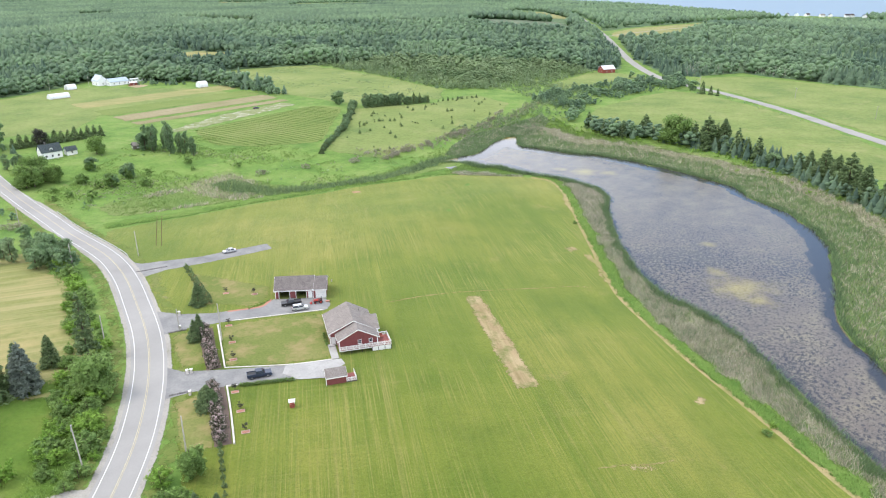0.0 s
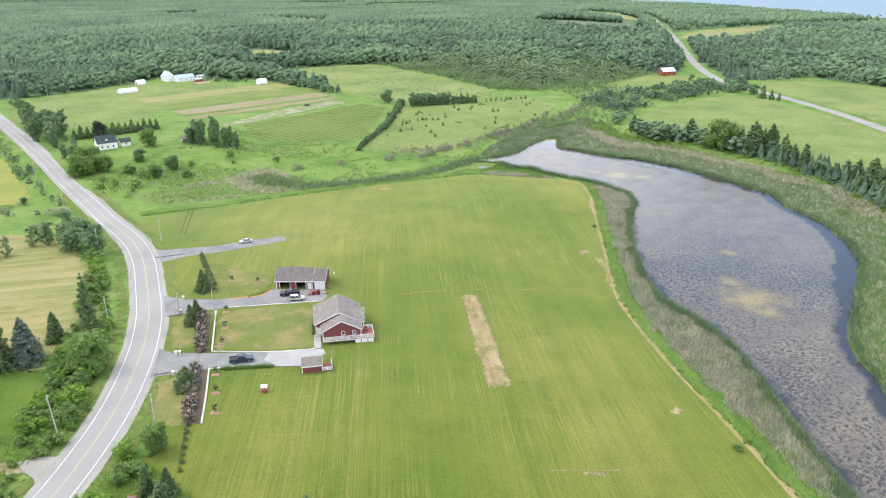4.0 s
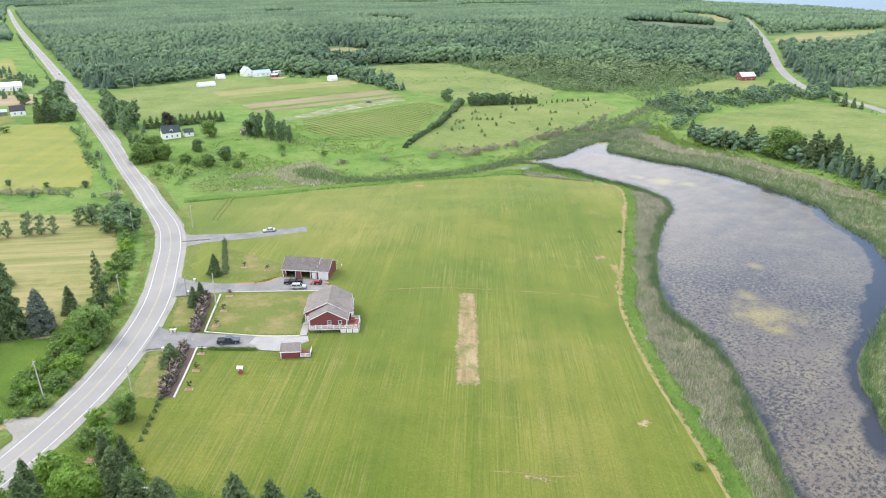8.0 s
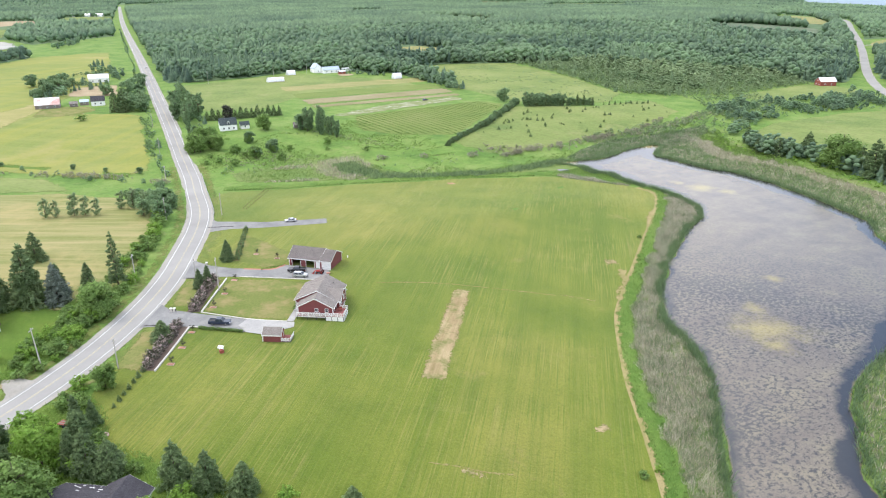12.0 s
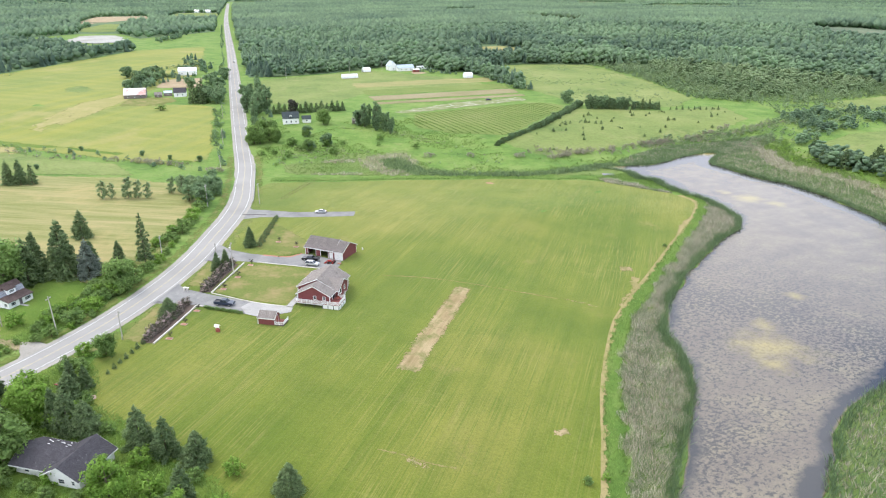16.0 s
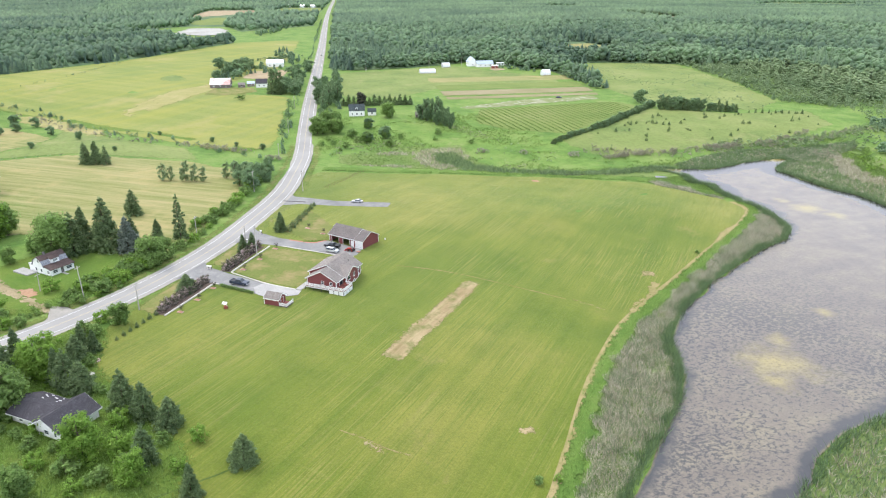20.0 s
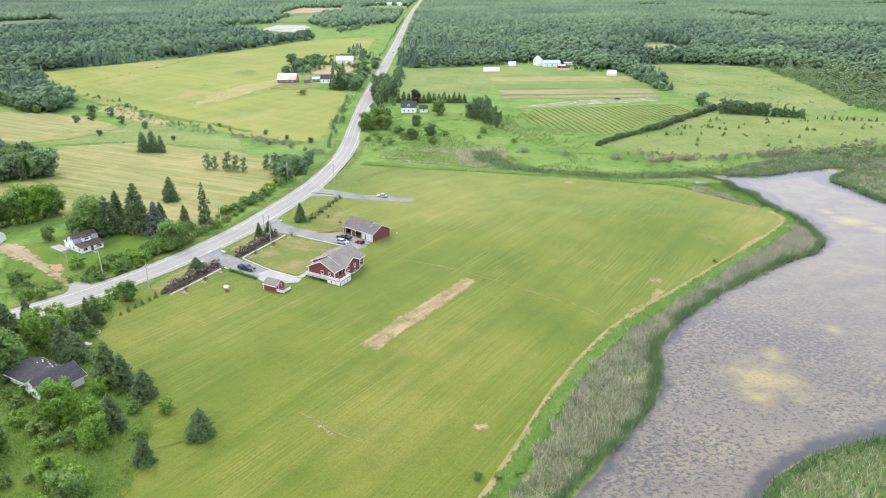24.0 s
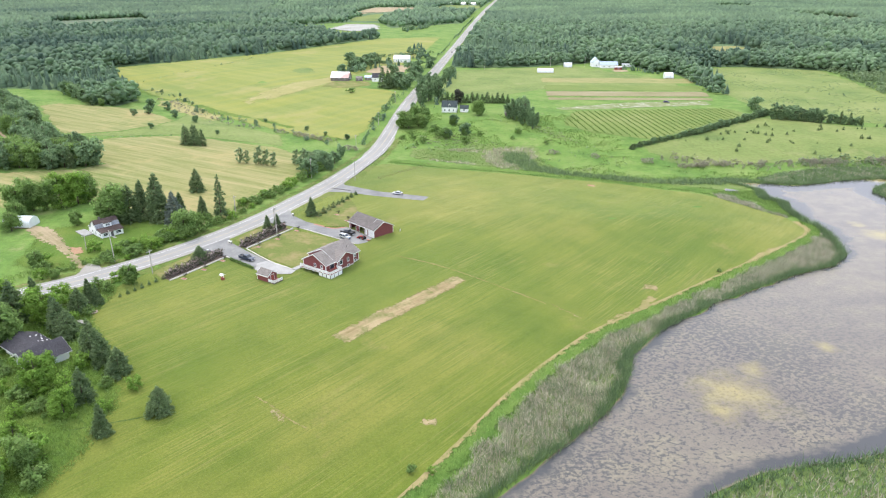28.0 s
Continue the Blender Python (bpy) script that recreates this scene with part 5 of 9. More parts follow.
for x, y, tall, key in ((-98.6, 86.5, 2.6, "shrub"), (-98.6, 90.5, 3.6, "shrub"), (-101.9, 97.8, 4.4, "shrub"), (-106, 104.5, 4.6, "shrub_bright"), (-111, 110, 4.2, "shrub"), (-112, 115, 4.4, "shrub_bright"), (-115, 121.6, 4.0, "shrub"), (-106, 71, 4.5, "shrub_bright"), (-101, 70.4, 4.0, "shrub"), (-93.7, 74.2, 3.4, "shrub"), (-95, 70, 3.6, "shrub_bright")):
    plant(key, x, y, tall, "rounded leafy bush on the road bank", "rounded bank bushes", wide=1.2)
plant("shrub_bright", -112.5, 86.5, 4.4, "bright yellow-green shrub beside the dirt drive", wide=1.1)
for k in range(34):
    s = rng.uniform(0, 1)
    x, y = -97 - 22 * s + rng.uniform(-2.5, 2.5), 72 + 52 * s + rng.uniform(-2.0, 2.0)
    if to_segments(np.array([x]), np.array([y]), ROAD)[0] > 8:
        plant(rng.choice(("shrub", "shrub_bright", "shrub_mid")), x, y, rng.uniform(1.0, 2.4), "low leafy shrub on the road bank", "bank shrubs")
for k in range(105):
    s = rng.uniform(0, 1)
    px, py = -99 - 36 * s - 46 * max(0, s - 0.55), 78 + 66 * s + 52 * max(0, s - 0.55)
    x, y = px + rng.uniform(-3.2, 1.0), py + rng.uniform(-2.5, 2.5)
    if 8 < to_segments(np.array([x]), np.array([y]), ROAD)[0] < 19 and not (y < 92 and s < 0.15):
        plant(rng.choice(("shrub", "shrub_bright", "shrub", "shrub_mid")), x, y, rng.uniform(1.4, 3.6), "leafy shrub in the hedge on the road bank", "bank hedge", wide=1.15)
for x, y, tall, key in ((-37.8, 66, 3.4, "shrub_bright"), (-30, 79.3, 3.8, "shrub_bright"), (-13.8, 65.5, 3.0, "shrub_bright"), (-21.8, 66.8, 3.2, "shrub"), (2.8, 69, 5.5, "shrub_bright"), (11.8, 69.8, 4.5, "shrub"), (7.5, 63, 5, "shrub_bright"), (-33.5, 62.7, 3, "shrub"), (-53.5, 75, 4.5, "shrub_bright"), (-20, 66, 4, "shrub"), (-26, 62, 3.5, "shrub_bright"), (-14, 70, 3.6, "shrub"), (-8, 83, 2.6, "shrub_bright"), (-60, 82, 3, "shrub"), (-57, 78, 3.4, "shrub_bright"), (-70, 75, 4, "shrub_bright"),
                        (-45, 80, 2.6, "shrub"), (-39, 84, 2.2, "shrub_bright"), (-18, 84, 2.8, "shrub"), (-75, 88, 3.2, "shrub"), (-82, 92, 3.6, "shrub_bright"), (-77, 86, 4.2, "shrub"), (-75, 76, 5, "shrub_bright"), (-73, 66, 5, "shrub"),
                        (38, 137.5, 1.8, "shrub"), (40, 141, 1.5, "shrub_bright"), (56, 103, 1.6, "shrub"), (-7, 277, 1.4, "shrub")):
    plant(key, x, y, tall, "dense green bush in long grass", "bushes in the long grass", wide=1.2)
for x, y, tall in ((-216, 160, 8.2), (-214, 163, 7), (-209, 168, 10), (-206, 171, 8.5), (-203, 174, 7.4), (-200, 189, 9), (-196, 192, 8), (-204, 186, 8)):
    plant("sparse", x, y, tall, "thin pale-leaved tree in the hayfield", "thin hayfield trees")
for x, y, tall in ((-192, 196, 9.4), (-188, 190, 8), (-197, 196, 8), (-186, 198, 7), (-207, 193, 7), (-212, 200, 6), (-174, 183, 9), (-180, 186, 8), (-194, 199, 8), (-201, 206, 7), (-186, 184, 8), (-218, 216, 6)):
    plant("broad_mid", x, y, tall, "willow at the creek crossing", "creek willows")
for x, y, tall in ((-272, 142, 11.7), (-269, 146, 12), (-274, 148, 11), (-266, 150, 10), (-277, 144, 9.5)):
    plant("spruce_mid", x, y, tall, "dark conifer in a clump in the hayfield", "hayfield conifer clump", wide=1.2)
for x, y, tall in ((-385, 125, 5.3), (-392, 135, 6.7), (-372, 150, 6), (-350, 160, 5), (-330, 130, 4), (-300, 165, 3), (-420, 140, 8), (-410, 150, 7), (-340, 205, 3), (-300, 222, 3.5), (-280, 228, 3), (-262, 236, 4)):
    plant("broad_mid", x, y, tall, "small tree in the western fields", "western field trees")
for x, y, tall, wide in ((-414, 325, 19, 1.0), (-411, 329, 16, 1.1), (-417, 332, 13, 1.2)):
    plant("spruce_mid", x, y, tall, "tall dark spruce beside the farm cottage", "cottage spruces", wide=wide)
plant("shrub_mid", -404, 292, 4.5, "lone grey-green bush at the meadow edge", wide=1.3)

# belts of trees between the hayfields and the track behind them
belt = random.Random(44)
for outline, step, low, high in (([(-379, 43), (-306, 60), (-296, 68), (-315, 76), (-394, 64), (-463, 50), (-487, 41), (-454, 40)], 5.2, 7, 12),
                                 ([(-256, 38), (-247, 66), (-239, 81), (-243, 94), (-285, 87), (-292, 76), (-287, 65), (-280, 40)], 5.0, 9, 14)):
    bx0, by0 = [p[0] for p in outline], [p[1] for p in outline]
    for i in range(int((max(bx0) - min(bx0)) / step) + 1):
        for j in range(int((max(by0) - min(by0)) / step) + 1):
            x, y = min(bx0) + (i + belt.uniform(-0.4, 0.4)) * step, min(by0) + (j + belt.uniform(-0.4, 0.4)) * step
            if within(np.array([x]), np.array([y]), outline)[0]:
                plant(belt.choice(("broad_mid", "broad_mid", "broad_tall", "broad_b", "spruce_mid")), x, y, belt.uniform(low, high), "grey-green tree in a dense belt beside the hayfield", "hayfield tree belt", wide=belt.uniform(0.8, 1.15))
for x, y, tall in ((-436, 108, 6), (-444, 103, 9), (-452, 100, 8), (-462, 98, 11), (-474, 95, 10), (-486, 92, 12), (-448, 112, 10), (-458, 118, 12), (-466, 128, 11), (-440, 116, 7), (-497, 90, 11), (-508, 86, 12)):
    plant("broad_b" if y % 3 == 0 else "broad_mid", x, y, tall, "leafy tree at the tip of the wood", "wood edge trees", wide=1.1)

# ---- farmhouse, windbreaks, meadow, far bank ----
for k in range(14):
    plant("spruce_mid", -329 + 2.1 * k, 338 + 3.2 * k, 6.6 + 2.2 * math.sin(k * 1.9) ** 2, "dark conifer in the windbreak behind the farmhouse", "farmhouse windbreak", wide=1.5)
for x, y, tall, key in ((-523, 329, 9, "broad_mid"), (-552, 348, 11, "spruce_mid"), (-566, 361, 11, "broad_mid"), (-589, 381, 10, "broad_mid"), (-558, 374, 9, "broad_mid"), (-602, 400, 9, "spruce_mid"), (-598, 365, 12, "broad_mid"), (-546, 361, 12, "broad_mid"), (-538, 347, 11, "broad_mid"), (-586, 387, 12, "broad_mid"), (-494, 371, 10, "broad_mid"), (-486, 386, 12, "broad_mid"), (-507, 405, 11, "broad_mid"), (-470, 384, 11, "broad_mid"), (-418, 336, 11, "broad_mid"), (-433, 350, 11, "broad_mid"), (-570, 372, 12, "spruce_mid"),
                        (-407, 329, 13, "spruce_mid"), (-410, 334, 12, "broad_mid"), (-423, 339, 17, "spruce_mid"), (-409, 346, 11, "broad_mid"), (-428, 357, 10, "broad_mid"), (-400, 338, 10, "broad_mid"), (-451, 373, 9, "broad_mid"), (-519, 423, 9, "broad_mid"),
                        (-552, 440, 10, "spruce_mid"), (-530, 430, 11, "broad_mid"), (-600, 430, 8, "broad_mid"), (-575, 390, 8, "broad_mid"), (-540, 350, 10, "broad_mid"), (-532, 340, 10, "spruce_mid")):
    plant(key, x, y, tall, "tree sheltering the farm across the road", "farm shelter trees", wide=1.15)
plant("broad_copper", -316, 345, 11.3, "dark copper-leaved tree behind the farmhouse")
for x, y, tall, key in ((-274, 337, 11.3, "broad_a"), (-246, 348, 15.2, "broad_tall"), (-238, 352, 17.5, "broad_tall"), (-230, 350, 12, "broad_tall"), (-219, 345, 10.9, "broad_tall"), (-224, 352, 9.5, "broad_tall"), (-252, 350, 11, "broad_mid"),
                        (-257, 309, 7.5, "broad_mid"), (-231, 303, 8.4, "broad_mid"), (-232, 290, 7, "broad_mid"), (-271, 279, 12, "broad_a"), (-280, 290, 12, "broad_b"), (-268, 288, 9, "broad_a"), (-215, 331, 4.3, "shrub_mid"),
                        (-217, 296, 4.7, "shrub_mid"), (-238, 286, 4, "shrub_mid"), (-250, 290, 4.6, "shrub_mid"), (-206, 322, 2.6, "shrub_mid"), (-243, 272, 3.4, "shrub_mid"), (-246, 266, 3, "shrub_mid"), (-228, 268, 2.2, "shrub_mid"),
                        (-249, 290, 5.5, "shrub_mid"), (-232, 289, 7.5, "broad_a"), (-230, 302, 6.5, "broad_b"), (-257, 308, 6, "broad_a"), (-231, 274, 4.5, "shrub_mid"), (-216, 294, 4, "shrub_mid"), (-258, 359, 13, "broad_tall"), (-250, 356, 14, "broad_tall"), (-234, 346, 14, "broad_tall"), (-243, 356, 12, "broad_tall"), (-226, 349, 13, "broad_tall"), (-268, 281, 11, "broad_a"), (-262, 289, 10, "broad_b"), (-276, 296, 11, "broad_a"), (-186, 332, 3.2, "shrub_mid"), (-254, 276, 3, "shrub_mid"), (-224, 310, 3.5, "shrub_mid")):
    plant(key, x, y, tall, "leafy tree in the farmhouse garden", "farmhouse garden trees", wide=0.72 if key == "broad_tall" else 1.0)
for x, y, tall in ((-360, 336, 19), (-350, 330, 17), (-342, 342, 18), (-338, 331, 16), (-352, 345, 17), (-330, 322, 14), (-368, 345, 18), (-300, 300, 9), (-290, 296, 10), (-296, 305, 8), (-378, 352, 14), (-390, 362, 13), (-402, 370, 12), (-425, 394, 12), (-412, 384, 13), (-366, 352, 15), (-335, 325, 13), (-324, 317, 10), (-440, 404, 11), (-455, 415, 10)):
    plant("broad_tall", x, y, tall, "tall poplar between road and farm field", "roadside poplars", wide=0.95)
for k in range(64):
    s = k / 63
    x, y = (-153 - 7 * s / 0.43, 368 + 63 * s / 0.43) if s < 0.43 else (-160 - 20 * (s - 0.43) / 0.57, 431 + 84 * (s - 0.43) / 0.57)
    plant(("spruce_round", "spruce_mid", "broad_mid")[(k * 7) % 3], x + rng.uniform(-1.0, 1.0), y, 3.0 + 1.8 * s + rng.uniform(-0.6, 0.9), "dense dark bushy tree in a long hedgerow between fields", "field hedgerow", wide=1.25)
for k in range(22):
    s = k / 21
    plant(("broad_tall", "spruce_mid", "broad_tall", "spruce_mid", "broad_mid")[k % 5], -169 + 42 * s, 508 + 32 * s + rng.uniform(-1.5, 1.5), 10.0 - 3.0 * s + rng.uniform(-2.5, 1.2), "grey-green tree in the upper windbreak", "upper windbreak", wide=1.15)
for k in range(9):
    plant("spruce_mid", -120 + 3.4 * k, 545 + 3 * k, rng.uniform(2, 3.4), "young conifer past the windbreak", "upper windbreak", wide=1.3)
for x, y, tall in ((-191, 734, 9.5), (-184, 733, 11), (-187, 738, 8), (-91, 636, 7.5)):
    plant("spruce_mid", x, y, tall, "dark spruce standing above the alder scrub", "scrub spruces", wide=1.3)
plant("broad_mid", -194, 520, 11.3, "solitary round tree between meadows")
for x, y in ((-155, 483), (-134, 463), (-132, 474), (-119, 461), (-127, 452), (-137, 461), (-144, 459), (-135, 440), (-146, 421), (-150, 443), (-124, 386), (-98, 454), (-98, 486), (-95, 471), (-105, 506), (-103, 509), (-124, 517), (-123, 509), (-131, 505)):
    plant("spruce_small", x, y, rng.uniform(1.6, 2.9), "young planted conifer in the meadow", "young meadow conifers", wide=1.3)
for k in range(62):
    x, y = rng.uniform(-160, -60), rng.uniform(390, 580)
    if within(np.array([x]), np.array([y]), [(-148, 380), (-172, 500), (-125, 530), (-100, 585), (-66, 545), (-72, 480), (-96, 428), (-120, 378)])[0]:
        plant("spruce_small", x, y, rng.uniform(1.0, 2.6), "young planted conifer in the meadow", "young meadow conifers", wide=1.3)
for (ax, ay), (bx, by), n in (((-133, 346), (-128, 362), 5), ((-117, 368), (-107, 392), 13), ((-107, 392), (-95, 418), 14), ((-93, 425), (-72, 475), 24), ((-72, 475), (-58, 540), 24), ((-238, 226), (-222, 240), 7), ((-300, 205), (-250, 228), 12), ((-172, 325), (-166, 330), 2), ((-152, 338), (-149, 342), 2)):
    for k in range(n):
        s = (k + rng.uniform(0, 0.5)) / n
        x, y = ax + (bx - ax) * s + rng.uniform(-1.5, 1.5), ay + (by - ay) * s + rng.uniform(-1.5, 1.5)
        if to_segments(np.array([x]), np.array([y]), ROAD)[0] < 11 or noise.noise((x * 0.09, y * 0.09, 3.0)) > 0.12:
            continue
        plant("brush", x, y, rng.uniform(1.4, 3.4), "grey-brown leafless brush along the marsh", "marsh brush", wide=1.1)
for x, y, tall, key in ((-2, 471, 11.4, "spruce_mid"), (7, 450, 9, "spruce_mid"), (13, 448, 8, "broad_mid"), (19, 445, 11.3, "spruce_mid"), (26, 448, 8, "broad_mid"), (33, 451, 13.9, "spruce_a"), (42, 440, 9, "broad_mid"),
                        (50, 434, 18.2, "broad_a"), (57, 432, 10, "broad_mid"), (60, 429, 13.6, "spruce_mid"), (66, 422, 19.4, "spruce_a"), (71, 421, 15, "spruce_mid"), (75, 422, 17.8, "spruce_b"), (80, 407, 15.5, "spruce_mid"),
                        (84, 400, 12, "spruce_mid"), (88, 393, 14.6, "spruce_mid"), (94, 384, 8, "broad_mid"), (99, 377, 9.1, "spruce_mid"), (103, 371, 12, "spruce_mid"), (107, 367, 13.6, "spruce_b"), (111, 357, 17, "spruce_a"),
                        (114, 348, 16, "spruce_b"), (116, 338, 19.7, "spruce_a"), (118, 332, 15, "spruce_mid"), (119, 326, 17.4, "spruce_b"), (123, 316, 12, "spruce_mid"), (126, 306, 14, "spruce_mid"), (130, 296, 13, "broad_mid"),
                        (132, 284, 15, "spruce_mid"), (136, 270, 12, "broad_mid"), (138, 256, 13, "spruce_mid"), (142, 240, 12, "broad_mid"), (122, 322, 7, "broad_mid"), (109, 362, 7, "broad_mid"), (90, 397, 6, "broad_mid"),
                        (64, 428, 7, "broad_mid"), (46, 438, 6, "broad_mid"), (77, 414, 7, "broad_mid"), (3, 459, 6, "broad_mid"), (10, 453, 5, "broad_mid"), (124, 310, 6, "broad_mid"), (91, 620, 10.9, "spruce_mid"), (97, 615, 8, "spruce_mid"),
                        (102, 611, 6.2, "spruce_mid"), (86, 640, 9, "broad_mid")):
    plant(key, x, y, tall, "tree in the belt above the far bank", "far bank tree belt", wide=1.25)

# ---- woods: many trees in one mesh for each wood ----
rng = np.random.default_rng(12)


def mid_broad(seed, clumps=9):
    """A rounded crown: lumps over a dome, roughened by a few sprays; shade inside and below is put into the tint."""
    r = np.random.default_rng(seed)
    out = []
    for k in range(clumps):
        s = (k + r.uniform(0.1, 0.9)) / clumps
        a, z = k * 2.4 + r.uniform(-0.5, 0.5), 0.24 + 0.62 * s
        d = 0.235 * max(0.0, 1 - ((z - 0.48) / 0.42) ** 2) ** 0.5 * r.uniform(0.55, 1.0)
        c = np.array([np.cos(a) * d, np.sin(a) * d, z])
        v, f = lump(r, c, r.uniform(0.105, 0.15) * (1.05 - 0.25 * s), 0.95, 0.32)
        # tint rises with height: painted shade on the lower lumps
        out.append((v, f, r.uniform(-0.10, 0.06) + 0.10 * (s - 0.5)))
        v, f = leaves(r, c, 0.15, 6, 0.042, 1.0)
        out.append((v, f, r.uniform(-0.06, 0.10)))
    return joined(out)


def mid_spruce(seed, layers=7):
    r = np.random.default_rng(seed)
    out = []
    for k in range(layers):
        z0 = 0.06 + 0.80 * k / layers
        rad = 0.20 * (1 - k / layers) ** 0.85 + 0.02
        a = np.linspace(0, 6.283, 9)[:-1] + r.uniform(0, 6)
        rr = rad * r.uniform(0.7, 1.25, 8)
        v = np.concatenate([np.column_stack([np.cos(a) * rr, np.sin(a) * rr, z0 - 0.05 * r.uniform(0, 1, 8)]), [[0, 0, min(1.0, z0 + 0.30)]]])
        out.append((v, np.array([[i, (i + 1) % 8, 8] for i in range(8)]), -0.30 + r.uniform(-0.08, 0.08)))
    return joined(out)


def far_broad(seed):
    """The same rounded crown for further off: fewer lumps and sprays."""
    r = np.random.default_rng(seed)
    out = []
    for k in range(5):
        z = 0.34 + 0.46 * k / 4
        d = 0.17 * r.uniform(0.6, 1.0) * (1 - 0.7 * (k / 4) ** 2)
        c = np.array([np.cos(k * 2.4 + seed) * d, np.sin(k * 2.4 + seed) * d, z])
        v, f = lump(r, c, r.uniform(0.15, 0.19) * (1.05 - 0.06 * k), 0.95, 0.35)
        # lower lumps are tinted darker in place of shade
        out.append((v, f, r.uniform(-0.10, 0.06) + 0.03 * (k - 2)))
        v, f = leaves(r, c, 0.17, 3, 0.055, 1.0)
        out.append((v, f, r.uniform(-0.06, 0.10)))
    return joined(out)


def far_tree(seed):
    r = np.random.default_rng(seed)
    out = []
    for k in range(2):
        v, f = lump(r, np.array([r.uniform(-0.1, 0.1), r.uniform(-0.1, 0.1), 0.46 + 0.25 * k]), r.uniform(0.27, 0.34) - 0.10 * k, 1.05, 0.35)
        out.append((v, f, r.uniform(-0.1, 0.1)))
    return joined(out)


def speck_tree(seed):
    """A crown on the horizon: a rough double cone."""
    r = np.random.default_rng(seed)
    a = np.linspace(0, 6.283, 7)[:-1]
    rr = r.uniform(0.28, 0.46, 6)
    v = np.concatenate([np.column_stack([np.cos(a) * rr, np.sin(a) * rr, r.uniform(0.35, 0.65, 6)]), [[0, 0, 1.0], [0, 0, 0.0]]])
    f = [[i, (i + 1) % 6, 6] for i in range(6)] + [[(i + 1) % 6, i, 7] for i in range(6)]
    return v, np.array(f), np.zeros(8)


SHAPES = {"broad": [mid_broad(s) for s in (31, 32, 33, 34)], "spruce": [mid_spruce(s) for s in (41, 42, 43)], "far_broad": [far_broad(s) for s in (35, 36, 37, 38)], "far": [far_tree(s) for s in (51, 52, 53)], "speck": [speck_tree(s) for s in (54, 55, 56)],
          "bush": [mid_broad(s, 4) for s in (61, 62)], "bare": [joined([(*leaves(np.random.default_rng(s), np.array([0, 0, 0.55]), 0.3, 40, 0.05, 1.6), 0.2)]) for s in (71, 72)]}


def woods(name, px, py, tall, shape, tint, material, label, category="woods", wide=1.0):
    """Trees of mixed shapes at many places, as one mesh."""
    vs, fs, ts, n = [], [], [], 0
    pz = height(px, py)
    kinds = sorted(set(shape))
    for kind in kinds:
        forms = SHAPES[kind]
        pick = rng.integers(0, len(forms), len(px))
        for j, (v, f, t) in enumerate(forms):
            m = np.nonzero((shape == kind) & (pick == j))[0]
            if not len(m):
                continue
            a, s = rng.uniform(0, 6.28, len(m)), tall[m]
            w = s * wide * rng.uniform(0.85, 1.25, len(m))
            c, d = np.cos(a)[:, None], np.sin(a)[:, None]
            x = (v[None, :, 0] * c - v[None, :, 1] * d) * w[:, None] + px[m][:, None]
            y = (v[None, :, 0] * d + v[None, :, 1] * c) * w[:, None] + py[m][:, None]
            z = v[None, :, 2] * s[:, None] + pz[m][:, None] - 0.3
            vs.append(np.stack([x, y, z], -1).reshape(-1, 3))
            fs.append((f[None] + (np.arange(len(m)) * len(v))[:, None, None]).reshape(-1, 3) + n)
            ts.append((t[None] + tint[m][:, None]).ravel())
            n += len(m) * len(v)
    me = raw_mesh(name, np.concatenate(vs), np.concatenate(fs), np.concatenate(ts))
    me.materials.append(material)
    return tagged(new(name, me), label, category, kind="stuff")


def scatter(poly, step, holes=(), jitter=0.45):
    """Points strewn over an outline, about one to each step by step."""
    p = np.array(poly, float)
    lo, hi = p.min(0), p.max(0)
    ax, ay = np.meshgrid(np.arange(lo[0], hi[0], step), np.arange(lo[1], hi[1], step))
    ax = ax.ravel() + rng.uniform(-jitter, jitter, ax.size) * step
    ay = ay.ravel() + rng.uniform(-jitter, jitter, ay.size) * step
    keep = within(ax, ay, list(poly))
    for h in holes:
        for k in np.linspace(1.0, 1.07, 5):
            keep &= ~within(60 + (ax - 60) * k, 40 + (ay - 40) * k, list(h))
    return ax[keep], ay[keep]


def vary(px, py, scale, seed):
    return np.array([noise.noise((x * scale, y * scale, seed)) for x, y in zip(px, py)])


SCRUB = [(-234, 704), (-193, 672), (-128, 608), (-85, 614), (-45, 645), (4, 751), (-40, 800), (-120, 780), (-200, 800), (-290, 830), (-308, 757)]
CLEAR = [(-560, 885), (-438, 850), (-490, 795)]
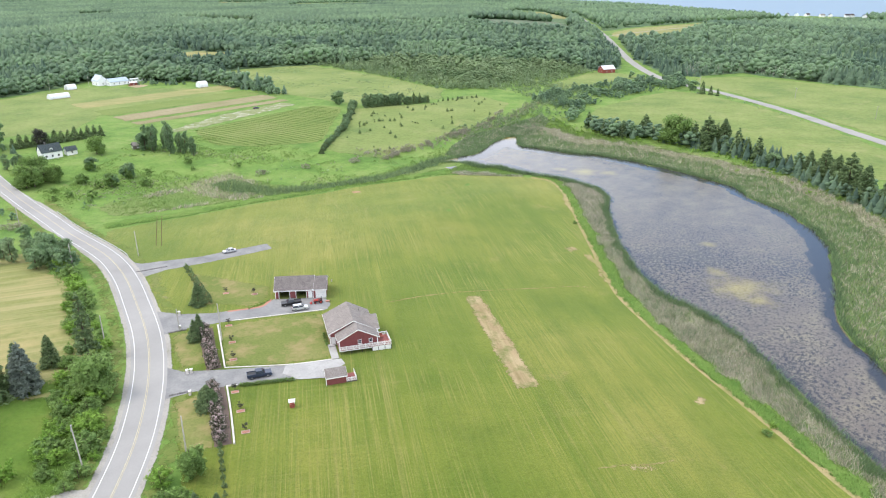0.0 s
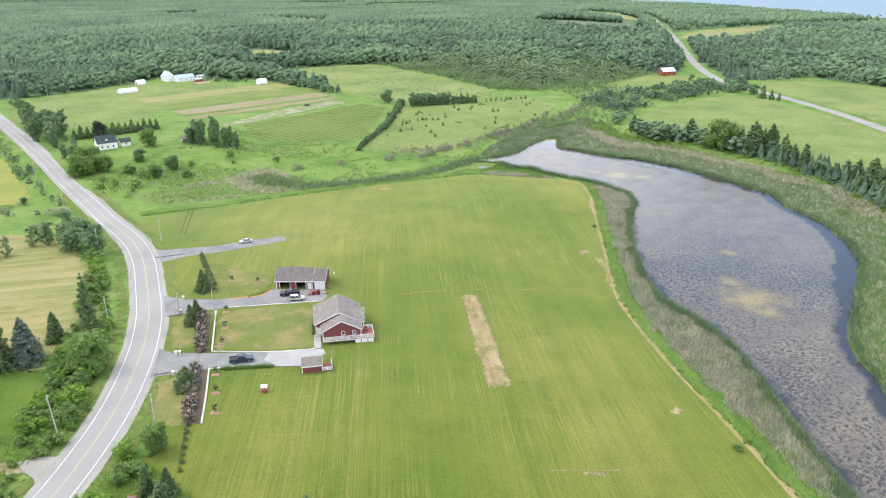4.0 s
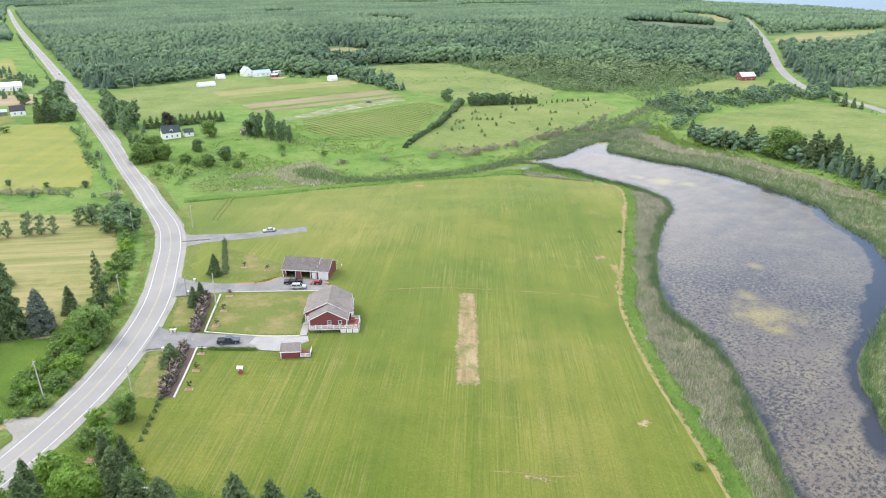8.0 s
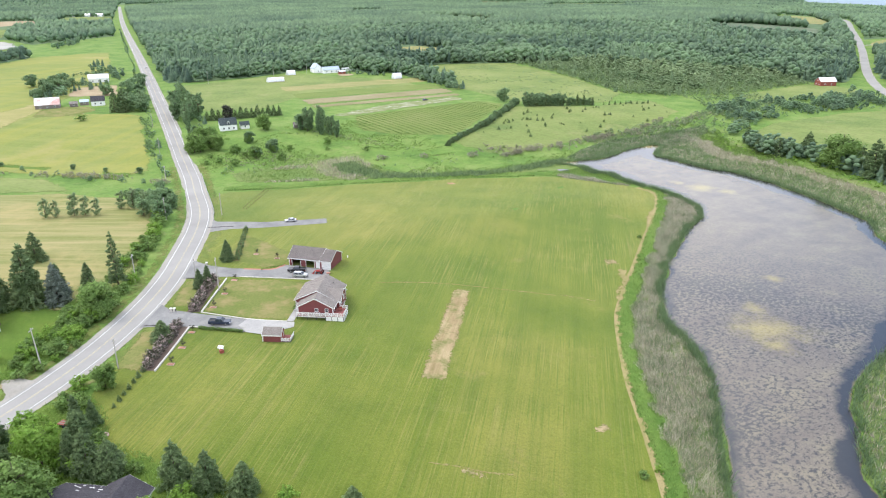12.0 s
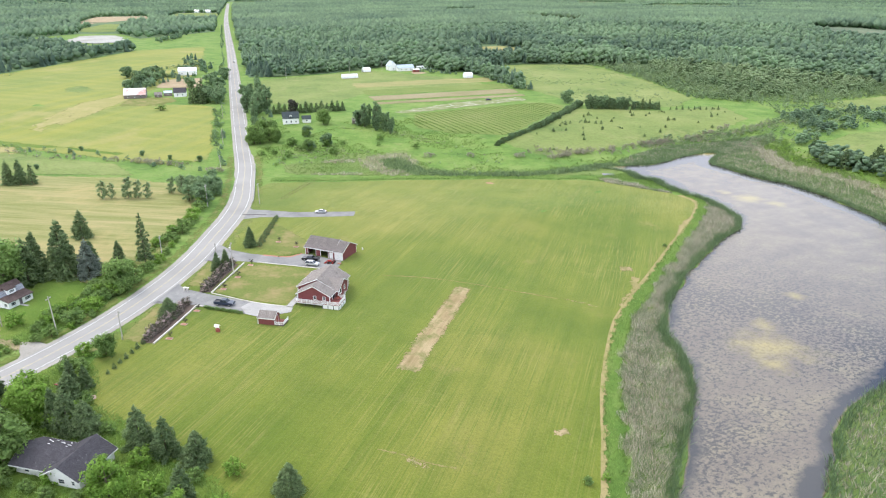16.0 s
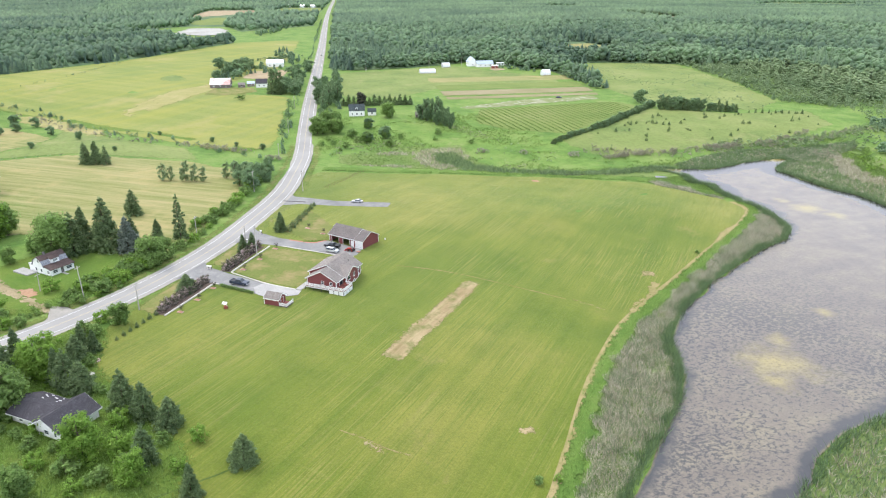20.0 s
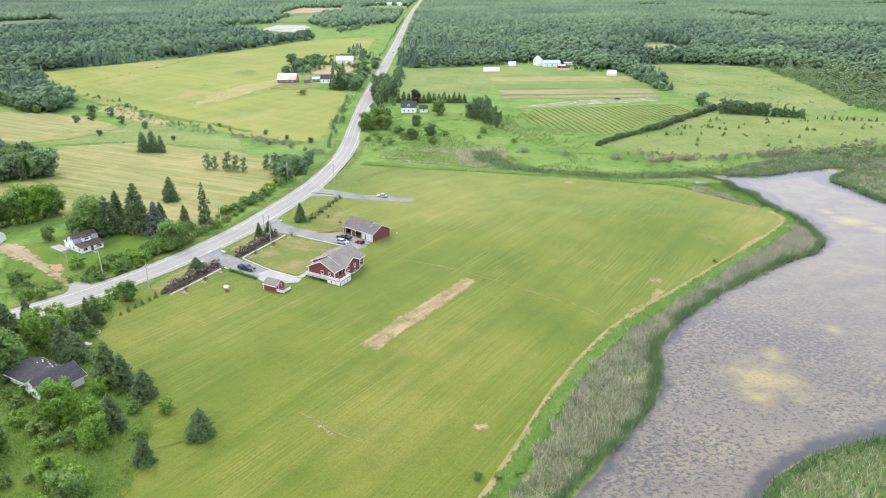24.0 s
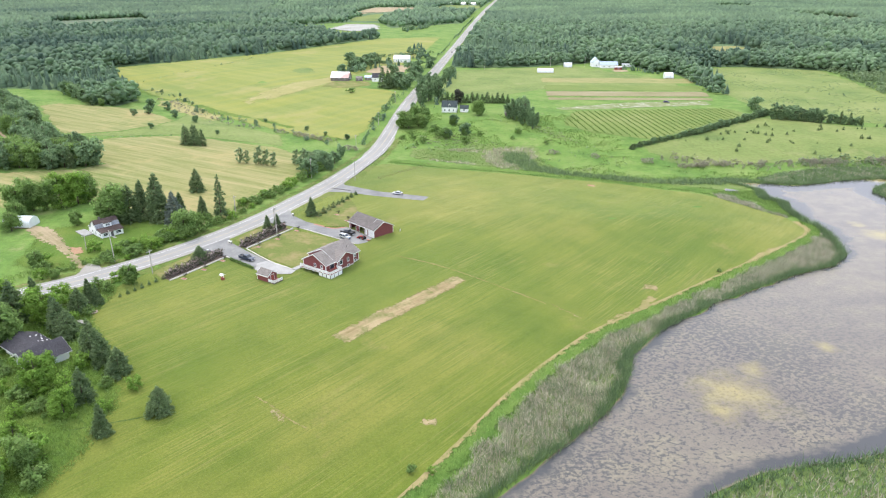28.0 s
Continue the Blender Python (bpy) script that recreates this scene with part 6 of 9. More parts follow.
# fields and openings among the far woods: name, outline, material, label
OPENINGS = (("far_tan_field", [(-1527, 2844), (-1430, 3115), (-1470, 3201), (-1716, 3201)], M_HAY, "tan field far off among woods"),
            ("far_green_strips", [(-1159, 2686), (-913, 2964), (-985, 3203), (-1242, 3036)], M_RIGHT, "pale green field strips far off"),
            ("gravel_pit", [(-992, 1575), (-663, 1340), (-697, 1438), (-843, 1540)], M_DIRT, "pale gravel pit with red soil among woods"),
            ("far_green_field", [(-1456, 1879), (-1370, 1921), (-1432, 2009), (-1548, 2001)], M_RIGHT, "small green field among far woods"),
            ("grey_bog", [(-247, 1424), (-171, 1300), (-42, 1262), (-32, 1290), (-58, 1398), (-184, 1460)], M_BOG, "grey-green bog beside the side road"),
            ("roadside_tan_field", [(-215, 1760), (-238, 2183), (-131, 2058), (-47, 1542), (-52, 1440), (-140, 1640)], M_HAY, "tan field beside the side road"),
            ("ploughed_field", [(-1509, 723), (-1659, 961), (-1773, 1021), (-1833, 910), (-1620, 771)], M_DIRT, "pinkish bare ploughed field"),
            ("teal_crop_field", [(-1277, 621), (-1232, 667), (-1504, 823), (-1542, 817), (-1389, 676)], M_VINE, "deep green crop field beyond the gravel flat"),
            ("farther_green_field", [(-1713, 1038), (-1621, 1135), (-1837, 1275), (-1881, 1169)], M_RIGHT, "green field round far white buildings"),
            ("west_bog", [(-1321, 104), (-1424, 258), (-1598, 255), (-1507, 78)], M_BOG, "greyish bog opening in the western woods"),
            ("horizon_field", [(-3164, 1259), (-3060, 1379), (-3318, 1414)], M_HAY, "pale field near the horizon"))
for name, poly, material, label in OPENINGS:
    sheet(name, poly, 0.5, 40, material, label, 6.0)
VILLAGE = [(430, 2000), (640, 1870), (670, 1990), (600, 2090), (470, 2080)]
GAPS = [CLEAR, VILLAGE] + [o[1] for o in OPENINGS] + [[(-1085, 500), (-1195, 580), (-1160, 642), (-1035, 600), (-975, 530)], [(-1040, 490), (-1110, 540), (-1060, 590), (-960, 560), (-930, 500)]]
OUTER = [(-350, 3850), (-500, 4900), (-5200, 4900), (-5200, -1500), (-2900, -700), (-2700, 900), (-2800, 1000), (-2800, 1950), (-2900, 2700), (-2600, 2760), (-2600, 3600), (-300, 3420)]
BEYOND = [(-600, 4600), (-1000, 8800), (-8800, 8800), (-8800, -3000), (-5000, -1500), (-5000, 4700)]
NORTH = [(-512, 446), (-495, 472), (-479, 524), (-476, 566), (-477, 607), (-420, 618), (-390, 606), (-384, 624), (-290, 580), (-272, 568), (-280, 585), (-394, 664), (-371, 714), (-308, 757), (-200, 800), (-40, 800), (4, 758),
         (30, 775), (33, 860), (12, 1109), (-18, 1398), (-80, 1900), (-190, 2100), (-420, 2700), (-2900, 2700), (-2300, 1640), (-1500, 1100), (-880, 688), (-706, 573)]
WEST = [(-560, 30), (-547, 58), (-533, 78), (-491, 94), (-440, 101), (-437, 119), (-469, 136), (-550, 133), (-662, 118), (-730, 306), (-870, 515), (-972, 560), (-1000, 480), (-1228, 400), (-2700, 900), (-2900, -700), (-500, -700), (-440, -80), (-520, 20)]
NEAR_WEST = [(-240, 26), (-400, 18), (-400, -90), (-250, -60)]
FAR_WEST = [(-1060, 620), (-1200, 655), (-1240, 600), (-1200, 470), (-1240, 408), (-2700, 905), (-2800, 1950), (-1560, 1090), (-1120, 800)]
EAST = [(72, 735), (98, 728), (150, 765), (200, 715), (249, 675), (420, 600), (1000, 640), (1100, 1500), (437, 1600), (212, 1396), (152, 1225), (128, 1118), (62, 1075), (40, 1060), (52, 860)]
COAST = [(22, 1230), (60, 1310), (285, 1650), (430, 1810), (520, 1870), (1200, 1500), (1800, 1900), (900, 1950), (420, 2040), (120, 2900), (-300, 3400), (-2600, 3600), (-2600, 2760), (-400, 2700), (-170, 2180), (-45, 1930)]
BELT = [(-14, 478), (-22, 520), (-34, 545), (-48, 560), (-30, 610), (0, 645), (40, 718), (70, 715), (90, 680), (78, 650), (38, 608), (0, 545), (-10, 500)]
for name, poly in (("north_wood_floor", NORTH), ("west_wood_floor", WEST), ("near_wood_floor", NEAR_WEST), ("far_wood_floor", FAR_WEST), ("east_wood_floor", EAST), ("coast_wood_floor", COAST), ("outer_wood_floor", OUTER)):
    sheet(name, poly, 0.05, {"outer_wood_floor": 200, "coast_wood_floor": 70, "far_wood_floor": 60}.get(name, 34), M_WOODS, "shaded forest floor thick with undergrowth", 4.0, category="forest floor", rise=5.0, low_at=GAPS)


def mixed(px, py, dark_at, seed, bare=0.0):
    """Broadleaf or conifer by patches of the wood."""
    v = vary(px, py, 0.008, seed) + 0.35 * vary(px, py, 0.05, seed + 2) + rng.uniform(-0.22, 0.22, len(px))
    kind = np.where(v > dark_at, "spruce", "broad")
    return np.where(rng.uniform(0, 1, len(px)) < bare, "bare", kind)


def grow(name, poly, step, low, high, dark_at, seed, label, near, holes=(), bare=0.0):
    """A wood: full trees within reach of the fields, simpler crowns further off."""
    px, py = scatter(poly, step, holes)
    far = np.hypot(px - 40, py - 60)
    for tag, m, grow_step in (("", far < near, 1.0),):
        if m.any():
            x, y = px[m], py[m]
            tall = rng.uniform(low, high, len(x)) * (1 + 0.35 * vary(x, y, 0.015, seed + 5)) * np.where(rng.uniform(0, 1, len(x)) < 0.08, 1.3, 1.0)
            tint = 0.52 + 0.75 * vary(x, y, 0.008, seed + 1) + 0.4 * vary(x, y, 0.03, seed + 3) + rng.uniform(-0.2, 0.26, len(x))
            kind = mixed(x, y, dark_at, seed, bare)
            kind = np.where((kind == "broad") & (far[m] > 560), "far_broad", kind)
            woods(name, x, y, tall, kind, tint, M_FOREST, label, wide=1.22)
    px, py = scatter(poly, step * 1.5, holes)
    far = np.hypot(px - 40, py - 60)
    m = (far >= near) & (far < 5200)
    if m.any():
        x, y = px[m], py[m]
        d = far[m]
        keep = rng.uniform(0, 1, len(x)) < np.clip(2100 / d, 0.35, 1)
        x, y, d = x[keep], y[keep], d[keep]
        tall = rng.uniform(low, high, len(x)) * 1.12
        kind = mixed(x, y, dark_at, seed)
        kind = np.where((kind == "broad") | (d > 1050), "far", kind)
        kind = np.where(d > 1300, "speck", kind)
        # this base tint also holds some brightening put in for haze
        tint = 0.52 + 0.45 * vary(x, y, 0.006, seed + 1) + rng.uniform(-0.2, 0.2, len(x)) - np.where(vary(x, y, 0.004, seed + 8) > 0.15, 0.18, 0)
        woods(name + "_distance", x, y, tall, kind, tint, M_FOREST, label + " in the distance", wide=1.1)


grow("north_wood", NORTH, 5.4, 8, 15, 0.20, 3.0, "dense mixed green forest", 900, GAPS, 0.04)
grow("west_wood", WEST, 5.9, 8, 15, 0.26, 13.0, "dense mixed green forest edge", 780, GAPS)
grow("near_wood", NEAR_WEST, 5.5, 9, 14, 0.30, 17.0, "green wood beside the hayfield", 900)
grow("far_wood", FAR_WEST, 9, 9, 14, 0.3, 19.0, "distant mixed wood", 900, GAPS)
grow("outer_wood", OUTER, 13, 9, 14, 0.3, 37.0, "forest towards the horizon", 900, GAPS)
sheet("horizon_forest", BEYOND, 9, 300, M_WOODS, "forest canopy on the horizon", 30.0, category="woods")
grow("east_wood", EAST, 6.3, 8, 15, 0.10, 23.0, "mixed wood with grey dead trunks beyond the side road", 860, (), 0.08)
px, py = scatter([(88, 728), (150, 768), (185, 730), (200, 790), (150, 800), (95, 780)], 4.2)
vs, fs = [], []
for k, (x, y) in enumerate(zip(px, py)):
    z, t, r0 = ground_at(x, y), rng.uniform(5, 11), rng.uniform(0.12, 0.22)
    for q in range(1 + 5):
        a, up = rng.uniform(0, 6.28), t * rng.uniform(0.4, 0.95)
        foot, tip = ((x, y, z - 0.3), (x + rng.uniform(-0.6, 0.6), y, z + t)) if q == 0 else ((x, y, z + up), (x + math.cos(a) * 1.6, y + math.sin(a) * 1.6, z + up + rng.uniform(0.2, 1.2)))
        w = r0 if q == 0 else 0.07
        vs.append([(foot[0] + w * math.cos(b), foot[1] + w * math.sin(b), foot[2]) for b in (0, 2.09, 4.19)] + [tip])
        fs.append(np.array([[0, 1, 3], [1, 2, 3], [2, 0, 3]]) + 4 * len(fs))
me = raw_mesh("dead_trunks", np.concatenate(vs), np.concatenate(fs))
me.materials.append(M_POLE)
tagged(new("dead_trunks", me), "grey leafless dead trees at the edge of the wood", "dead trees", kind="stuff")
grow("coast_wood", COAST, 9.5, 9, 14, 0.3, 29.0, "distant wood towards the coast", 900, GAPS)
px, py = scatter(SCRUB, 3.3)
gap = vary(px, py, 0.045, 6.0) + 0.5 * vary(px, py, 0.12, 7.0)
px, py, gap = px[gap < 0.62], py[gap < 0.62], gap[gap < 0.62]
pick = rng.uniform(0, 1, len(px))
rise = np.clip(to_segments(px, py, [(-388, 663), (-330, 755), (-234, 704), (-193, 672), (-128, 608), (-85, 614), (-45, 645), (4, 751)]) / 110, 0, 1)
tall = rng.uniform(1.6, 3.6, len(px)) * (1 - 0.4 * gap) * (1 + 1.1 * rise) + np.where(pick < 0.06 + 0.22 * rise, 2.5 + 3.0 * rise, 0.0)
woods("alder_scrub", px, py, tall, np.where(pick < 0.02 + 0.05 * rise, "spruce", np.where(pick < 0.06 + 0.3 * rise, "broad", "bush")), 0.42 + 0.45 * vary(px, py, 0.03, 2.0) + rng.uniform(-0.2, 0.2, len(px)), M_SCRUB,
      "low grey-green alder scrub below the forest", "scrub", wide=1.45)
px, py = scatter(BELT, 4.6)
thick = vary(px, py, 0.045, 91.0) + 0.5 * vary(px, py, 0.12, 93.0)
px, py, thick = px[thick > -0.42], py[thick > -0.42], thick[thick > -0.42]
tall = np.clip(4.0 + 8.0 * thick, 1.8, 10.0) * rng.uniform(0.7, 1.3, len(px))
kind = np.where(tall < 3.0, "bush", mixed(px, py, 0.30, 7.0))
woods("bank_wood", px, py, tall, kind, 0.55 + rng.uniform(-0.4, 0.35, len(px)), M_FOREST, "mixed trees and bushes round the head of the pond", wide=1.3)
bx0, by0 = scatter([(-6, 478), (8, 446), (30, 442), (55, 425), (74, 408), (92, 378), (106, 350), (114, 320), (124, 290), (134, 255), (142, 258), (134, 295), (126, 325), (119, 352), (104, 384), (84, 416), (60, 438), (34, 456), (12, 462)], 3.6)
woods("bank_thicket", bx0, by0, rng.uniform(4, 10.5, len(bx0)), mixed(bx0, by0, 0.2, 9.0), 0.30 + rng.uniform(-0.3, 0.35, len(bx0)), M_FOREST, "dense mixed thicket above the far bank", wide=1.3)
px, py = scatter([(-83, 626), (-57, 618), (-45, 674), (-13, 650), (-2, 561), (-13, 502), (-40, 470), (-66, 470), (-86, 440), (-94, 444), (-72, 490), (-56, 515), (-42, 560), (-66, 596)], 4.0)
open_land = vary(px, py, 0.05, 14.0) + rng.uniform(-0.4, 0.4, len(px))
px, py = px[open_land > -0.1], py[open_land > -0.1]
woods("valley_bushes", px, py, rng.uniform(1.5, 4.5, len(px)), np.full(len(px), "bush"), 0.45 + rng.uniform(-0.4, 0.4, len(px)), M_SCRUB, "grey-green bushes filling the valley above the pond", "bushes", wide=1.5)
# rows of trees and bushes along roads and field edges
rows_x, rows_y, rows_t = [], [], []
for line, off, n, lo, hi in (([(-240, 236), (-269, 254), (-299, 275), (-345, 307), (-406, 346), (-520, 421), (-700, 540), (-1300, 934)], (-2.0, 1.5), 190, 1.0, 4.2), ([(-262, 285), (-330, 330), (-420, 392), (-500, 440)], (0, 4), 40, 2, 6),
                             ([(-548, 139), (-480, 165), (-400, 172), (-330, 200), (-284, 212), (-240, 222)], (-5, 5), 110, 1, 4), ([(-556, 140), (-596, 186), (-639, 238), (-728, 314)], (-3, 3), 70, 0.8, 2.2), ([(-322, 82), (-308, 111), (-303, 138)], (-1, 1), 40, 0.5, 1.3),
                             ([(-240, 262), (-215, 268), (-190, 298), (-150, 322)], (-9, 9), 40, 0.6, 1.8), ([(-560, 360), (-520, 330), (-590, 440), (-700, 500)], (-12, 12), 70, 4, 9),
                             ([(-960, 600), (-1060, 690), (-1140, 745)], (-10, 10), 60, 5, 9), ([(-330, 600), (-290, 575), (-262, 560)], (-5, 5), 34, 5, 9), ([(-420, 600), (-380, 598)], (-8, 8), 24, 3, 7),
                             ([(90, 690), (130, 560), (165, 470), (195, 380)], (-9, -6), 24, 0.8, 2)):
    p = smooth(line, 5)
    k = rng.integers(0, len(p), n)
    rows_x.append(p[k, 0] + rng.uniform(*off, n)), rows_y.append(p[k, 1] + rng.uniform(*off, n)), rows_t.append(rng.uniform(lo, hi, n))
px, py, tall = np.concatenate(rows_x), np.concatenate(rows_y), np.concatenate(rows_t)
far = (to_segments(px, py, ROAD) > 9) & (to_segments(px, py, ROAD_EAST) > 7)
px, py, tall = px[far], py[far], tall[far]
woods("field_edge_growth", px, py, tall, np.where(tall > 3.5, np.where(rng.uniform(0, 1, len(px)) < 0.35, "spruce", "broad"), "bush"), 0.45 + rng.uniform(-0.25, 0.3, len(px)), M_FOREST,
      "bushes and small trees along roads and field edges", "bushes", wide=1.25)


p = smooth([(-475, 156), (-400, 166), (-345, 182), (-300, 206), (-262, 228)], 2)
k = rng.integers(0, len(p), 150)
px, py = p[k, 0] + rng.normal(0, 3.5, 150), p[k, 1] + rng.normal(0, 3.5, 150)
woods("creek_dead_brush", px, py, rng.uniform(0.8, 2.4, 150), np.full(150, "bush"), rng.uniform(0, 0.8, 150), M_BRUSH, "grey-brown brush along the creek between the fields", "bushes", wide=1.6)
px, py = scatter([(-260, 690), (-128, 608), (-95, 560), (-150, 562), (-240, 640)], 8.0)
m = rng.uniform(0, 1, len(px)) < 0.4
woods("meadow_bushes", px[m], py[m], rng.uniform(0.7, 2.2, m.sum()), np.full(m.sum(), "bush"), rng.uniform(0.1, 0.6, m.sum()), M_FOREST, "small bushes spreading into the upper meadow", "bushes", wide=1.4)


for name, line, spread, count, lo, hi, material, label in (
        ("marsh_brush", [(-133, 372), (-118, 388), (-101, 405), (-90, 426), (-84, 440), (-82, 452), (-72, 469), (-62, 488), (-53, 509), (-47, 534), (-42, 549)], 3.2, 420, 0.9, 2.5, M_BRUSH, "grey-brown brush along the edge of the marsh"),
        ("marsh_bushes", [(-90, 432), (-80, 455), (-70, 473), (-60, 492), (-51, 512), (-46, 536), (-40, 552)], 4.5, 230, 1.0, 3.2, M_SCRUB, "grey-green bushes behind the marsh"),
        ("far_bank_bushes", [(-24, 484), (-16, 470), (-8, 456), (4, 450), (16, 444), (36, 436), (56, 420), (76, 398), (96, 364), (108, 330)], 4.5, 330, 0.9, 2.8, M_LEAF_BRIGHT, "bright green bushes below the thicket"),
        ("road_bank_bushes", [(-372, 319), (-355, 308), (-329, 292), (-303, 273), (-283, 259)], 1.6, 70, 1.2, 3.6, M_FIELD_LEAF, "green bushes along the road bank"),
        ("farm_hedge", [(-633, 403), (-640, 440), (-648, 496)], 2.5, 60, 2.0, 4.5, M_FIELD_LEAF, "dense hedge behind the farm"),
        ("farm_hedge_near", [(-587, 379), (-577, 391), (-568, 400)], 2.0, 34, 2.5, 5.0, M_FIELD_LEAF, "dense hedge beside the pale barn")):
    p = smooth(line, 2)
    k = rng.integers(0, len(p), count)
    px, py = p[k, 0] + rng.normal(0, spread, count), p[k, 1] + rng.normal(0, spread, count)
    dry_land = ~within(px, py, POND) & (to_segments(px, py, ROAD) > 7)
    px, py = px[dry_land], py[dry_land]
    woods(name, px, py, rng.uniform(lo, hi, len(px)), np.full(len(px), "bush"), rng.uniform(0, 0.9, len(px)), material, label, "bushes", wide=1.5)


# ---- reeds, cattails, long grass ----
def blades(name, px, py, low, high, count, width, spread, material, label, category):
    """Tufts of narrow upright blades."""
    n = len(px) * count
    x = np.repeat(px, count) + rng.normal(0, spread, n)
    y = np.repeat(py, count) + rng.normal(0, spread, n)
    z = height(x, y) - 0.05
    a, lean = rng.uniform(0, 6.28, n), rng.uniform(0.05, 1.1, n)
    h = rng.uniform(low, high, n)
    w = width * rng.uniform(0.6, 1.3, n)
    dx, dy = np.cos(a) * w, np.sin(a) * w
    tip = rng.uniform(0, 6.28, n)
    v = np.stack([np.stack([x - dx, y - dy, z], 1), np.stack([x + dx, y + dy, z], 1),
                  np.stack([x + np.cos(tip) * h * lean, y + np.sin(tip) * h * lean, z + h], 1)], 1).reshape(-1, 3)
    tint = np.repeat(np.repeat(rng.uniform(0, 0.65, len(px)) + 0.4 * vary(px, py, 0.25, 71.0), count) + rng.uniform(-0.15, 0.15, n), 3)
    me = raw_mesh(name, v, np.arange(n * 3).reshape(-1, 3), tint)
    me.materials.append(material)
    return tagged(new(name, me), label, category, kind="stuff")


edge_pts = [tuple(p) for p in EDGE[::4]]
bx, by = scatter([(-85, 330), (-60, 395), (-20, 380), (30, 320), (60, 200), (100, 100), (60, 90), (0, 200), (-30, 330)], 0.62)
m = ~within(bx, by, POND) & ~within(bx, by, LAWN) & (to_segments(bx, by, edge_pts) > 4.8 + 3.0 * vary(bx, by, 0.18, 73.0))
bx, by = bx[m], by[m]
d = to_segments(bx, by, POND, True)
m = d < 24
bx, by, d = bx[m], by[m], d[m]
green = d < 1.9 + 2.2 * vary(bx, by, 0.16, 4.0) + np.where(by > 340, 1.5, 0) + np.where((by < 212) & (by > 200), 1.5, 0)
blades("cattails", bx[green], by[green], 1.2, 2.6, 9, 0.065, 0.45, M_CATTAIL, "tall green cattails at the water's edge", "cattails")
head = ~green & (by > 350 + 6 * vary(bx, by, 0.1, 18.0))
blades("head_grass", bx[head], by[head], 0.4, 1.1, 6, 0.06, 0.35, M_TUFT, "fresh green marsh grass at the head of the pond", "grass")
dry = ~green & ~head & (rng.uniform(0, 1, len(bx)) < 0.92 + 0.4 * vary(bx, by, 0.12, 8.0))
blades("reed_bed", bx[dry], by[dry], 0.7, 1.6, 9, 0.05, 0.4, M_REED, "pale grey-brown dry reeds along the shore", "reeds")
mix_in = ~green & ~head & (rng.uniform(0, 1, len(bx)) < 0.36 + 0.5 * vary(bx, by, 0.15, 11.0))
blades("reed_undergrowth", bx[mix_in], by[mix_in], 0.6, 1.9, 8, 0.05, 0.4, M_CATTAIL, "fresh green shoots among the reeds", "reeds")
hx, hy = scatter([(-104, 362), (-104, 450), (-30, 462), (60, 400), (60, 330), (-5, 322)], 0.75)
d = to_segments(hx, hy, POND, True)
m = ~within(hx, hy, POND) & ~within(hx, hy, LAWN) & (d < 2.2 + 2.0 * vary(hx, hy, 0.12, 81.0))
blades("head_cattails", hx[m], hy[m], 1.3, 2.4, 7, 0.10, 0.4, M_CATTAIL, "green cattails round the head of the pond", "cattails")
ex, ey = scatter([(-50, 425), (0, 395), (66, 340), (84, 262), (68, 190), (75, 160), (110, 110), (150, 95), (150, 200), (128, 300), (95, 372), (30, 432), (-10, 462), (-25, 500), (-60, 470)], 0.95)
m = ~within(ex, ey, POND)
ex, ey = ex[m], ey[m]
d = to_segments(ex, ey, POND, True)
fringe = d < 2.2 + 2.2 * vary(ex, ey, 0.09, 6.0)
blades("far_cattails", ex[fringe], ey[fringe], 1.4, 2.4, 6, 0.13, 0.4, M_CATTAIL, "green cattails along the far bank", "cattails")
draw = rng.uniform(0, 1, len(ex))
reach = d + 6 * vary(ex, ey, 0.06, 16.0)
young = ~fringe & (reach < 24) & (draw < 0.66 + 0.35 * vary(ex, ey, 0.1, 19.0))
blades("far_young_reeds", ex[young], ey[young], 0.9, 1.9, 5, 0.11, 0.4, M_CATTAIL, "grey-green young reeds on the far bank", "reeds")
dry = ~fringe & ~young & (reach < 33 + 6 * vary(ex, ey, 0.2, 5.0))
blades("far_reed_bed", ex[dry], ey[dry], 0.9, 1.8, 5, 0.11, 0.4, M_REED, "pale dry reeds on the far bank", "reeds")
soft = ~fringe & ~young & ~dry & (d < 60 + 30 * vary(ex, ey, 0.04, 83.0)) & (vary(ex, ey, 0.1, 85.0) > -0.45)
blades("far_marsh_grass", ex[soft], ey[soft], 0.5, 1.2, 5, 0.13, 0.45, M_TUFT, "lush marsh grass on the far bank", "grass")
wx, wy = scatter([(-84, 388), (-84, 405), (-82, 423), (-78, 445), (-68, 461), (-59, 473), (-51, 485), (-42, 499), (-36, 508), (-30, 495), (-32, 470), (-36, 460), (-40, 452), (-50, 450), (-60, 438), (-66, 402), (-74, 388)], 0.95)
dry_land = ~within(wx, wy, POND)
wx, wy = wx[dry_land], wy[dry_land]
old = rng.uniform(0, 1, len(wx)) < 0.30 + 0.5 * vary(wx, wy, 0.09, 29.0)
blades("head_young_reeds", wx[~old], wy[~old], 0.9, 2.0, 6, 0.12, 0.4, M_CATTAIL, "grey-green young reeds above the head of the pond", "reeds")
blades("head_dry_reeds", wx[old], wy[old], 0.8, 1.7, 5, 0.11, 0.4, M_REED, "pale dead reeds above the head of the pond", "reeds")
cx, cy = scatter([(-220, 262), (-200, 296), (-186, 322), (-160, 312), (-138, 312), (-112, 338), (-94, 378), (-72, 430), (-62, 480), (-40, 470), (-50, 436), (-80, 388), (-70, 362), (-104, 330), (-150, 292), (-200, 252)], 1.3)
m = ~within(cx, cy, POND) & ~within(cx, cy, LAWN)
cx, cy = cx[m], cy[m]
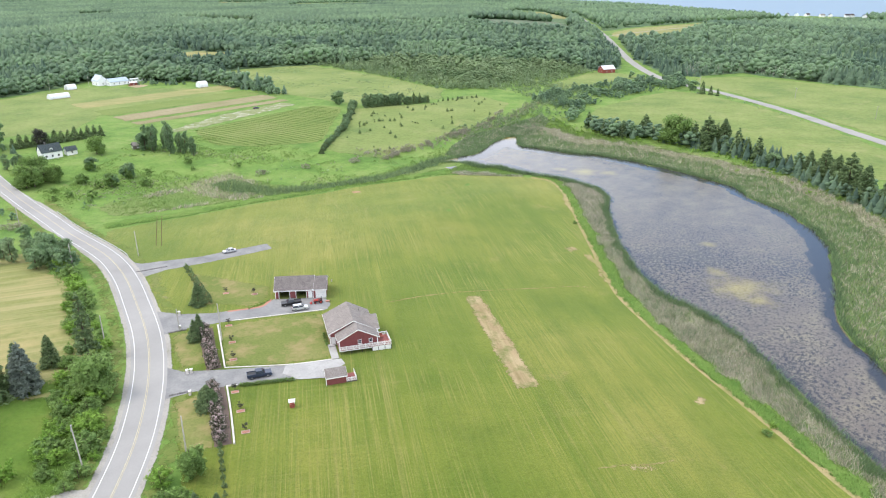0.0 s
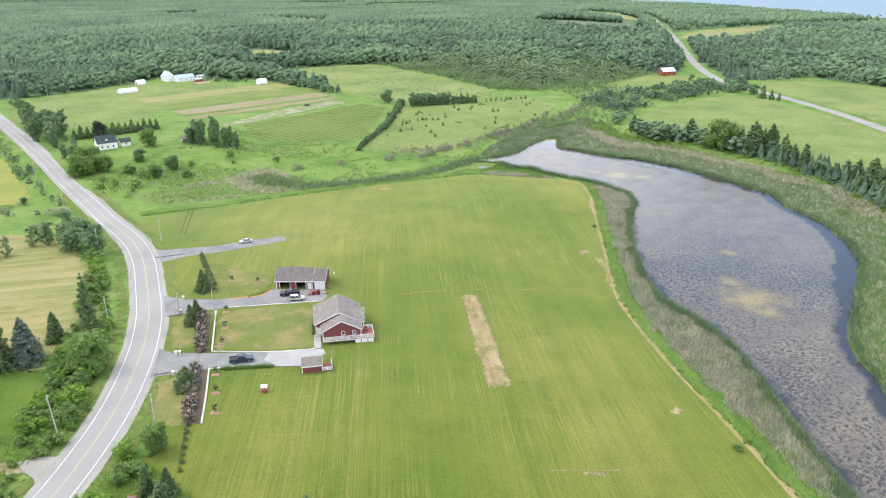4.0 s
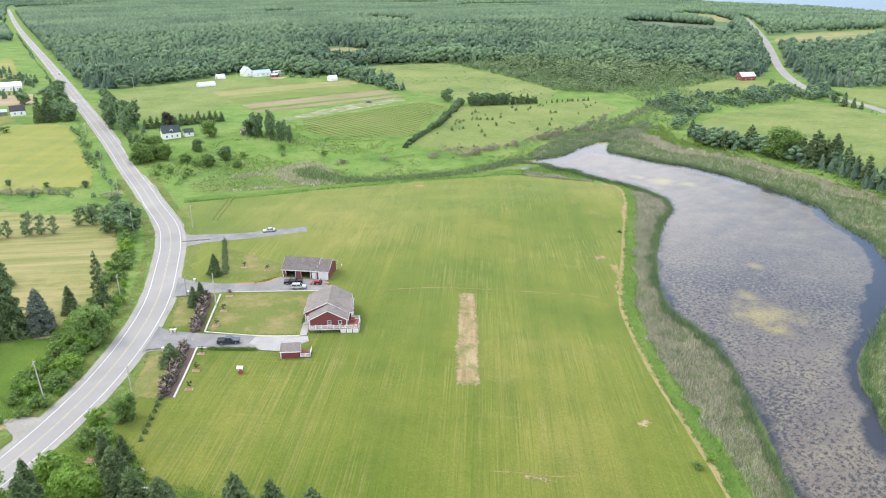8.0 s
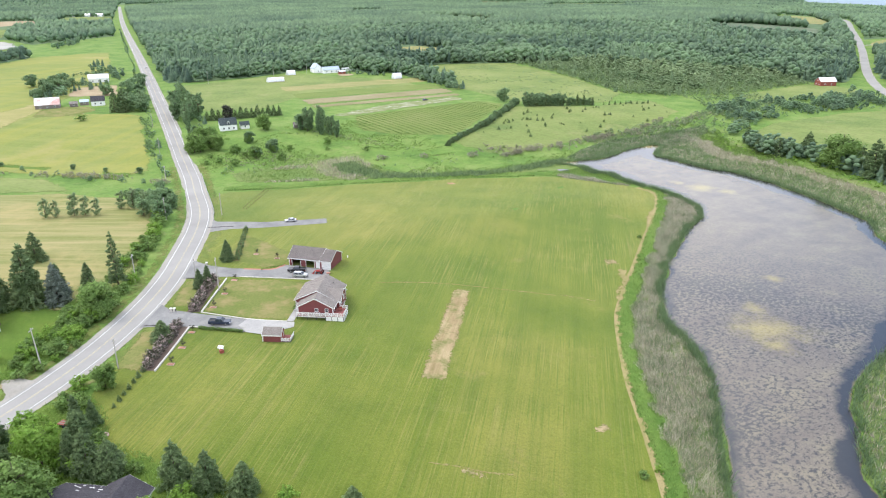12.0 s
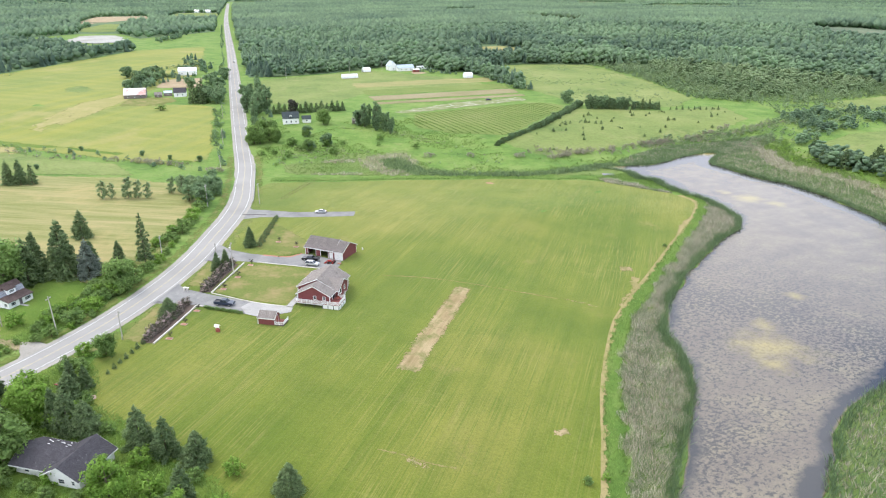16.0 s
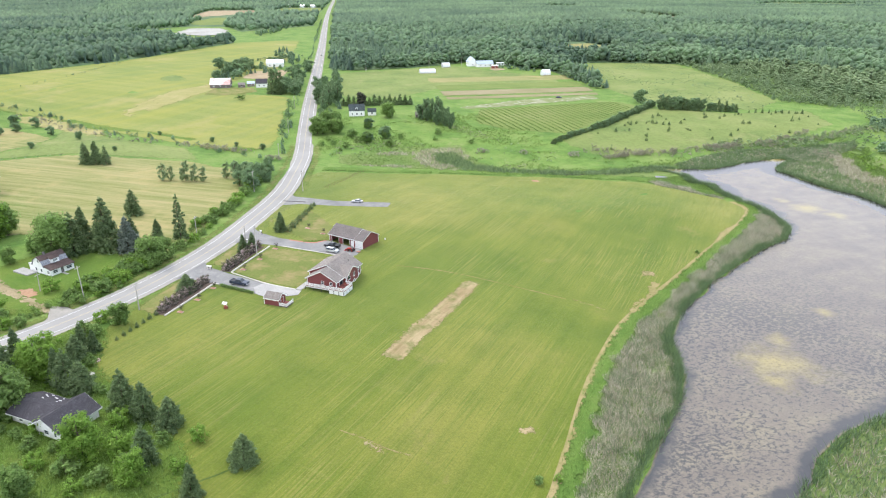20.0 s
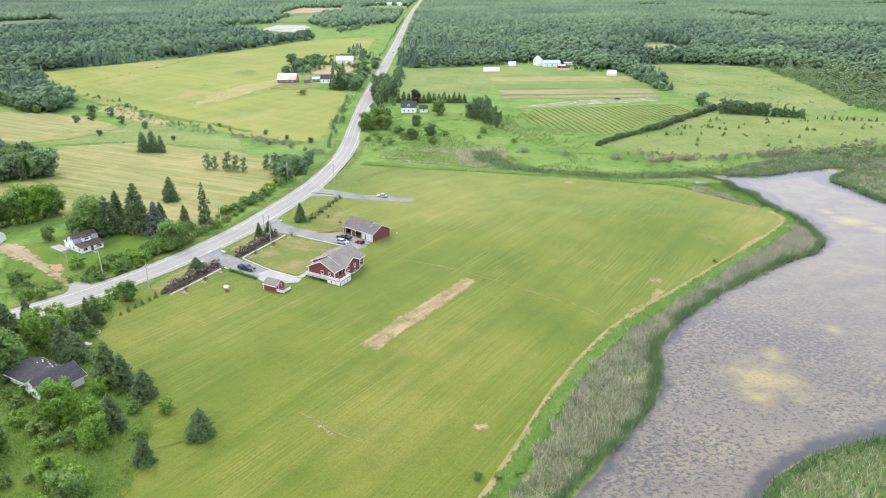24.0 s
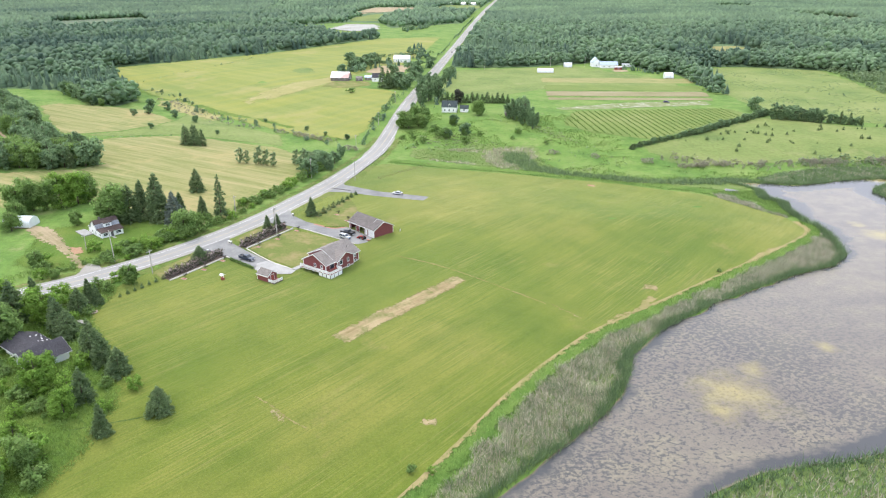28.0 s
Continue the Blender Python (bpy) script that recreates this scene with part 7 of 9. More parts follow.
jx, jy = cx + 3.0 * vary(cx, cy, 0.12, 31.0), cy + 3.0 * vary(cx, cy, 0.12, 33.0)
wet = within(jx, jy, [(-188, 303), (-179, 312), (-167, 308), (-156, 305), (-136, 313), (-112, 334), (-96, 358), (-86, 384), (-80, 380), (-90, 352), (-108, 326), (-133, 304), (-149, 294), (-170, 295)])
pale = np.zeros(len(cx), bool)
for outline in ([(-199, 297), (-200, 313), (-190, 321), (-176, 319), (-162, 308), (-152, 289), (-164, 283), (-177, 285), (-194, 292)], [(-197, 256), (-189, 264), (-174, 278), (-170, 273), (-184, 258), (-193, 252)],
                [(-226, 274), (-215, 283), (-197, 294), (-194, 289), (-210, 275)]):
    pale |= within(jx, jy, outline)
pale &= ~wet & (vary(cx, cy, 0.15, 35.0) > -0.35)
blades("creek_reeds", cx[pale], cy[pale], 0.8, 1.6, 5, 0.14, 0.5, M_REED, "pale dead reeds in the creek marsh", "reeds")
blades("creek_cattails", cx[wet], cy[wet], 1.2, 2.0, 7, 0.15, 0.5, M_CATTAIL, "dark green cattails down the wet middle of the creek", "cattails")
rest = ~pale & ~wet & (vary(cx, cy, 0.06, 37.0) > -0.25)
blades("creek_sedge", cx[rest], cy[rest], 0.3, 0.8, 5, 0.15, 0.5, M_TUFT, "bright green sedge in the creek marsh", "grass")
sx, sy = scatter([(p[0] + q, p[1]) for p, q in zip(edge_pts, [0.5] * len(edge_pts))] + [(p[0] + 5.5, p[1] + 1.5) for p in edge_pts[::-1]], 0.9)
blades("shore_tufts", sx, sy, 0.35, 0.9, 6, 0.09, 0.35, M_TUFT, "lush long grass between track and reeds", "grass")
ux, uy = scatter([(-92, 48), (-90, 72), (-80, 91), (-67, 89), (-58, 83), (-38, 85), (-24, 85), (-10, 86), (8, 78), (28, 56), (58, 33), (0, 12)], 0.8)
m = (to_segments(ux, uy, ROAD) > 7) & (vary(ux, uy, 0.1, 3.0) > -0.3)
blades("rough_yard_grass", ux[m], uy[m], 0.2, 0.8, 9, 0.09, 0.5, M_TUFT, "long rough grass and weeds in the overgrown yard", "grass")
vxs, vys = scatter([(-97, 60), (-99, 90), (-108, 112), (-122, 132), (-146, 158), (-178, 187), (-205, 205), (-214, 194), (-186, 172), (-156, 145), (-132, 120), (-116, 102), (-106, 84), (-104, 60)], 1.1)
away = to_segments(vxs, vys, ROAD)
m = (away > 6.2) & (away < 19) & (vary(vxs, vys, 0.1, 61.0) > -0.3)
blades("verge_grass", vxs[m], vys[m], 0.3, 0.9, 6, 0.10, 0.4, M_TUFT, "long grass on the road bank", "grass")
kx, ky = scatter([(-196, 234), (-151, 281), (-109, 321), (-78, 343), (-35, 350.5), (-34, 354), (-79, 347), (-112, 325), (-154, 285), (-199, 238)], 1.0)
m = vary(kx, ky, 0.15, 51.0) > -0.2
blades("creek_bank_grass", kx[m], ky[m], 0.3, 0.8, 5, 0.12, 0.4, M_TUFT, "rank long grass between lawn and creek", "grass")
# crop rows
rx, ry, rt = [], [], []
for k in range(32):
    base = np.array([-226.0, 366.0]) + k * np.array([0.40, 0.92]) * 4.3
    s = np.arange(-70, 90, 1.1)
    q = base + s[:, None] * np.array([0.92, -0.40])
    ok = within(q[:, 0], q[:, 1], [(-252, 405), (-212, 508), (-188, 506), (-162, 393), (-190, 374), (-220, 370)])
    rx.append(q[ok, 0]), ry.append(q[ok, 1])
blades("crop_rows", np.concatenate(rx), np.concatenate(ry), 0.5, 0.9, 6, 0.14, 0.32, M_VINE_LEAF, "low green crop rows", "crops")
# tussocks over the rough meadows and creek bottom
for name, poly, step, material, label, at in (("meadow_tussocks", [(-262, 262), (-300, 300), (-250, 400), (-160, 370), (-120, 365), (-70, 440), (-50, 540), (-20, 470), (-60, 430), (-80, 388), (-105, 335), (-150, 300), (-200, 256)], 2.3, M_TUFT, "coarse grass tussocks in the creek meadow", 0.0),
                                              ("meadow_dead_stalks", [(-262, 262), (-290, 300), (-240, 360), (-160, 350), (-120, 360), (-70, 440), (-50, 540), (-20, 470), (-60, 430), (-80, 388), (-105, 335), (-150, 300), (-200, 256)], 4.0, M_BRUSH, "patches of grey dead stalks in the creek meadow", 0.34),
                                              ("upper_meadow_tussocks", [(-276, 573), (-388, 663), (-330, 755), (-234, 704), (-128, 608), (-120, 560), (-165, 520)], 5.5, M_SCRUB, "low scrub coming up in the upper meadow", 0.1)):
    qx, qy = scatter(poly, step)
    m = (vary(qx, qy, 0.035, 21.0 + at) + 0.5 * vary(qx, qy, 0.15, 23.0) > at) & ~within(qx, qy, POND) & ~within(qx, qy, LAWN) & (to_segments(qx, qy, ROAD) > 8)
    blades(name, qx[m], qy[m], 0.3, 0.7, 9, 0.26, 0.9, material, label, "grass")
qx, qy = scatter([(-255, 262), (-290, 310), (-240, 400), (-165, 372), (-140, 350), (-110, 345), (-85, 420), (-50, 545), (-28, 500), (-60, 432), (-82, 388), (-105, 335), (-150, 300), (-200, 258)], 4.2)
m = (vary(qx, qy, 0.04, 41.0) + rng.uniform(-0.35, 0.35, len(qx)) > 0.48) & (to_segments(qx, qy, ROAD) > 9) & ~within(qx, qy, LAWN)
woods("creek_bushes", qx[m], qy[m], rng.uniform(0.8, 2.2, m.sum()), np.full(m.sum(), "bush"), 0.5 + rng.uniform(-0.35, 0.4, m.sum()), M_SCRUB, "low mixed bushes over the creek meadow", "bushes", wide=1.5)

# ---- building parts ----
def gabled(bm, x0, x1, y0, y1, z0, eave, ridge, along="y"):
    """A closed block with two gable ends."""
    if along == "y":
        m = (x0 + x1) / 2
        end = [(x0, z0), (x1, z0), (x1, eave), (m, ridge), (x0, eave)]
        a, b = [[bm.verts.new((x, y, z)) for x, z in end] for y in (y0, y1)]
    else:
        m = (y0 + y1) / 2
        end = [(y0, z0), (y1, z0), (y1, eave), (m, ridge), (y0, eave)]
        a, b = [[bm.verts.new((x, y, z)) for y, z in end] for x in (x0, x1)]
    bm.faces.new(a), bm.faces.new(b)
    for i in range(5):
        bm.faces.new((a[i], a[i - 1], b[i - 1], b[i]))
    return bm


def gable_roof(parent, x0, x1, y0, y1, eave, ridge, material, along="y", over=0.45, thick=0.16, peak=None, label="", trim=True):
    """Two roof slopes, each a slab of its own, and white boards along eaves and rakes."""
    if along == "y":
        m = (x0 + x1) / 2 if peak is None else peak
        sides = ((x0, -1), (x1, 1))
    else:
        m = (y0 + y1) / 2 if peak is None else peak
        sides = ((y0, -1), (y1, 1))
    for edge, s in sides:
        slope = (ridge - eave) / abs(m - edge)
        out, low = edge + s * over, eave - slope * over
        if along == "y":
            c = [(m, y0 - over, ridge + 0.1), (m, y1 + over, ridge + 0.1), (out, y1 + over, low + 0.1), (out, y0 - over, low + 0.1)]
        else:
            c = [(x0 - over, m, ridge + 0.1), (x1 + over, m, ridge + 0.1), (x1 + over, out, low + 0.1), (x0 - over, out, low + 0.1)]
        roof = part("roof", slab(bmesh.new(), c, thick), material, parent, label)
        if trim:
            bm = bmesh.new()
            for a, b in ((c[0], c[3]), (c[1], c[2]), (c[3], c[2])):
                d = Vector(b) - Vector(a)
                side = Vector((d.y, -d.x, 0)).normalized() * 0.035
                q = [Vector(a) - side, Vector(b) - side, Vector(b) + side, Vector(a) + side]
                slab(bm, [tuple(v + Vector((0, 0, -0.015))) for v in q], 0.26)
            part("fascia", bm, M_TRIM, roof, "white trim board")


def window(parent, x, y, z, w, h, facing, bars=1, name="window"):
    """A framed window in a wall: its middle at (x, y, z), looking along facing (degrees)."""
    bm = bmesh.new()
    t = 0.11
    for r in ((-w / 2, -0.05, -h / 2, -w / 2 + t, 0.07, h / 2), (w / 2 - t, -0.05, -h / 2, w / 2, 0.07, h / 2), (-w / 2 + t, -0.05, h / 2 - t, w / 2 - t, 0.07, h / 2),
              (-w / 2 + t, -0.05, -h / 2, w / 2 - t, 0.07, -h / 2 + t)):
        box(bm, *r)
    if bars:
        box(bm, -w / 2 + t, -0.03, -0.025, w / 2 - t, 0.05, 0.025)
    frame_ob = part(name, bm, M_TRIM, parent, "white-framed window")
    frame_ob.matrix_basis = pose(x, y, z, 0, 0, facing - 90)
    part("pane", boxes((-w / 2 + t, -0.02, -h / 2 + t, w / 2 - t, 0.025, h / 2 - t)), M_GLASS, frame_ob, "dark glass pane")
    part("sill", boxes((-w / 2 - 0.05, -0.02, -h / 2 - 0.07, w / 2 + 0.05, 0.14, -h / 2)), M_TRIM, frame_ob)
    return frame_ob


def door(parent, x, y, z, w, h, facing, material, label):
    d = part("door", boxes((-w / 2, -0.04, 0, w / 2, 0.06, h), bevel=0.015), material, parent, label)
    d.matrix_basis = pose(x, y, z, 0, 0, facing - 90)
    part("door_frame", boxes((-w / 2 - 0.1, -0.03, 0, -w / 2, 0.09, h + 0.1), (w / 2, -0.03, 0, w / 2 + 0.1, 0.09, h + 0.1), (-w / 2, -0.03, h, w / 2, 0.09, h + 0.1)), M_TRIM, d)
    part("handle", boxes((w / 2 - 0.14, 0.06, h * 0.46, w / 2 - 0.08, 0.12, h * 0.5)), M_METAL, d)
    return d


def railing(parent, points, z, tall=1.0, gap=0.19):
    """A white rail on posts with balusters, along points in the deck's plane."""
    for (ax, ay), (bx, by) in zip(points, points[1:]):
        d = Vector((bx - ax, by - ay, 0))
        n = max(1, round(d.length / 1.6))
        rail = bmesh.new()
        for zz in (0.12, tall - 0.06):
            tube(rail, (ax, ay, z + zz), (bx, by, z + zz), 0.06, 0.06, 4)
        part("rail", rail, M_TRIM, parent, "white painted rail")
        for k in range(n + 1):
            q = Vector((ax, ay, z)) + d * k / n
            part("post", boxes((q.x - 0.07, q.y - 0.07, z - 0.1, q.x + 0.07, q.y + 0.07, z + tall + 0.08)), M_TRIM, parent)
        me = from_bm("baluster", boxes((-0.045, -0.045, 0.1, 0.045, 0.045, tall - 0.05)), M_TRIM)
        for k in range(1, int(d.length / gap)):
            ob = new("baluster", me)
            ob.location = Vector((ax, ay, z)) + d * k * gap / d.length
            ob.parent = parent


# ---- the red bungalow ----
house = thing("bungalow", -65, 147, 27.5, "dark red bungalow with white trim and grey shingle roof", "house", z=ground_at(-63, 152) - 0.15)
part("foundation", boxes((0.05, 0.05, -0.9, 10.1, 16, 0.5), (-1.7, 4.4, -0.9, 0.05, 11.2, 0.5), (10.1, 4.6, -0.9, 11.0, 12.4, 0.5)), M_CURB, house, "pale concrete foundation")
part("wall", gabled(bmesh.new(), 0, 10.15, 0, 4.6, 0.5, 3.6, 6.25), M_RED_SIDING, house, "dark red clapboard front gable wall")
part("wall", boxes((-1.75, 4.3, 0.5, 10.1, 16.0, 3.65)), M_RED_SIDING, house)
upper = bmesh.new()
a, b = [[upper.verts.new((x, y, z)) for x, z in ((-1.75, 3.6), (10.15, 3.6), (10.15, 3.65), (4.7, 6.6), (-1.75, 3.75))] for y in (4.35, 16.0)]
upper.faces.new(a), upper.faces.new(b)
for i in range(5):
    upper.faces.new((a[i], a[i - 1], b[i - 1], b[i]))
part("gable", upper, M_RED_SIDING, house, "dark red upper gable")
part("wing", gabled(bmesh.new(), 6, 11.1, 4.6, 12.4, 0.5, 3.6, 5.6, "x"), M_RED_SIDING, house, "dark red east wing")
gable_roof(house, 0, 10.15, 0, 4.4, 3.6, 6.25, M_ROOF_GREY)
for edge, low, s in ((-1.75, 3.75, -1), (10.15, 3.6, 1)):
    slope = (6.65 - low) / abs(4.7 - edge)
    c = [(4.7, 4.0, 6.75), (4.7, 16.45, 6.75), (edge + s * 0.45, 16.45, low - slope * 0.45 + 0.1), (edge + s * 0.45, 4.0, low - slope * 0.45 + 0.1)]
    roof = part("roof", slab(bmesh.new(), c, 0.16), M_ROOF_GREY, house)
    bm = bmesh.new()
    for p, q in ((c[0], c[3]), (c[1], c[2]), (c[3], c[2])):
        d = Vector(q) - Vector(p)
        side = Vector((d.y, -d.x, 0)).normalized() * 0.035
        slab(bm, [tuple(Vector(v) + o + Vector((0, 0, -0.015))) for v, o in ((p, -side), (q, -side), (q, side), (p, side))], 0.26)
    part("fascia", bm, M_TRIM, roof, "white trim board")
gable_roof(house, 5.0, 11.1, 4.6, 12.4, 3.6, 5.75, M_ROOF_GREY, "x", over=0.4)
part("corner_board", boxes((-0.06, -0.06, 0.5, 0.16, 0.16, 3.5)), M_TRIM, house)
part("corner_board", boxes((10.0, -0.06, 0.5, 10.22, 0.16, 3.5)), M_TRIM, house)
part("corner_board", boxes((10.98, 4.54, 0.5, 11.17, 4.75, 3.5)), M_TRIM, house)
part("corner_board", boxes((10.98, 12.25, 0.5, 11.17, 12.46, 3.5)), M_TRIM, house)
part("corner_board", boxes((9.98, 15.85, 0.5, 10.2, 16.06, 3.5)), M_TRIM, house)
part("corner_board", boxes((-1.82, 4.25, 0.5, -1.6, 4.45, 3.2)), M_TRIM, house)
for x, w in ((5.4, 1.0), (8.3, 1.0)):
    window(house, x, -0.02, 2.6, w, 1.1, -90)
window(house, 11.12, 6.2, 2.7, 1.5, 1.5, 0), window(house, 11.12, 9.6, 2.7, 1.0, 1.3, 0), window(house, 11.12, 9.6, 0.55, 1.1, 0.9, 0), window(house, 10.12, 14.2, 2.6, 1.0, 1.2, 0)
window(house, 10.12, 14.2, 0.55, 1.0, 0.8, 0), window(house, -1.77, 6.2, 2.4, 1.4, 1.2, 180), window(house, -1.77, 9.4, 2.4, 1.4, 1.2, 180)
door(house, 10.14, 2.9, 1.5, 1.9, 2.05, 0, M_GLASS, "glazed patio door")
door(house, -0.9, 4.3, 0.5, 0.95, 2.05, -90, M_TRIM, "white front door under the porch gable")
part("vent_pipe", tube(bmesh.new(), (7.5, 13.0, 4.8), (7.5, 13.0, 5.7), 0.07, 0.07), M_DARK_PLASTIC, house)
part("vent_pipe", tube(bmesh.new(), (2.6, 12.0, 5.2), (2.6, 12.0, 6.0), 0.07, 0.07), M_DARK_PLASTIC, house)

deck = thing("deck", -65, 147, 27.5, "raised red-brown deck with white railing and white skirt panels", "deck", z=ground_at(-63, 152) - 0.15)
for k in range(8):
    part("plank", boxes((8.3, -1.5 + 0.7 * k, 1.36, 13.5, -0.83 + 0.7 * k, 1.45)), M_DECK_RED, deck)
for k in range(6):
    part("plank", boxes((0.1 + 1.37 * k, -1.5, 1.36, 1.44 + 1.37 * k, -0.05, 1.45)), M_DECK_RED, deck)
for k in range(3):
    part("skirt_panel", boxes((8.4 + 1.7 * k, -1.52, -0.5, 10.0 + 1.7 * k, -1.45, 1.2)), M_TRIM, deck, "white lattice skirt panel")
for k in range(3):
    part("skirt_panel", boxes((13.42, -1.45 + 1.84 * k, -0.5, 13.5, 0.28 + 1.84 * k, 1.2)), M_TRIM, deck)
for x, y in ((8.35, -1.5), (10.05, -1.5), (11.75, -1.5), (13.45, -1.5), (13.45, 0.33), (13.45, 2.17), (13.45, 4.05), (0.2, -1.45), (3, -1.45), (5.7, -1.45)):
    part("support_post", boxes((x - 0.08, y - 0.08, -0.9, x + 0.08, y + 0.08, 1.36)), M_DARK_PLASTIC, deck)
part("edge_beam", boxes((0, -1.58, 1.15, 13.55, -1.52, 1.36), (13.52, -1.52, 1.15, 13.58, 4.1, 1.36), (8.4, 4.05, 1.15, 13.52, 4.12, 1.36)), M_TRIM, deck)
railing(deck, [(0.1, -1.45), (8.3, -1.45), (13.4, -1.45), (13.4, 4.0), (11.2, 4.0)], 1.45)
step_thing = thing("porch_steps", -67.2, 147.2, 27.5, "pale concrete path and steps to the porch", "steps")
part("step", boxes((-0.6, -4.3, -0.1, 1.3, 3.2, 0.2)), M_SLAB, step_thing)
part("step", boxes((-0.4, 2.0, 0.2, 1.2, 3.2, 0.4)), M_SLAB, step_thing)
for k, (u, v) in enumerate(((9.6, 1.2), (11.6, 2.6))):
    q = Matrix.Translation((-65, 147, 0)) @ pose(0, 0, 0, 0, 0, 27.5) @ Vector((u, v, 0))
    table = thing("patio_chair" if k else "patio_table", q.x, q.y, 27.5, "dark red patio chair on the deck" if k else "dark patio table on the deck", "furniture", z=house.location.z + 1.45)
    part("top", boxes((-0.45, -0.45, 0.42, 0.45, 0.45, 0.5), bevel=0.02), M_WOOD_RED, table)
    for sx in (-0.38, 0.38):
        for sy in (-0.38, 0.38):
            part("leg", boxes((sx - 0.03, sy - 0.03, 0, sx + 0.03, sy + 0.03, 0.42)), M_DARK_PLASTIC, table)
    if k:
        part("backrest", boxes((-0.45, 0.4, 0.5, 0.45, 0.46, 1.05), bevel=0.02), M_WOOD_RED, table)
for k in range(4):
    q = Matrix.Translation((-65, 147, 0)) @ pose(0, 0, 0, 0, 0, 27.5) @ Vector((-2.6, 5.0 + 1.9 * k, 0))
    plant("shrub", q.x, q.y, 1.0, "small foundation shrub against the bungalow", "foundation shrubs")

# ---- the garage ----
gar = thing("garage", -94.7, 174.3, 17, "dark red three-bay garage with white trim and grey shingle roof", "garage", z=ground_at(-90, 176) - 0.1)
L, D, E, R = 15.2, 9.0, 3.0, 5.3
opens = [(1.1, 4.2), (6.2, 9.2)]
part("wall", boxes((0, 0, 0, 1.1, 0.2, E), (4.2, 0, 0, 6.2, 0.2, E), (9.2, 0, 0, 11.5, 0.2, E), (1.1, 0, 2.45, 4.2, 0.2, E), (6.2, 0, 2.45, 9.2, 0.2, E)), M_RED_SIDING, gar, "dark red front wall between the bays")
part("wall", boxes((11.3, -0.35, 0, L, -0.15, E), (11.3, -0.15, 0, 11.5, 0, E)), M_RED_SIDING, gar, "dark red wall of the closed bay")
part("wall", boxes((0, D - 0.2, 0, L, D, E)), M_RED_SIDING, gar)
part("end_wall", gabled(bmesh.new(), 0, 0.2, 0.2, D - 0.2, 0, E, R - 0.2, "x"), M_RED_SIDING, gar)
part("end_wall", gabled(bmesh.new(), L - 0.2, L, -0.15, D - 0.2, 0, E, R - 0.2, "x"), M_RED_SIDING, gar, "dark red gable end wall")
part("floor", boxes((0.2, 0.2, 0, L - 0.2, D - 0.2, 0.06)), M_SLAB, gar)
gable_roof(gar, 0, 11.2, 0, D, E, R + 0.25, M_ROOF_GARAGE, "x", over=0.4)
gable_roof(gar, 11.8, L, -0.3, D, E, R, M_ROOF_GARAGE, "x", over=0.35)
d = door(gar, 13.6, -0.36, 0.05, 2.9, 2.35, -90, M_TRIM, "white sectional garage door")
for k in range(3):
    part("groove", boxes((-1.4, 0.055, 0.55 + 0.58 * k, 1.4, 0.075, 0.58 + 0.58 * k)), M_METAL, d)
door(gar, 10.4, -0.01, 0.05, 1.0, 2.1, -90, M_TRIM, "white side door")
for x0, x1 in opens:
    part("bay_frame", boxes((x0 - 0.14, -0.05, 0, x0, 0.1, 2.55), (x1, -0.05, 0, x1 + 0.14, 0.1, 2.55), (x0, -0.05, 2.45, x1, 0.1, 2.6)), M_TRIM, gar, "white frame of an open bay")
for x, y in ((-0.04, -0.04), (L - 0.16, -0.4), (L - 0.16, D - 0.16), (11.2, -0.4)):
    part("corner_board", boxes((x, y, 0, x + 0.2, y + 0.2, E)), M_TRIM, gar)
for x, y, s in ((2.0, 5.5, 1.0), (3.3, 6.5, 1.4), (7.2, 6.3, 1.2)):
    q = Matrix.Translation((-94.7, 174.3, 0)) @ pose(0, 0, 0, 0, 0, 17) @ Vector((x, y, 0))
    crate = thing("storage_box", q.x, q.y, 17, "dim wooden storage box inside the open garage", "box", z=gar.location.z + 0.06)
    part("body", boxes((-0.5, -0.4, 0, 0.5, 0.4, s), bevel=0.03), M_WOOD, crate)
    part("lid", boxes((-0.53, -0.43, s, 0.53, 0.43, s + 0.06)), M_WOOD, crate)

# ---- shed, well, beds, kerbs ----
shed = thing("shed", -62.6, 131.2, 29, "small dark red shed with grey roof and white porch", "shed")
part("wall", gabled(bmesh.new(), 0, 4.6, 0, 3.8, -0.2, 2.15, 3.4, "x"), M_RED_SIDING, shed)
gable_roof(shed, 0, 4.6, 0, 3.8, 2.15, 3.4, M_ROOF_GREY, "x", over=0.3, thick=0.12)
door(shed, 4.62, 1.9, 0.15, 1.3, 1.9, 0, M_WOOD_RED, "red plank door")
for k in range(5):
    part("plank", boxes((4.65, 0.1 + 0.74 * k, 0.1, 7.2, 0.8 + 0.74 * k, 0.2)), M_DECK_RED, shed)
part("porch_skirt", boxes((4.65, 0.02, -0.35, 7.25, 0.09, 0.2), (7.18, 0.09, -0.35, 7.25, 3.8, 0.2)), M_STONE, shed)
railing(shed, [(4.75, 0.12), (7.15, 0.12), (7.15, 3.7)], 0.2, 0.95)
part("trellis", boxes((-0.25, -0.1, -0.1, -0.1, 0.0, 1.9), (-0.25, 0.5, -0.1, -0.1, 0.6, 1.9)), M_TRIM, shed)

well = thing("wishing_well", -67.3, 121.2, 25, "small wishing well with red base and white roof", "garden ornament")
bm = bmesh.new()
bmesh.ops.create_cone(bm, cap_ends=True, segments=12, radius1=0.6, radius2=0.6, depth=0.8, matrix=Matrix.Translation((0, 0, 0.4)))
part("basin", bm, M_WOOD_RED, well)
for s in (-0.5, 0.5):
    part("post", boxes((s - 0.05, -0.05, 0.7, s + 0.05, 0.05, 1.7)), M_TRIM, well)
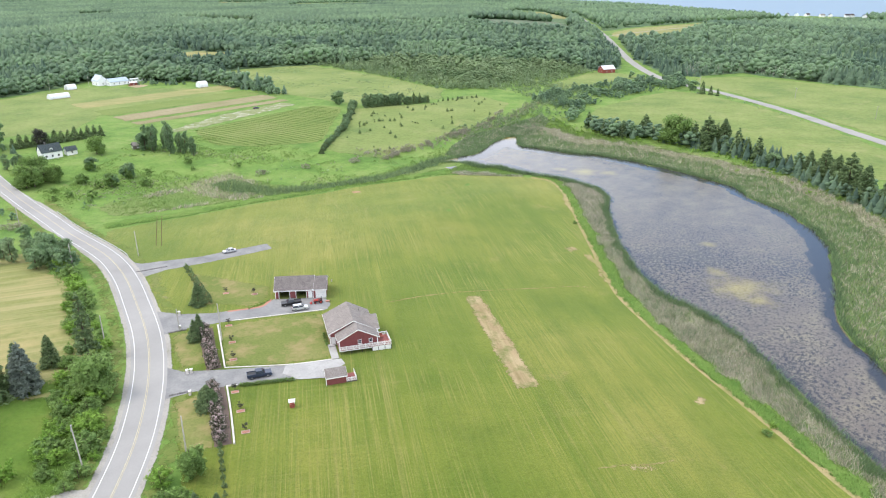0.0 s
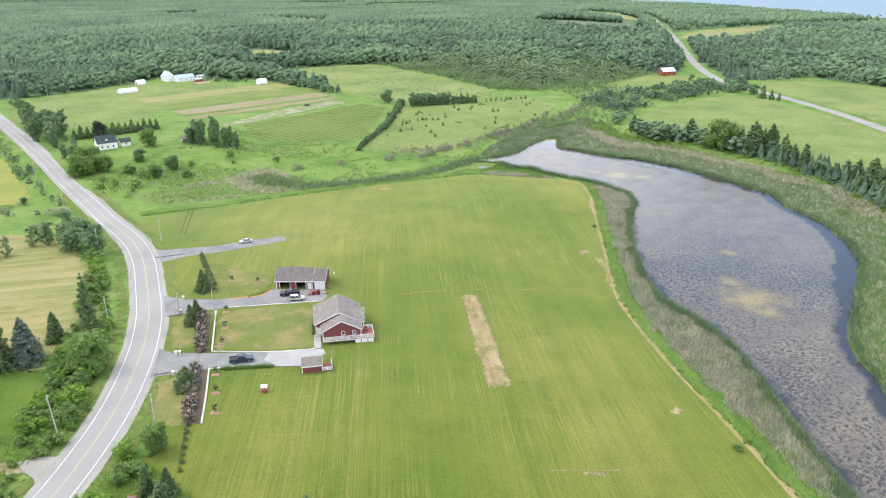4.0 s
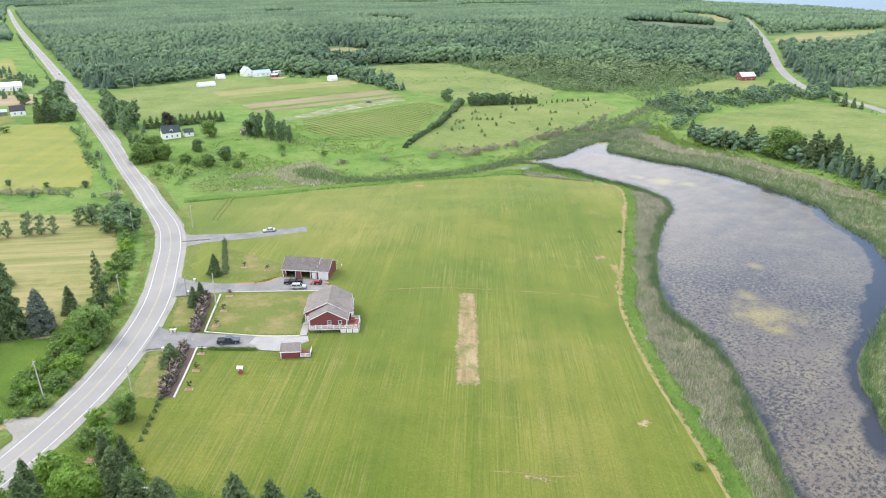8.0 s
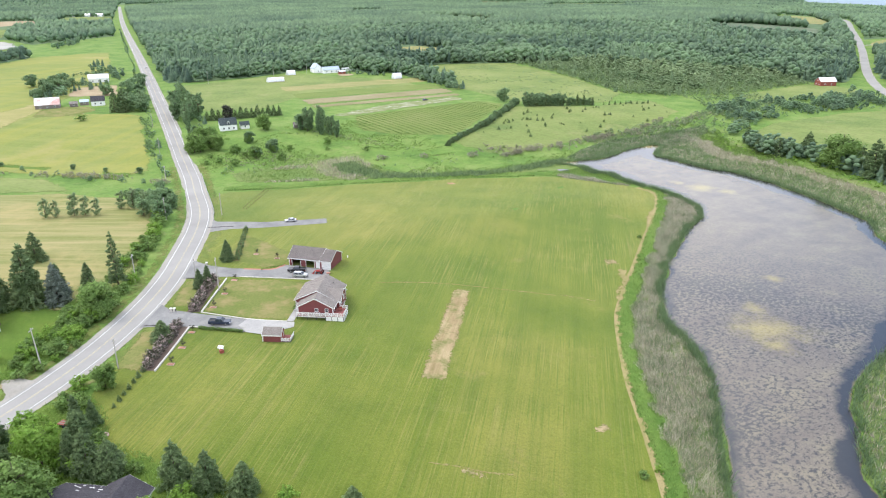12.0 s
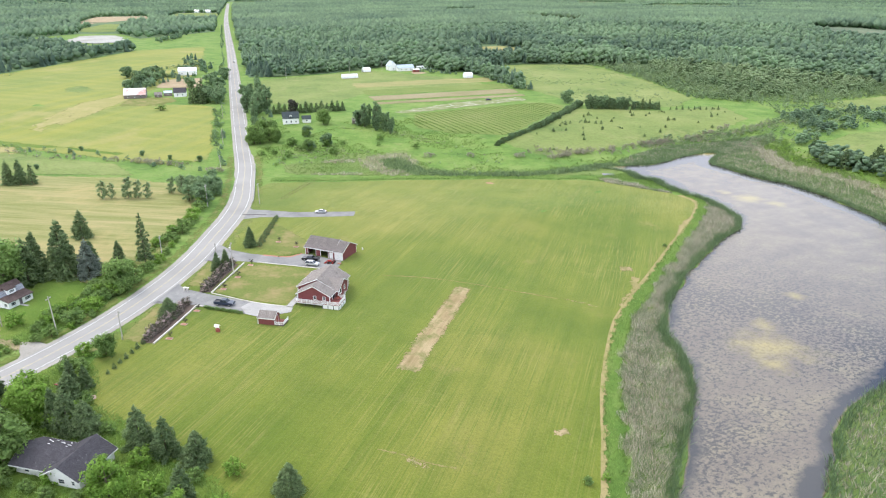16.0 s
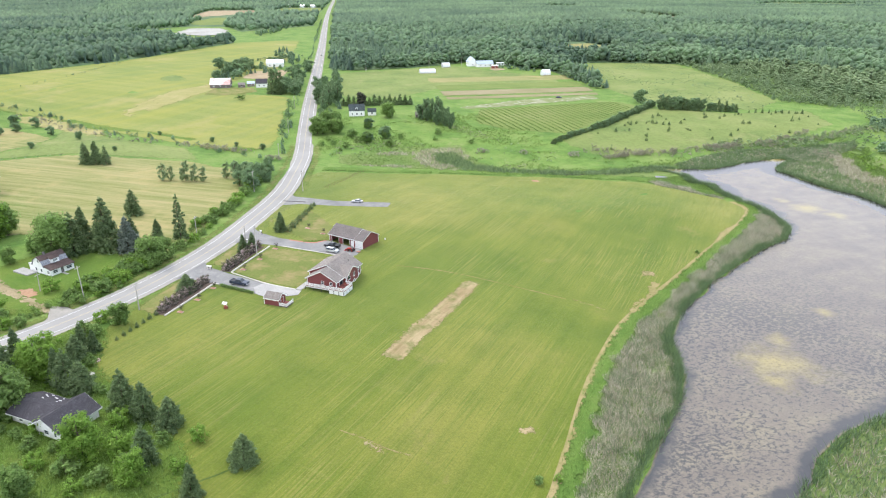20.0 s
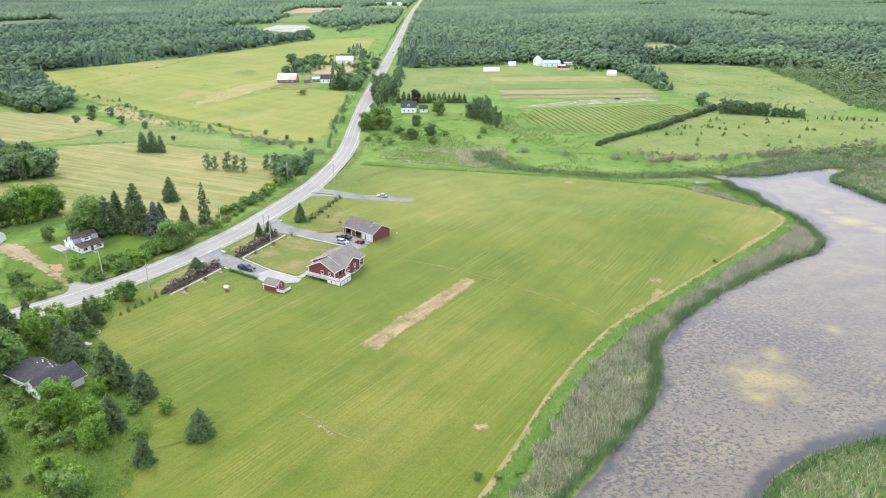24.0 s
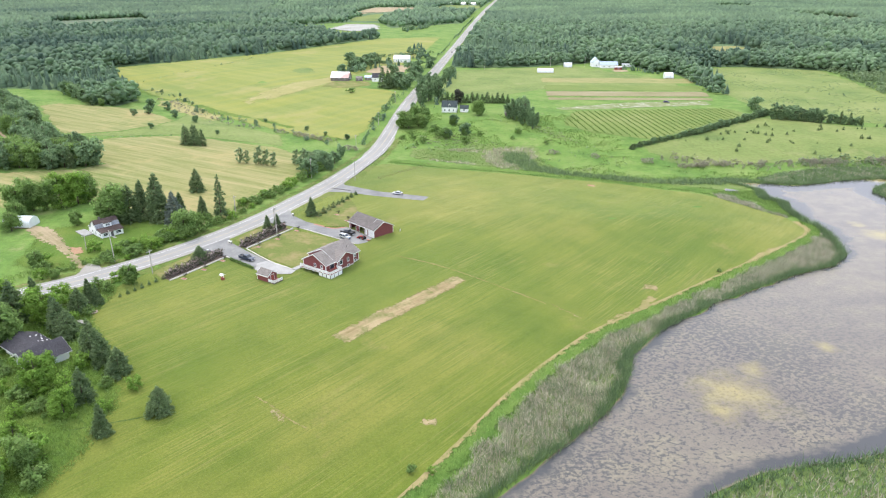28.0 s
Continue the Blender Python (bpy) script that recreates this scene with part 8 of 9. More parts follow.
part("roof", slab(slab(bmesh.new(), [(-0.75, -0.65, 1.6), (0.75, -0.65, 1.6), (0.75, 0, 2.1), (-0.75, 0, 2.1)], 0.06), [(-0.75, 0.65, 1.6), (0.75, 0.65, 1.6), (0.75, 0, 2.1), (-0.75, 0, 2.1)], 0.06), M_TRIM, well, "white peaked roof")


def kerb(name, line, wide, tall, material, label, category, size=1.2):
    """A low wall of single blocks along a line."""
    p = smooth(line, 0.3)
    root = new(name)
    tagged(root, label, category)
    total = np.concatenate([[0], np.cumsum(np.hypot(*np.diff(p, axis=0).T))])
    n = max(2, int(total[-1] / size))
    bm = boxes((-size / 2 + 0.015, -wide / 2, -0.3, size / 2 - 0.015, wide / 2, tall), bevel=0.02)
    me = from_bm("block", bm, material)
    for k in range(n):
        s = (k + 0.5) * total[-1] / n
        x, y = np.interp(s, total, p[:, 0]), np.interp(s, total, p[:, 1])
        x2, y2 = np.interp(s + 0.2, total, p[:, 0]), np.interp(s + 0.2, total, p[:, 1])
        ob = new("block", me)
        ob.parent = root
        ob.matrix_basis = pose(x, y, ground_at(x, y), 0, 0, math.degrees(math.atan2(y2 - y, x2 - x)))
    return root


kerb("kerb", [(-103.4, 154.8), (-97, 144.5), (-90.6, 134.2)], 0.4, 0.4, M_CURB, "low white kerb beside the flowering hedge", "kerb")
kerb("kerb", [(-90.6, 134.0), (-75.6, 138.4), (-65.6, 143.1)], 0.3, 0.22, M_CURB, "thin white kerb along the house drive", "kerb")
kerb("kerb", [(-85.9, 126.2), (-80, 116.6), (-73.8, 106)], 0.4, 0.4, M_CURB, "low white kerb below the second hedge", "kerb")
kerb("kerb", [(-85.9, 126.2), (-80.5, 128.6), (-76, 130.2)], 0.35, 0.3, M_CURB, "short white kerb at the drive corner", "kerb")
kerb("kerb", [(-101, 158.3), (-90, 163.8), (-78, 170)], 0.3, 0.2, M_CURB, "pale kerb along the garage drive", "kerb")
for line, label in (([(-105.5, 152.5), (-98.5, 141.5), (-92.6, 133.0)], "hedge"), ([(-87.7, 125.2), (-81.7, 115.6), (-75.7, 105.2)], "hedge")):
    ribbon("hedge_bed", smooth(line, 1.0), -1.6, 2.0, 0.075, M_BED, "brown mulch bed under the flowering hedge", "planting bed", ragged=0.1)
ribbon("mulch_border", smooth([(-105, 163.6), (-100, 166.2), (-96.6, 168.8), (-95.9, 173.6)], 0.8), -0.45, 0.45, 0.085, M_MULCH, "narrow red mulch border along the drive", "planting bed", ragged=0.1)
for k in range(7):
    s = k / 6
    plant("shrub", -99.5 + 3.3 * s, 166.4 + 6.4 * s, 0.6, "tiny shrub in the red mulch border", "border shrubs")
for k in range(17):
    plant("shrub", -82.6 + 0.70 * k, 126.9 + 0.30 * k, 1.15 + 0.08 * (k % 3), "low clipped hedge plant beside the drive", "low drive hedge", wide=0.8)


def cairn(x, y, angle):
    """A driveway end: brick pillar with a white cap."""
    c = thing("gate_pillar", x, y, angle, "low stone pillar with white cap at the driveway mouth", "pillar", "driveway pillars")
    part("shaft", boxes((-0.28, -0.28, -0.2, 0.28, 0.28, 1.1), bevel=0.03), M_CURB, c)
    part("panel", boxes((-0.3, -0.2, 0.25, 0.3, 0.2, 0.85)), M_STONE, c, "dark stone panel")
    part("cap", boxes((-0.36, -0.36, 1.1, 0.36, 0.36, 1.24), bevel=0.04), M_TRIM, c)


for x, y in ((-98.2, 129.7), (-97.4, 130.2), (-92.6, 121.2), (-117.6, 158.9), (-112.6, 150.8)):
    cairn(x, y, 30)


def stone_end(x, y, angle, length):
    """The dark dry-stone face of a culvert under a driveway."""
    w = thing("culvert_wall", x, y, angle, "dark dry-stone culvert wall under the driveway", "wall", "culvert walls")
    r = random.Random(int(x * 7))
    for k in range(int(length / 0.55)):
        for j in range(2):
            s = r.uniform(0.18, 0.26)
            part("stone", boxes((k * 0.55 - s, -0.28 + r.uniform(0, 0.1), j * 0.3 - 0.35, k * 0.55 + s, 0.3, j * 0.3 - 0.08 + r.uniform(0, 0.06)), bevel=0.06), M_STONE, w)


stone_end(-149.5, 186.5, 41, 10), stone_end(-114.5, 148.2, 35, 5), stone_end(-97.0, 120.0, 35, 5)


# ---- poles, guard rail, mail ----
def pole(x, y, tall, arms=1, lean=0.0):
    p = thing("utility_pole", x, y, 35, "weathered grey wooden utility pole beside the road", "utility pole", "utility poles")
    part("shaft", tube(bmesh.new(), (0, 0, -0.5), (lean, 0, tall), 0.17, 0.11, 10), M_POLE, p)
    for k in range(arms):
        arm = part("cross_arm", boxes((lean - 0.06, -1.1, tall - 0.75 - k, lean + 0.06, 1.1, tall - 0.6 - k)), M_POLE, p)
        for s in (-1.0, -0.4, 0.4, 1.0):
            part("insulator", tube(bmesh.new(), (lean, s, tall - 0.6 - k), (lean, s, tall - 0.42 - k), 0.06, 0.03, 6), M_METAL, arm)


for x, y, tall, lean in ((-98.5, 92, 11.3, -0.5), (-82.5, 102, 8.4, 0.1), (-159, 201.5, 9.5, 0), (-171.5, 184, 9.8, 0), (-127, 138.5, 9, 0), (-98.2, 147.2, 11, 0), (-115, 84, 6, 0.2), (-234, 231, 9, 0), (-288, 268, 9, 0), (-345, 306, 9, 0),
                         (-410, 348, 9, 0), (-479, 466, 11, 0), (-467, 539, 11, 0), (-455, 575, 10, 0), (-112.5, 150.2, 6.5, 0), (95, 664, 9, 0), (160, 605, 9, 0), (190, 520, 9, 0), (214, 440, 9, 0)):
    pole(x, y, tall, 1, lean)
rail = thing("guard_rail", -203, 218, 0, "grey steel guard rail on wooden posts along the bend", "guard rail", z=0)
gl = smooth([(-236, 247.4), (-205, 225), (-172, 201), (-165, 195)], 2.0)
d = np.gradient(gl, axis=0)
d /= np.linalg.norm(d, axis=1)[:, None]
gl = gl + np.stack([-d[:, 1], d[:, 0]], 1) * 5.5
bm = bmesh.new()
for (ax, ay), (bx, by) in zip(gl, gl[1:]):
    tube(bm, (ax + 203, ay - 218, ground_at(ax, ay) + 0.65), (bx + 203, by - 218, ground_at(bx, by) + 0.65), 0.14, 0.14, 4)
part("beam", bm, M_METAL, rail)
for x, y in gl[::2]:
    part("post", boxes((x + 203 - 0.09, y - 218 - 0.09, ground_at(x, y) - 0.3, x + 203 + 0.09, y - 218 + 0.09, ground_at(x, y) + 0.8)), M_POLE, rail)
tank = thing("propane_tank", -82.6, 190.2, 17, "small white tank behind the garage", "tank")
part("body", tube(bmesh.new(), (0, 0, 0.05), (0, 0, 0.75), 0.2, 0.2, 10), M_TRIM, tank)
part("valve", tube(bmesh.new(), (0, 0, 0.75), (0, 0, 0.9), 0.08, 0.08, 6), M_METAL, tank)
fire = thing("fire_pit", -60.7, 83.7, 0, "round pink stone fire pit on the lawn", "fire pit")
for k in range(12):
    a = k * math.pi / 6
    part("stone", boxes((math.cos(a) * 0.9 - 0.2, math.sin(a) * 0.9 - 0.2, -0.05, math.cos(a) * 0.9 + 0.2, math.sin(a) * 0.9 + 0.2, 0.25), bevel=0.06), M_PINK_STONE, fire)
part("ash", boxes((-0.7, -0.7, 0.0, 0.7, 0.7, 0.12)), M_BED, fire)
cart = thing("flat_trailer", -70.2, 81.8, 18, "low dark flatbed trailer with faded boards under the spruces", "trailer", z=ground_at(-70, 82))
part("bed_frame", boxes((-2.2, -0.9, 0.55, 2.2, 0.9, 0.68), bevel=0.02), M_DARK_PLASTIC, cart)
for k in range(5):
    part("board", boxes((-2.15, -0.86 + 0.35 * k, 0.685, 2.15, -0.54 + 0.35 * k, 0.73)), M_BARN_WOOD if k % 2 else M_WOOD_RED, cart)
for s in (-0.95, 0.95):
    for xx in (-0.45, 0.45):
        part("wheel", tube(bmesh.new(), (xx, s - 0.1, 0.33), (xx, s + 0.1, 0.33), 0.33, 0.33, 14), M_TYRE, cart)
part("drawbar", boxes((2.2, -0.06, 0.5, 3.4, 0.06, 0.6)), M_METAL, cart)
pile = thing("board_pile", -55.4, 80.3, 35, "small pile of pale weathered boards beside the spruces", "wood pile", z=ground_at(-55, 80))
for k in range(9):
    part("board", boxes((-1.6 + 0.12 * (k % 3), -0.55 + 0.38 * (k % 3), 0.13 * (k // 3), 1.5 + 0.1 * (k % 2), -0.2 + 0.38 * (k % 3), 0.12 + 0.13 * (k // 3))), M_POLE, pile)
fence = thing("stake_fence", -168, 240, 0, "row of small stakes down the lawn to the creek", "fence", z=0)
for k in range(14):
    for o in (0, 2.2):
        x, y = -160 - 1.9 * k + o, 214 + 3.0 * k
        part("stake", boxes((x + 168 - 0.09, y - 240 - 0.09, ground_at(x, y) - 0.2, x + 168 + 0.09, y - 240 + 0.09, ground_at(x, y) + 0.7)), M_WOOD, fence)


# ---- vehicles: nose along +x ----
def silhouette(bm, line, y0, y1, inset=0.0, top_from=99.0):
    """A side outline pulled across; corners above top_from lean in by inset."""
    sides = []
    for y, s in ((y0, 1), (y1, -1)):
        sides.append([bm.verts.new((x, y + (s * inset if z > top_from else 0), z)) for x, z in line])
    a, b = sides
    bm.faces.new(a), bm.faces.new(b)
    for i in range(len(a)):
        bm.faces.new((a[i], a[i - 1], b[i - 1], b[i]))
    return bm


def soft(bm, r):
    bmesh.ops.recalc_face_normals(bm, faces=bm.faces[:])
    bmesh.ops.bevel(bm, geom=bm.edges[:], offset=r, segments=2, affect="EDGES", clamp_overlap=True)
    return bm


def wheels(car, xs, half, r, wide=0.24):
    for x in xs:
        for s in (-1, 1):
            y = s * (half - wide / 2)
            w = part("wheel", soft(tube(bmesh.new(), (x, y - wide / 2, r), (x, y + wide / 2, r), r, r, 18), 0.03), M_TYRE, car)
            part("rim", tube(bmesh.new(), (x, y + s * (wide / 2 - 0.02), r), (x, y + s * (wide / 2 + 0.015), r), r * 0.62, r * 0.58, 12), M_RIM, w)


def vehicle(kind, x, y, angle, material, label, lift=0.07):
    car = thing({"pickup": "pickup_truck", "suv": "suv", "sedan": "car"}[kind], x, y, angle, label, "car", z=ground_at(x, y) + lift)
    if kind == "pickup":
        ln, half, r = 5.9, 1.0, 0.39
        body = [(-2.95, 0.45), (2.9, 0.4), (2.95, 0.75), (2.85, 1.08), (1.35, 1.16), (-0.95, 1.16), (-0.95, 1.14), (-2.95, 1.14)]
        cab = [(-0.98, 1.12), (1.38, 1.12), (0.62, 1.82), (-0.82, 1.84)]
        top = (-0.78, 0.55, 1.80)
    elif kind == "suv":
        ln, half, r = 4.6, 0.92, 0.36
        body = [(-2.25, 0.42), (2.25, 0.38), (2.32, 0.7), (2.15, 0.98), (1.15, 1.08), (-2.2, 1.12), (-2.3, 0.8)]
        cab = [(-2.18, 1.05), (1.2, 1.05), (0.4, 1.66), (-1.85, 1.68)]
        top = (-1.8, 0.35, 1.64)
    else:
        ln, half, r = 4.7, 0.91, 0.33
        body = [(-2.35, 0.38), (2.3, 0.34), (2.36, 0.6), (2.2, 0.82), (1.05, 0.94), (-1.6, 0.98), (-2.3, 0.92)]
        cab = [(-1.75, 0.92), (1.1, 0.92), (0.25, 1.42), (-1.05, 1.44)]
        top = (-1.0, 0.2, 1.40)
    part("body", soft(silhouette(bmesh.new(), body, -half, half), 0.07), material, car)
    part("cabin_glass", silhouette(bmesh.new(), cab, -half + 0.05, half - 0.05, 0.2, cab[0][1] + 0.1), M_GLASS, car, "dark tinted windows")
    part("roof_panel", boxes((top[0] - 0.06, -half + 0.24, top[2], top[1] + 0.08, half - 0.24, top[2] + 0.075), bevel=0.03), material, car)
    for s in (-1, 1):
        for a, b in ((cab[0], cab[3]), (cab[1], cab[2]), ((cab[0][0] * 0.4 + cab[1][0] * 0.6, cab[0][1]), (cab[3][0] * 0.45 + cab[2][0] * 0.55, cab[2][1]))):
            part("pillar", tube(bmesh.new(), (a[0], s * (half - 0.04), a[1]), (b[0], s * (half - 0.235), b[1]), 0.045, 0.045, 5), material, car)
    if kind == "pickup":
        bed = boxes((-2.85, -0.85, 1.13, -1.05, 0.85, 1.16))
        part("bed_floor", bed, M_DARK_PLASTIC, car, "dark open load bed")
        part("bed_side", boxes((-2.95, -1.0, 1.12, -1.0, -0.86, 1.32), bevel=0.03), material, car)
        part("bed_side", boxes((-2.95, 0.86, 1.12, -1.0, 1.0, 1.32), bevel=0.03), material, car)
        part("tailgate", boxes((-2.98, -0.86, 0.75, -2.88, 0.86, 1.32), bevel=0.03), material, car)
        rows = (-1.85, 1.85)
    else:
        rows = (-ln * 0.29, ln * 0.3)
    wheels(car, rows, half + 0.02, r)
    for s in (-1, 1):
        part("headlight", boxes((body[2][0] - 0.16, s * (half - 0.32) - 0.2, body[2][1] - 0.02, body[2][0] + 0.01, s * (half - 0.32) + 0.2, body[2][1] + 0.14), bevel=0.03), M_LAMP_CLEAR, car)
        part("tail_light", boxes((-ln / 2 - 0.02, s * (half - 0.2) - 0.12, 0.75, -ln / 2 + 0.12, s * (half - 0.2) + 0.12, 1.0), bevel=0.02), M_LAMP_RED, car)
        part("mirror", boxes((cab[1][0] - 0.35, s * (half + 0.08) - 0.1, cab[1][1] + 0.02, cab[1][0] - 0.2, s * (half + 0.08) + 0.1, cab[1][1] + 0.18), bevel=0.03), material, car)
    part("bumper", boxes((ln / 2 - 0.1, -half + 0.12, 0.36, ln / 2 + 0.05, half - 0.12, 0.56), bevel=0.04), M_CHROME if kind == "pickup" else M_DARK_PLASTIC, car)
    part("bumper", boxes((-ln / 2 - 0.06, -half + 0.12, 0.38, -ln / 2 + 0.1, half - 0.12, 0.58), bevel=0.04), M_CHROME if kind == "pickup" else M_DARK_PLASTIC, car)
    return car


vehicle("pickup", -80.2, 131.9, 32, M_PAINT_BLUE, "dark blue pickup truck parked on the house drive")
vehicle("pickup", -88.4, 171.3, 208, M_PAINT_BLACK, "black pickup truck parked before the garage")
vehicle("suv", -84.6, 168.8, 28, M_PAINT_SILVER, "silver sport utility car parked before the garage")
vehicle("sedan", -128, 209.6, 222, M_PAINT_SILVER, "silver sedan parked on the north drive")
vehicle("sedan", -640, 515.5, 146, M_PAINT_WHITE, "white car far along the road", 0.09)
vehicle("sedan", -249, 489, 60, M_PAINT_PURPLE, "dark purple car parked among the crop rows", 0.06)


def tractor(x, y, angle):
    t = thing("compact_tractor", x, y, angle, "small red tractor with a front loader by the garage", "tractor", z=ground_at(x, y) + 0.07)
    part("hood", soft(silhouette(bmesh.new(), [(0.1, 0.7), (1.5, 0.65), (1.5, 1.15), (0.1, 1.3)], -0.32, 0.32), 0.06), M_PAINT_RED, t)
    part("chassis", boxes((-0.9, -0.3, 0.45, 1.4, 0.3, 0.72)), M_DARK_PLASTIC, t)
    part("fender", boxes((-0.95, -0.75, 0.95, -0.1, -0.45, 1.1), bevel=0.05), M_PAINT_RED, t)
    part("fender", boxes((-0.95, 0.45, 0.95, -0.1, 0.75, 1.1), bevel=0.05), M_PAINT_RED, t)
    part("seat", boxes((-0.75, -0.25, 0.9, -0.3, 0.25, 1.0), (-0.8, -0.25, 1.0, -0.7, 0.25, 1.35), bevel=0.03), M_DARK_PLASTIC, t)
    part("roll_bar", tube(tube(tube(bmesh.new(), (-0.85, -0.45, 0.9), (-0.85, -0.45, 2.0), 0.04, 0.04, 6), (-0.85, 0.45, 0.9), (-0.85, 0.45, 2.0), 0.04, 0.04, 6), (-0.85, -0.45, 2.0), (-0.85, 0.45, 2.0), 0.04, 0.04, 6),
         M_DARK_PLASTIC, t)
    part("steering_wheel", tube(bmesh.new(), (0.0, 0, 1.3), (0.03, 0, 1.34), 0.2, 0.2, 12), M_DARK_PLASTIC, t)
    for xx, r in ((-0.55, 0.58), (1.1, 0.36)):
        for s in (-1, 1):
            w = part("wheel", soft(tube(bmesh.new(), (xx, s * 0.62 - 0.14, r), (xx, s * 0.62 + 0.14, r), r, r, 16), 0.04), M_TYRE, t)
            part("rim", tube(bmesh.new(), (xx, s * 0.62 + s * 0.12, r), (xx, s * 0.62 + s * 0.16, r), r * 0.5, r * 0.5, 10), M_PAINT_RED, w)
    for s in (-0.5, 0.5):
        part("loader_arm", tube(tube(bmesh.new(), (0.1, s, 1.15), (1.6, s, 1.0), 0.05, 0.05, 5), (1.6, s, 1.0), (2.1, s, 0.4), 0.05, 0.05, 5), M_PAINT_RED, t)
    part("bucket", silhouette(bmesh.new(), [(2.05, 0.1), (2.6, 0.08), (2.65, 0.14), (2.2, 0.2), (2.15, 0.65), (2.05, 0.65)], -0.75, 0.75), M_PAINT_RED, t)


tractor(-80.9, 174.3, 205)
trailer = thing("yard_trailer", -78.6, 175.6, 30, "small orange implement beside the tractor", "implement", z=ground_at(-78.6, 175.6) + 0.07)
part("frame", boxes((-0.6, -0.4, 0.15, 0.6, 0.4, 0.4), bevel=0.04), M_MULCH, trailer)
part("hitch", boxes((0.6, -0.05, 0.2, 1.0, 0.05, 0.3)), M_DARK_PLASTIC, trailer)

# ---- white gambrel house ----
wh = thing("gambrel_house", -127.2, 88.7, 110, "white gambrel-roofed house with brown shingles and a dormer", "house")
bm = bmesh.new()
gam = [(0, -0.3), (6.4, -0.3), (6.4, 2.4), (5.5, 4.3), (3.6, 5.5), (1.7, 4.3), (0.8, 2.4), (0, 2.4)]
a, b = [[bm.verts.new((x, y, z)) for y, z in [(yy - 0.0, zz) for yy, zz in gam]] for x in (0, 8.2)]
bm.faces.new(a), bm.faces.new(b)
for i in range(len(a)):
    bm.faces.new((a[i], a[i - 1], b[i - 1], b[i]))
part("wall", bm, M_WHITE_SIDING, wh)
for (ya, za), (yb, zb), mt in (((3.6, 5.62), (1.6, 4.35), M_ROOF_BROWN), ((3.6, 5.62), (5.6, 4.35), M_ROOF_BROWN), ((1.6, 4.4), (0.6, 2.45), M_ROOF_SLATE), ((5.6, 4.4), (6.7, 2.45), M_ROOF_SLATE)):
    part("roof", slab(bmesh.new(), [(-0.3, ya, za), (8.5, ya, za), (8.5, yb, zb), (-0.3, yb, zb)], 0.14), mt, wh)
part("porch_wall", boxes((0.1, -2.4, -0.3, 8.1, 0, 2.1)), M_WHITE_SIDING, wh, "white enclosed porch")
part("porch_roof", slab(bmesh.new(), [(-0.2, 0.9, 2.95), (8.4, 0.9, 2.95), (8.4, -2.8, 2.15), (-0.2, -2.8, 2.15)], 0.14), M_ROOF_BROWN, wh, "dark brown porch roof")
dormer = part("dormer", boxes((2.6, 0.5, 3.0, 5.4, 2.4, 4.5)), M_WHITE_SIDING, wh, "white shed dormer")
part("dormer_roof", slab(bmesh.new(), [(2.4, 3.0, 5.1), (5.6, 3.0, 5.1), (5.6, 0.3, 4.55), (2.4, 0.3, 4.55)], 0.12), M_ROOF_BROWN, dormer)
part("chimney", boxes((2.2, 3.3, 5.0, 2.8, 3.9, 6.4)), M_STONE, wh)
window(wh, 4.0, 0.49, 3.8, 1.6, 0.8, -90)
for x, w in ((1.6, 1.6), (6.4, 2.0)):
    window(wh, x, -2.42, 1.2, w, 1.1, -90)
door(wh, 4.0, -2.42, -0.1, 0.95, 2.0, -90, M_STONE, "dark grey porch door")
window(wh, -0.02, 3.2, 4.1, 0.9, 1.0, 180), window(wh, -0.02, 2.2, 1.2, 1.0, 1.2, 180), window(wh, -0.02, 4.8, 1.2, 1.0, 1.2, 180), window(wh, 0.08, -1.2, 1.1, 1.2, 1.0, 180)
part("lean_to", boxes((0.3, 6.4, -0.3, 4.2, 9.0, 2.2)), M_WHITE_SIDING, wh, "white side annexe")
part("lean_to_roof", slab(bmesh.new(), [(0.1, 6.3, 2.7), (4.4, 6.3, 2.7), (4.4, 9.2, 2.3), (0.1, 9.2, 2.3)], 0.12), M_ROOF_PALE, wh)
part("deck_platform", boxes((-3.6, 4.5, -0.1, -0.1, 12.0, 0.35)), M_SLAB, wh, "pale side deck")
part("ramp", boxes((3.4, -5.2, -0.2, 4.2, -2.45, 0.1)), M_SLAB, wh)

# ---- old dark-roofed house ----
old = thing("old_house", -46.0, 61.8, 26, "old white house with black patched shingle roof", "house", z=ground_at(-38, 66) - 0.1)
part("wall", boxes((0.3, 0.6, -0.4, 9.0, 8.2, 2.5)), M_WHITE_SIDING, old, "peeling white wall")
part("wall", gabled(bmesh.new(), 8.0, 16.0, -0.6, 9.0, -0.4, 2.4, 4.7), M_WHITE_SIDING, old, "white gable wall")
part("attic", gabled(bmesh.new(), 0.3, 10, 0.6, 8.2, 2.4, 2.5, 4.3, "x"), M_WHITE_SIDING, old)
gable_roof(old, 0.0, 11.5, 0.3, 8.5, 2.5, 4.4, M_ROOF_DARK, "x", over=0.5, label="black shingle slope with pale patches")
gable_roof(old, 8.0, 16.0, -0.8, 9.2, 2.4, 4.7, M_ROOF_DARK, "y", over=0.5, label="black shingle slope with worn patches")
window(old, 3.0, 0.58, 1.3, 1.2, 1.1, -90), window(old, 6.3, 0.58, 1.3, 0.9, 1.1, -90), window(old, 12, -0.62, 1.3, 1.4, 1.1, -90), window(old, 14.6, -0.62, 1.3, 0.8, 1.1, -90)
door(old, 8.9, 0.58, -0.3, 0.9, 2.0, -90, M_STONE, "grey weathered door")
r = random.Random(3)
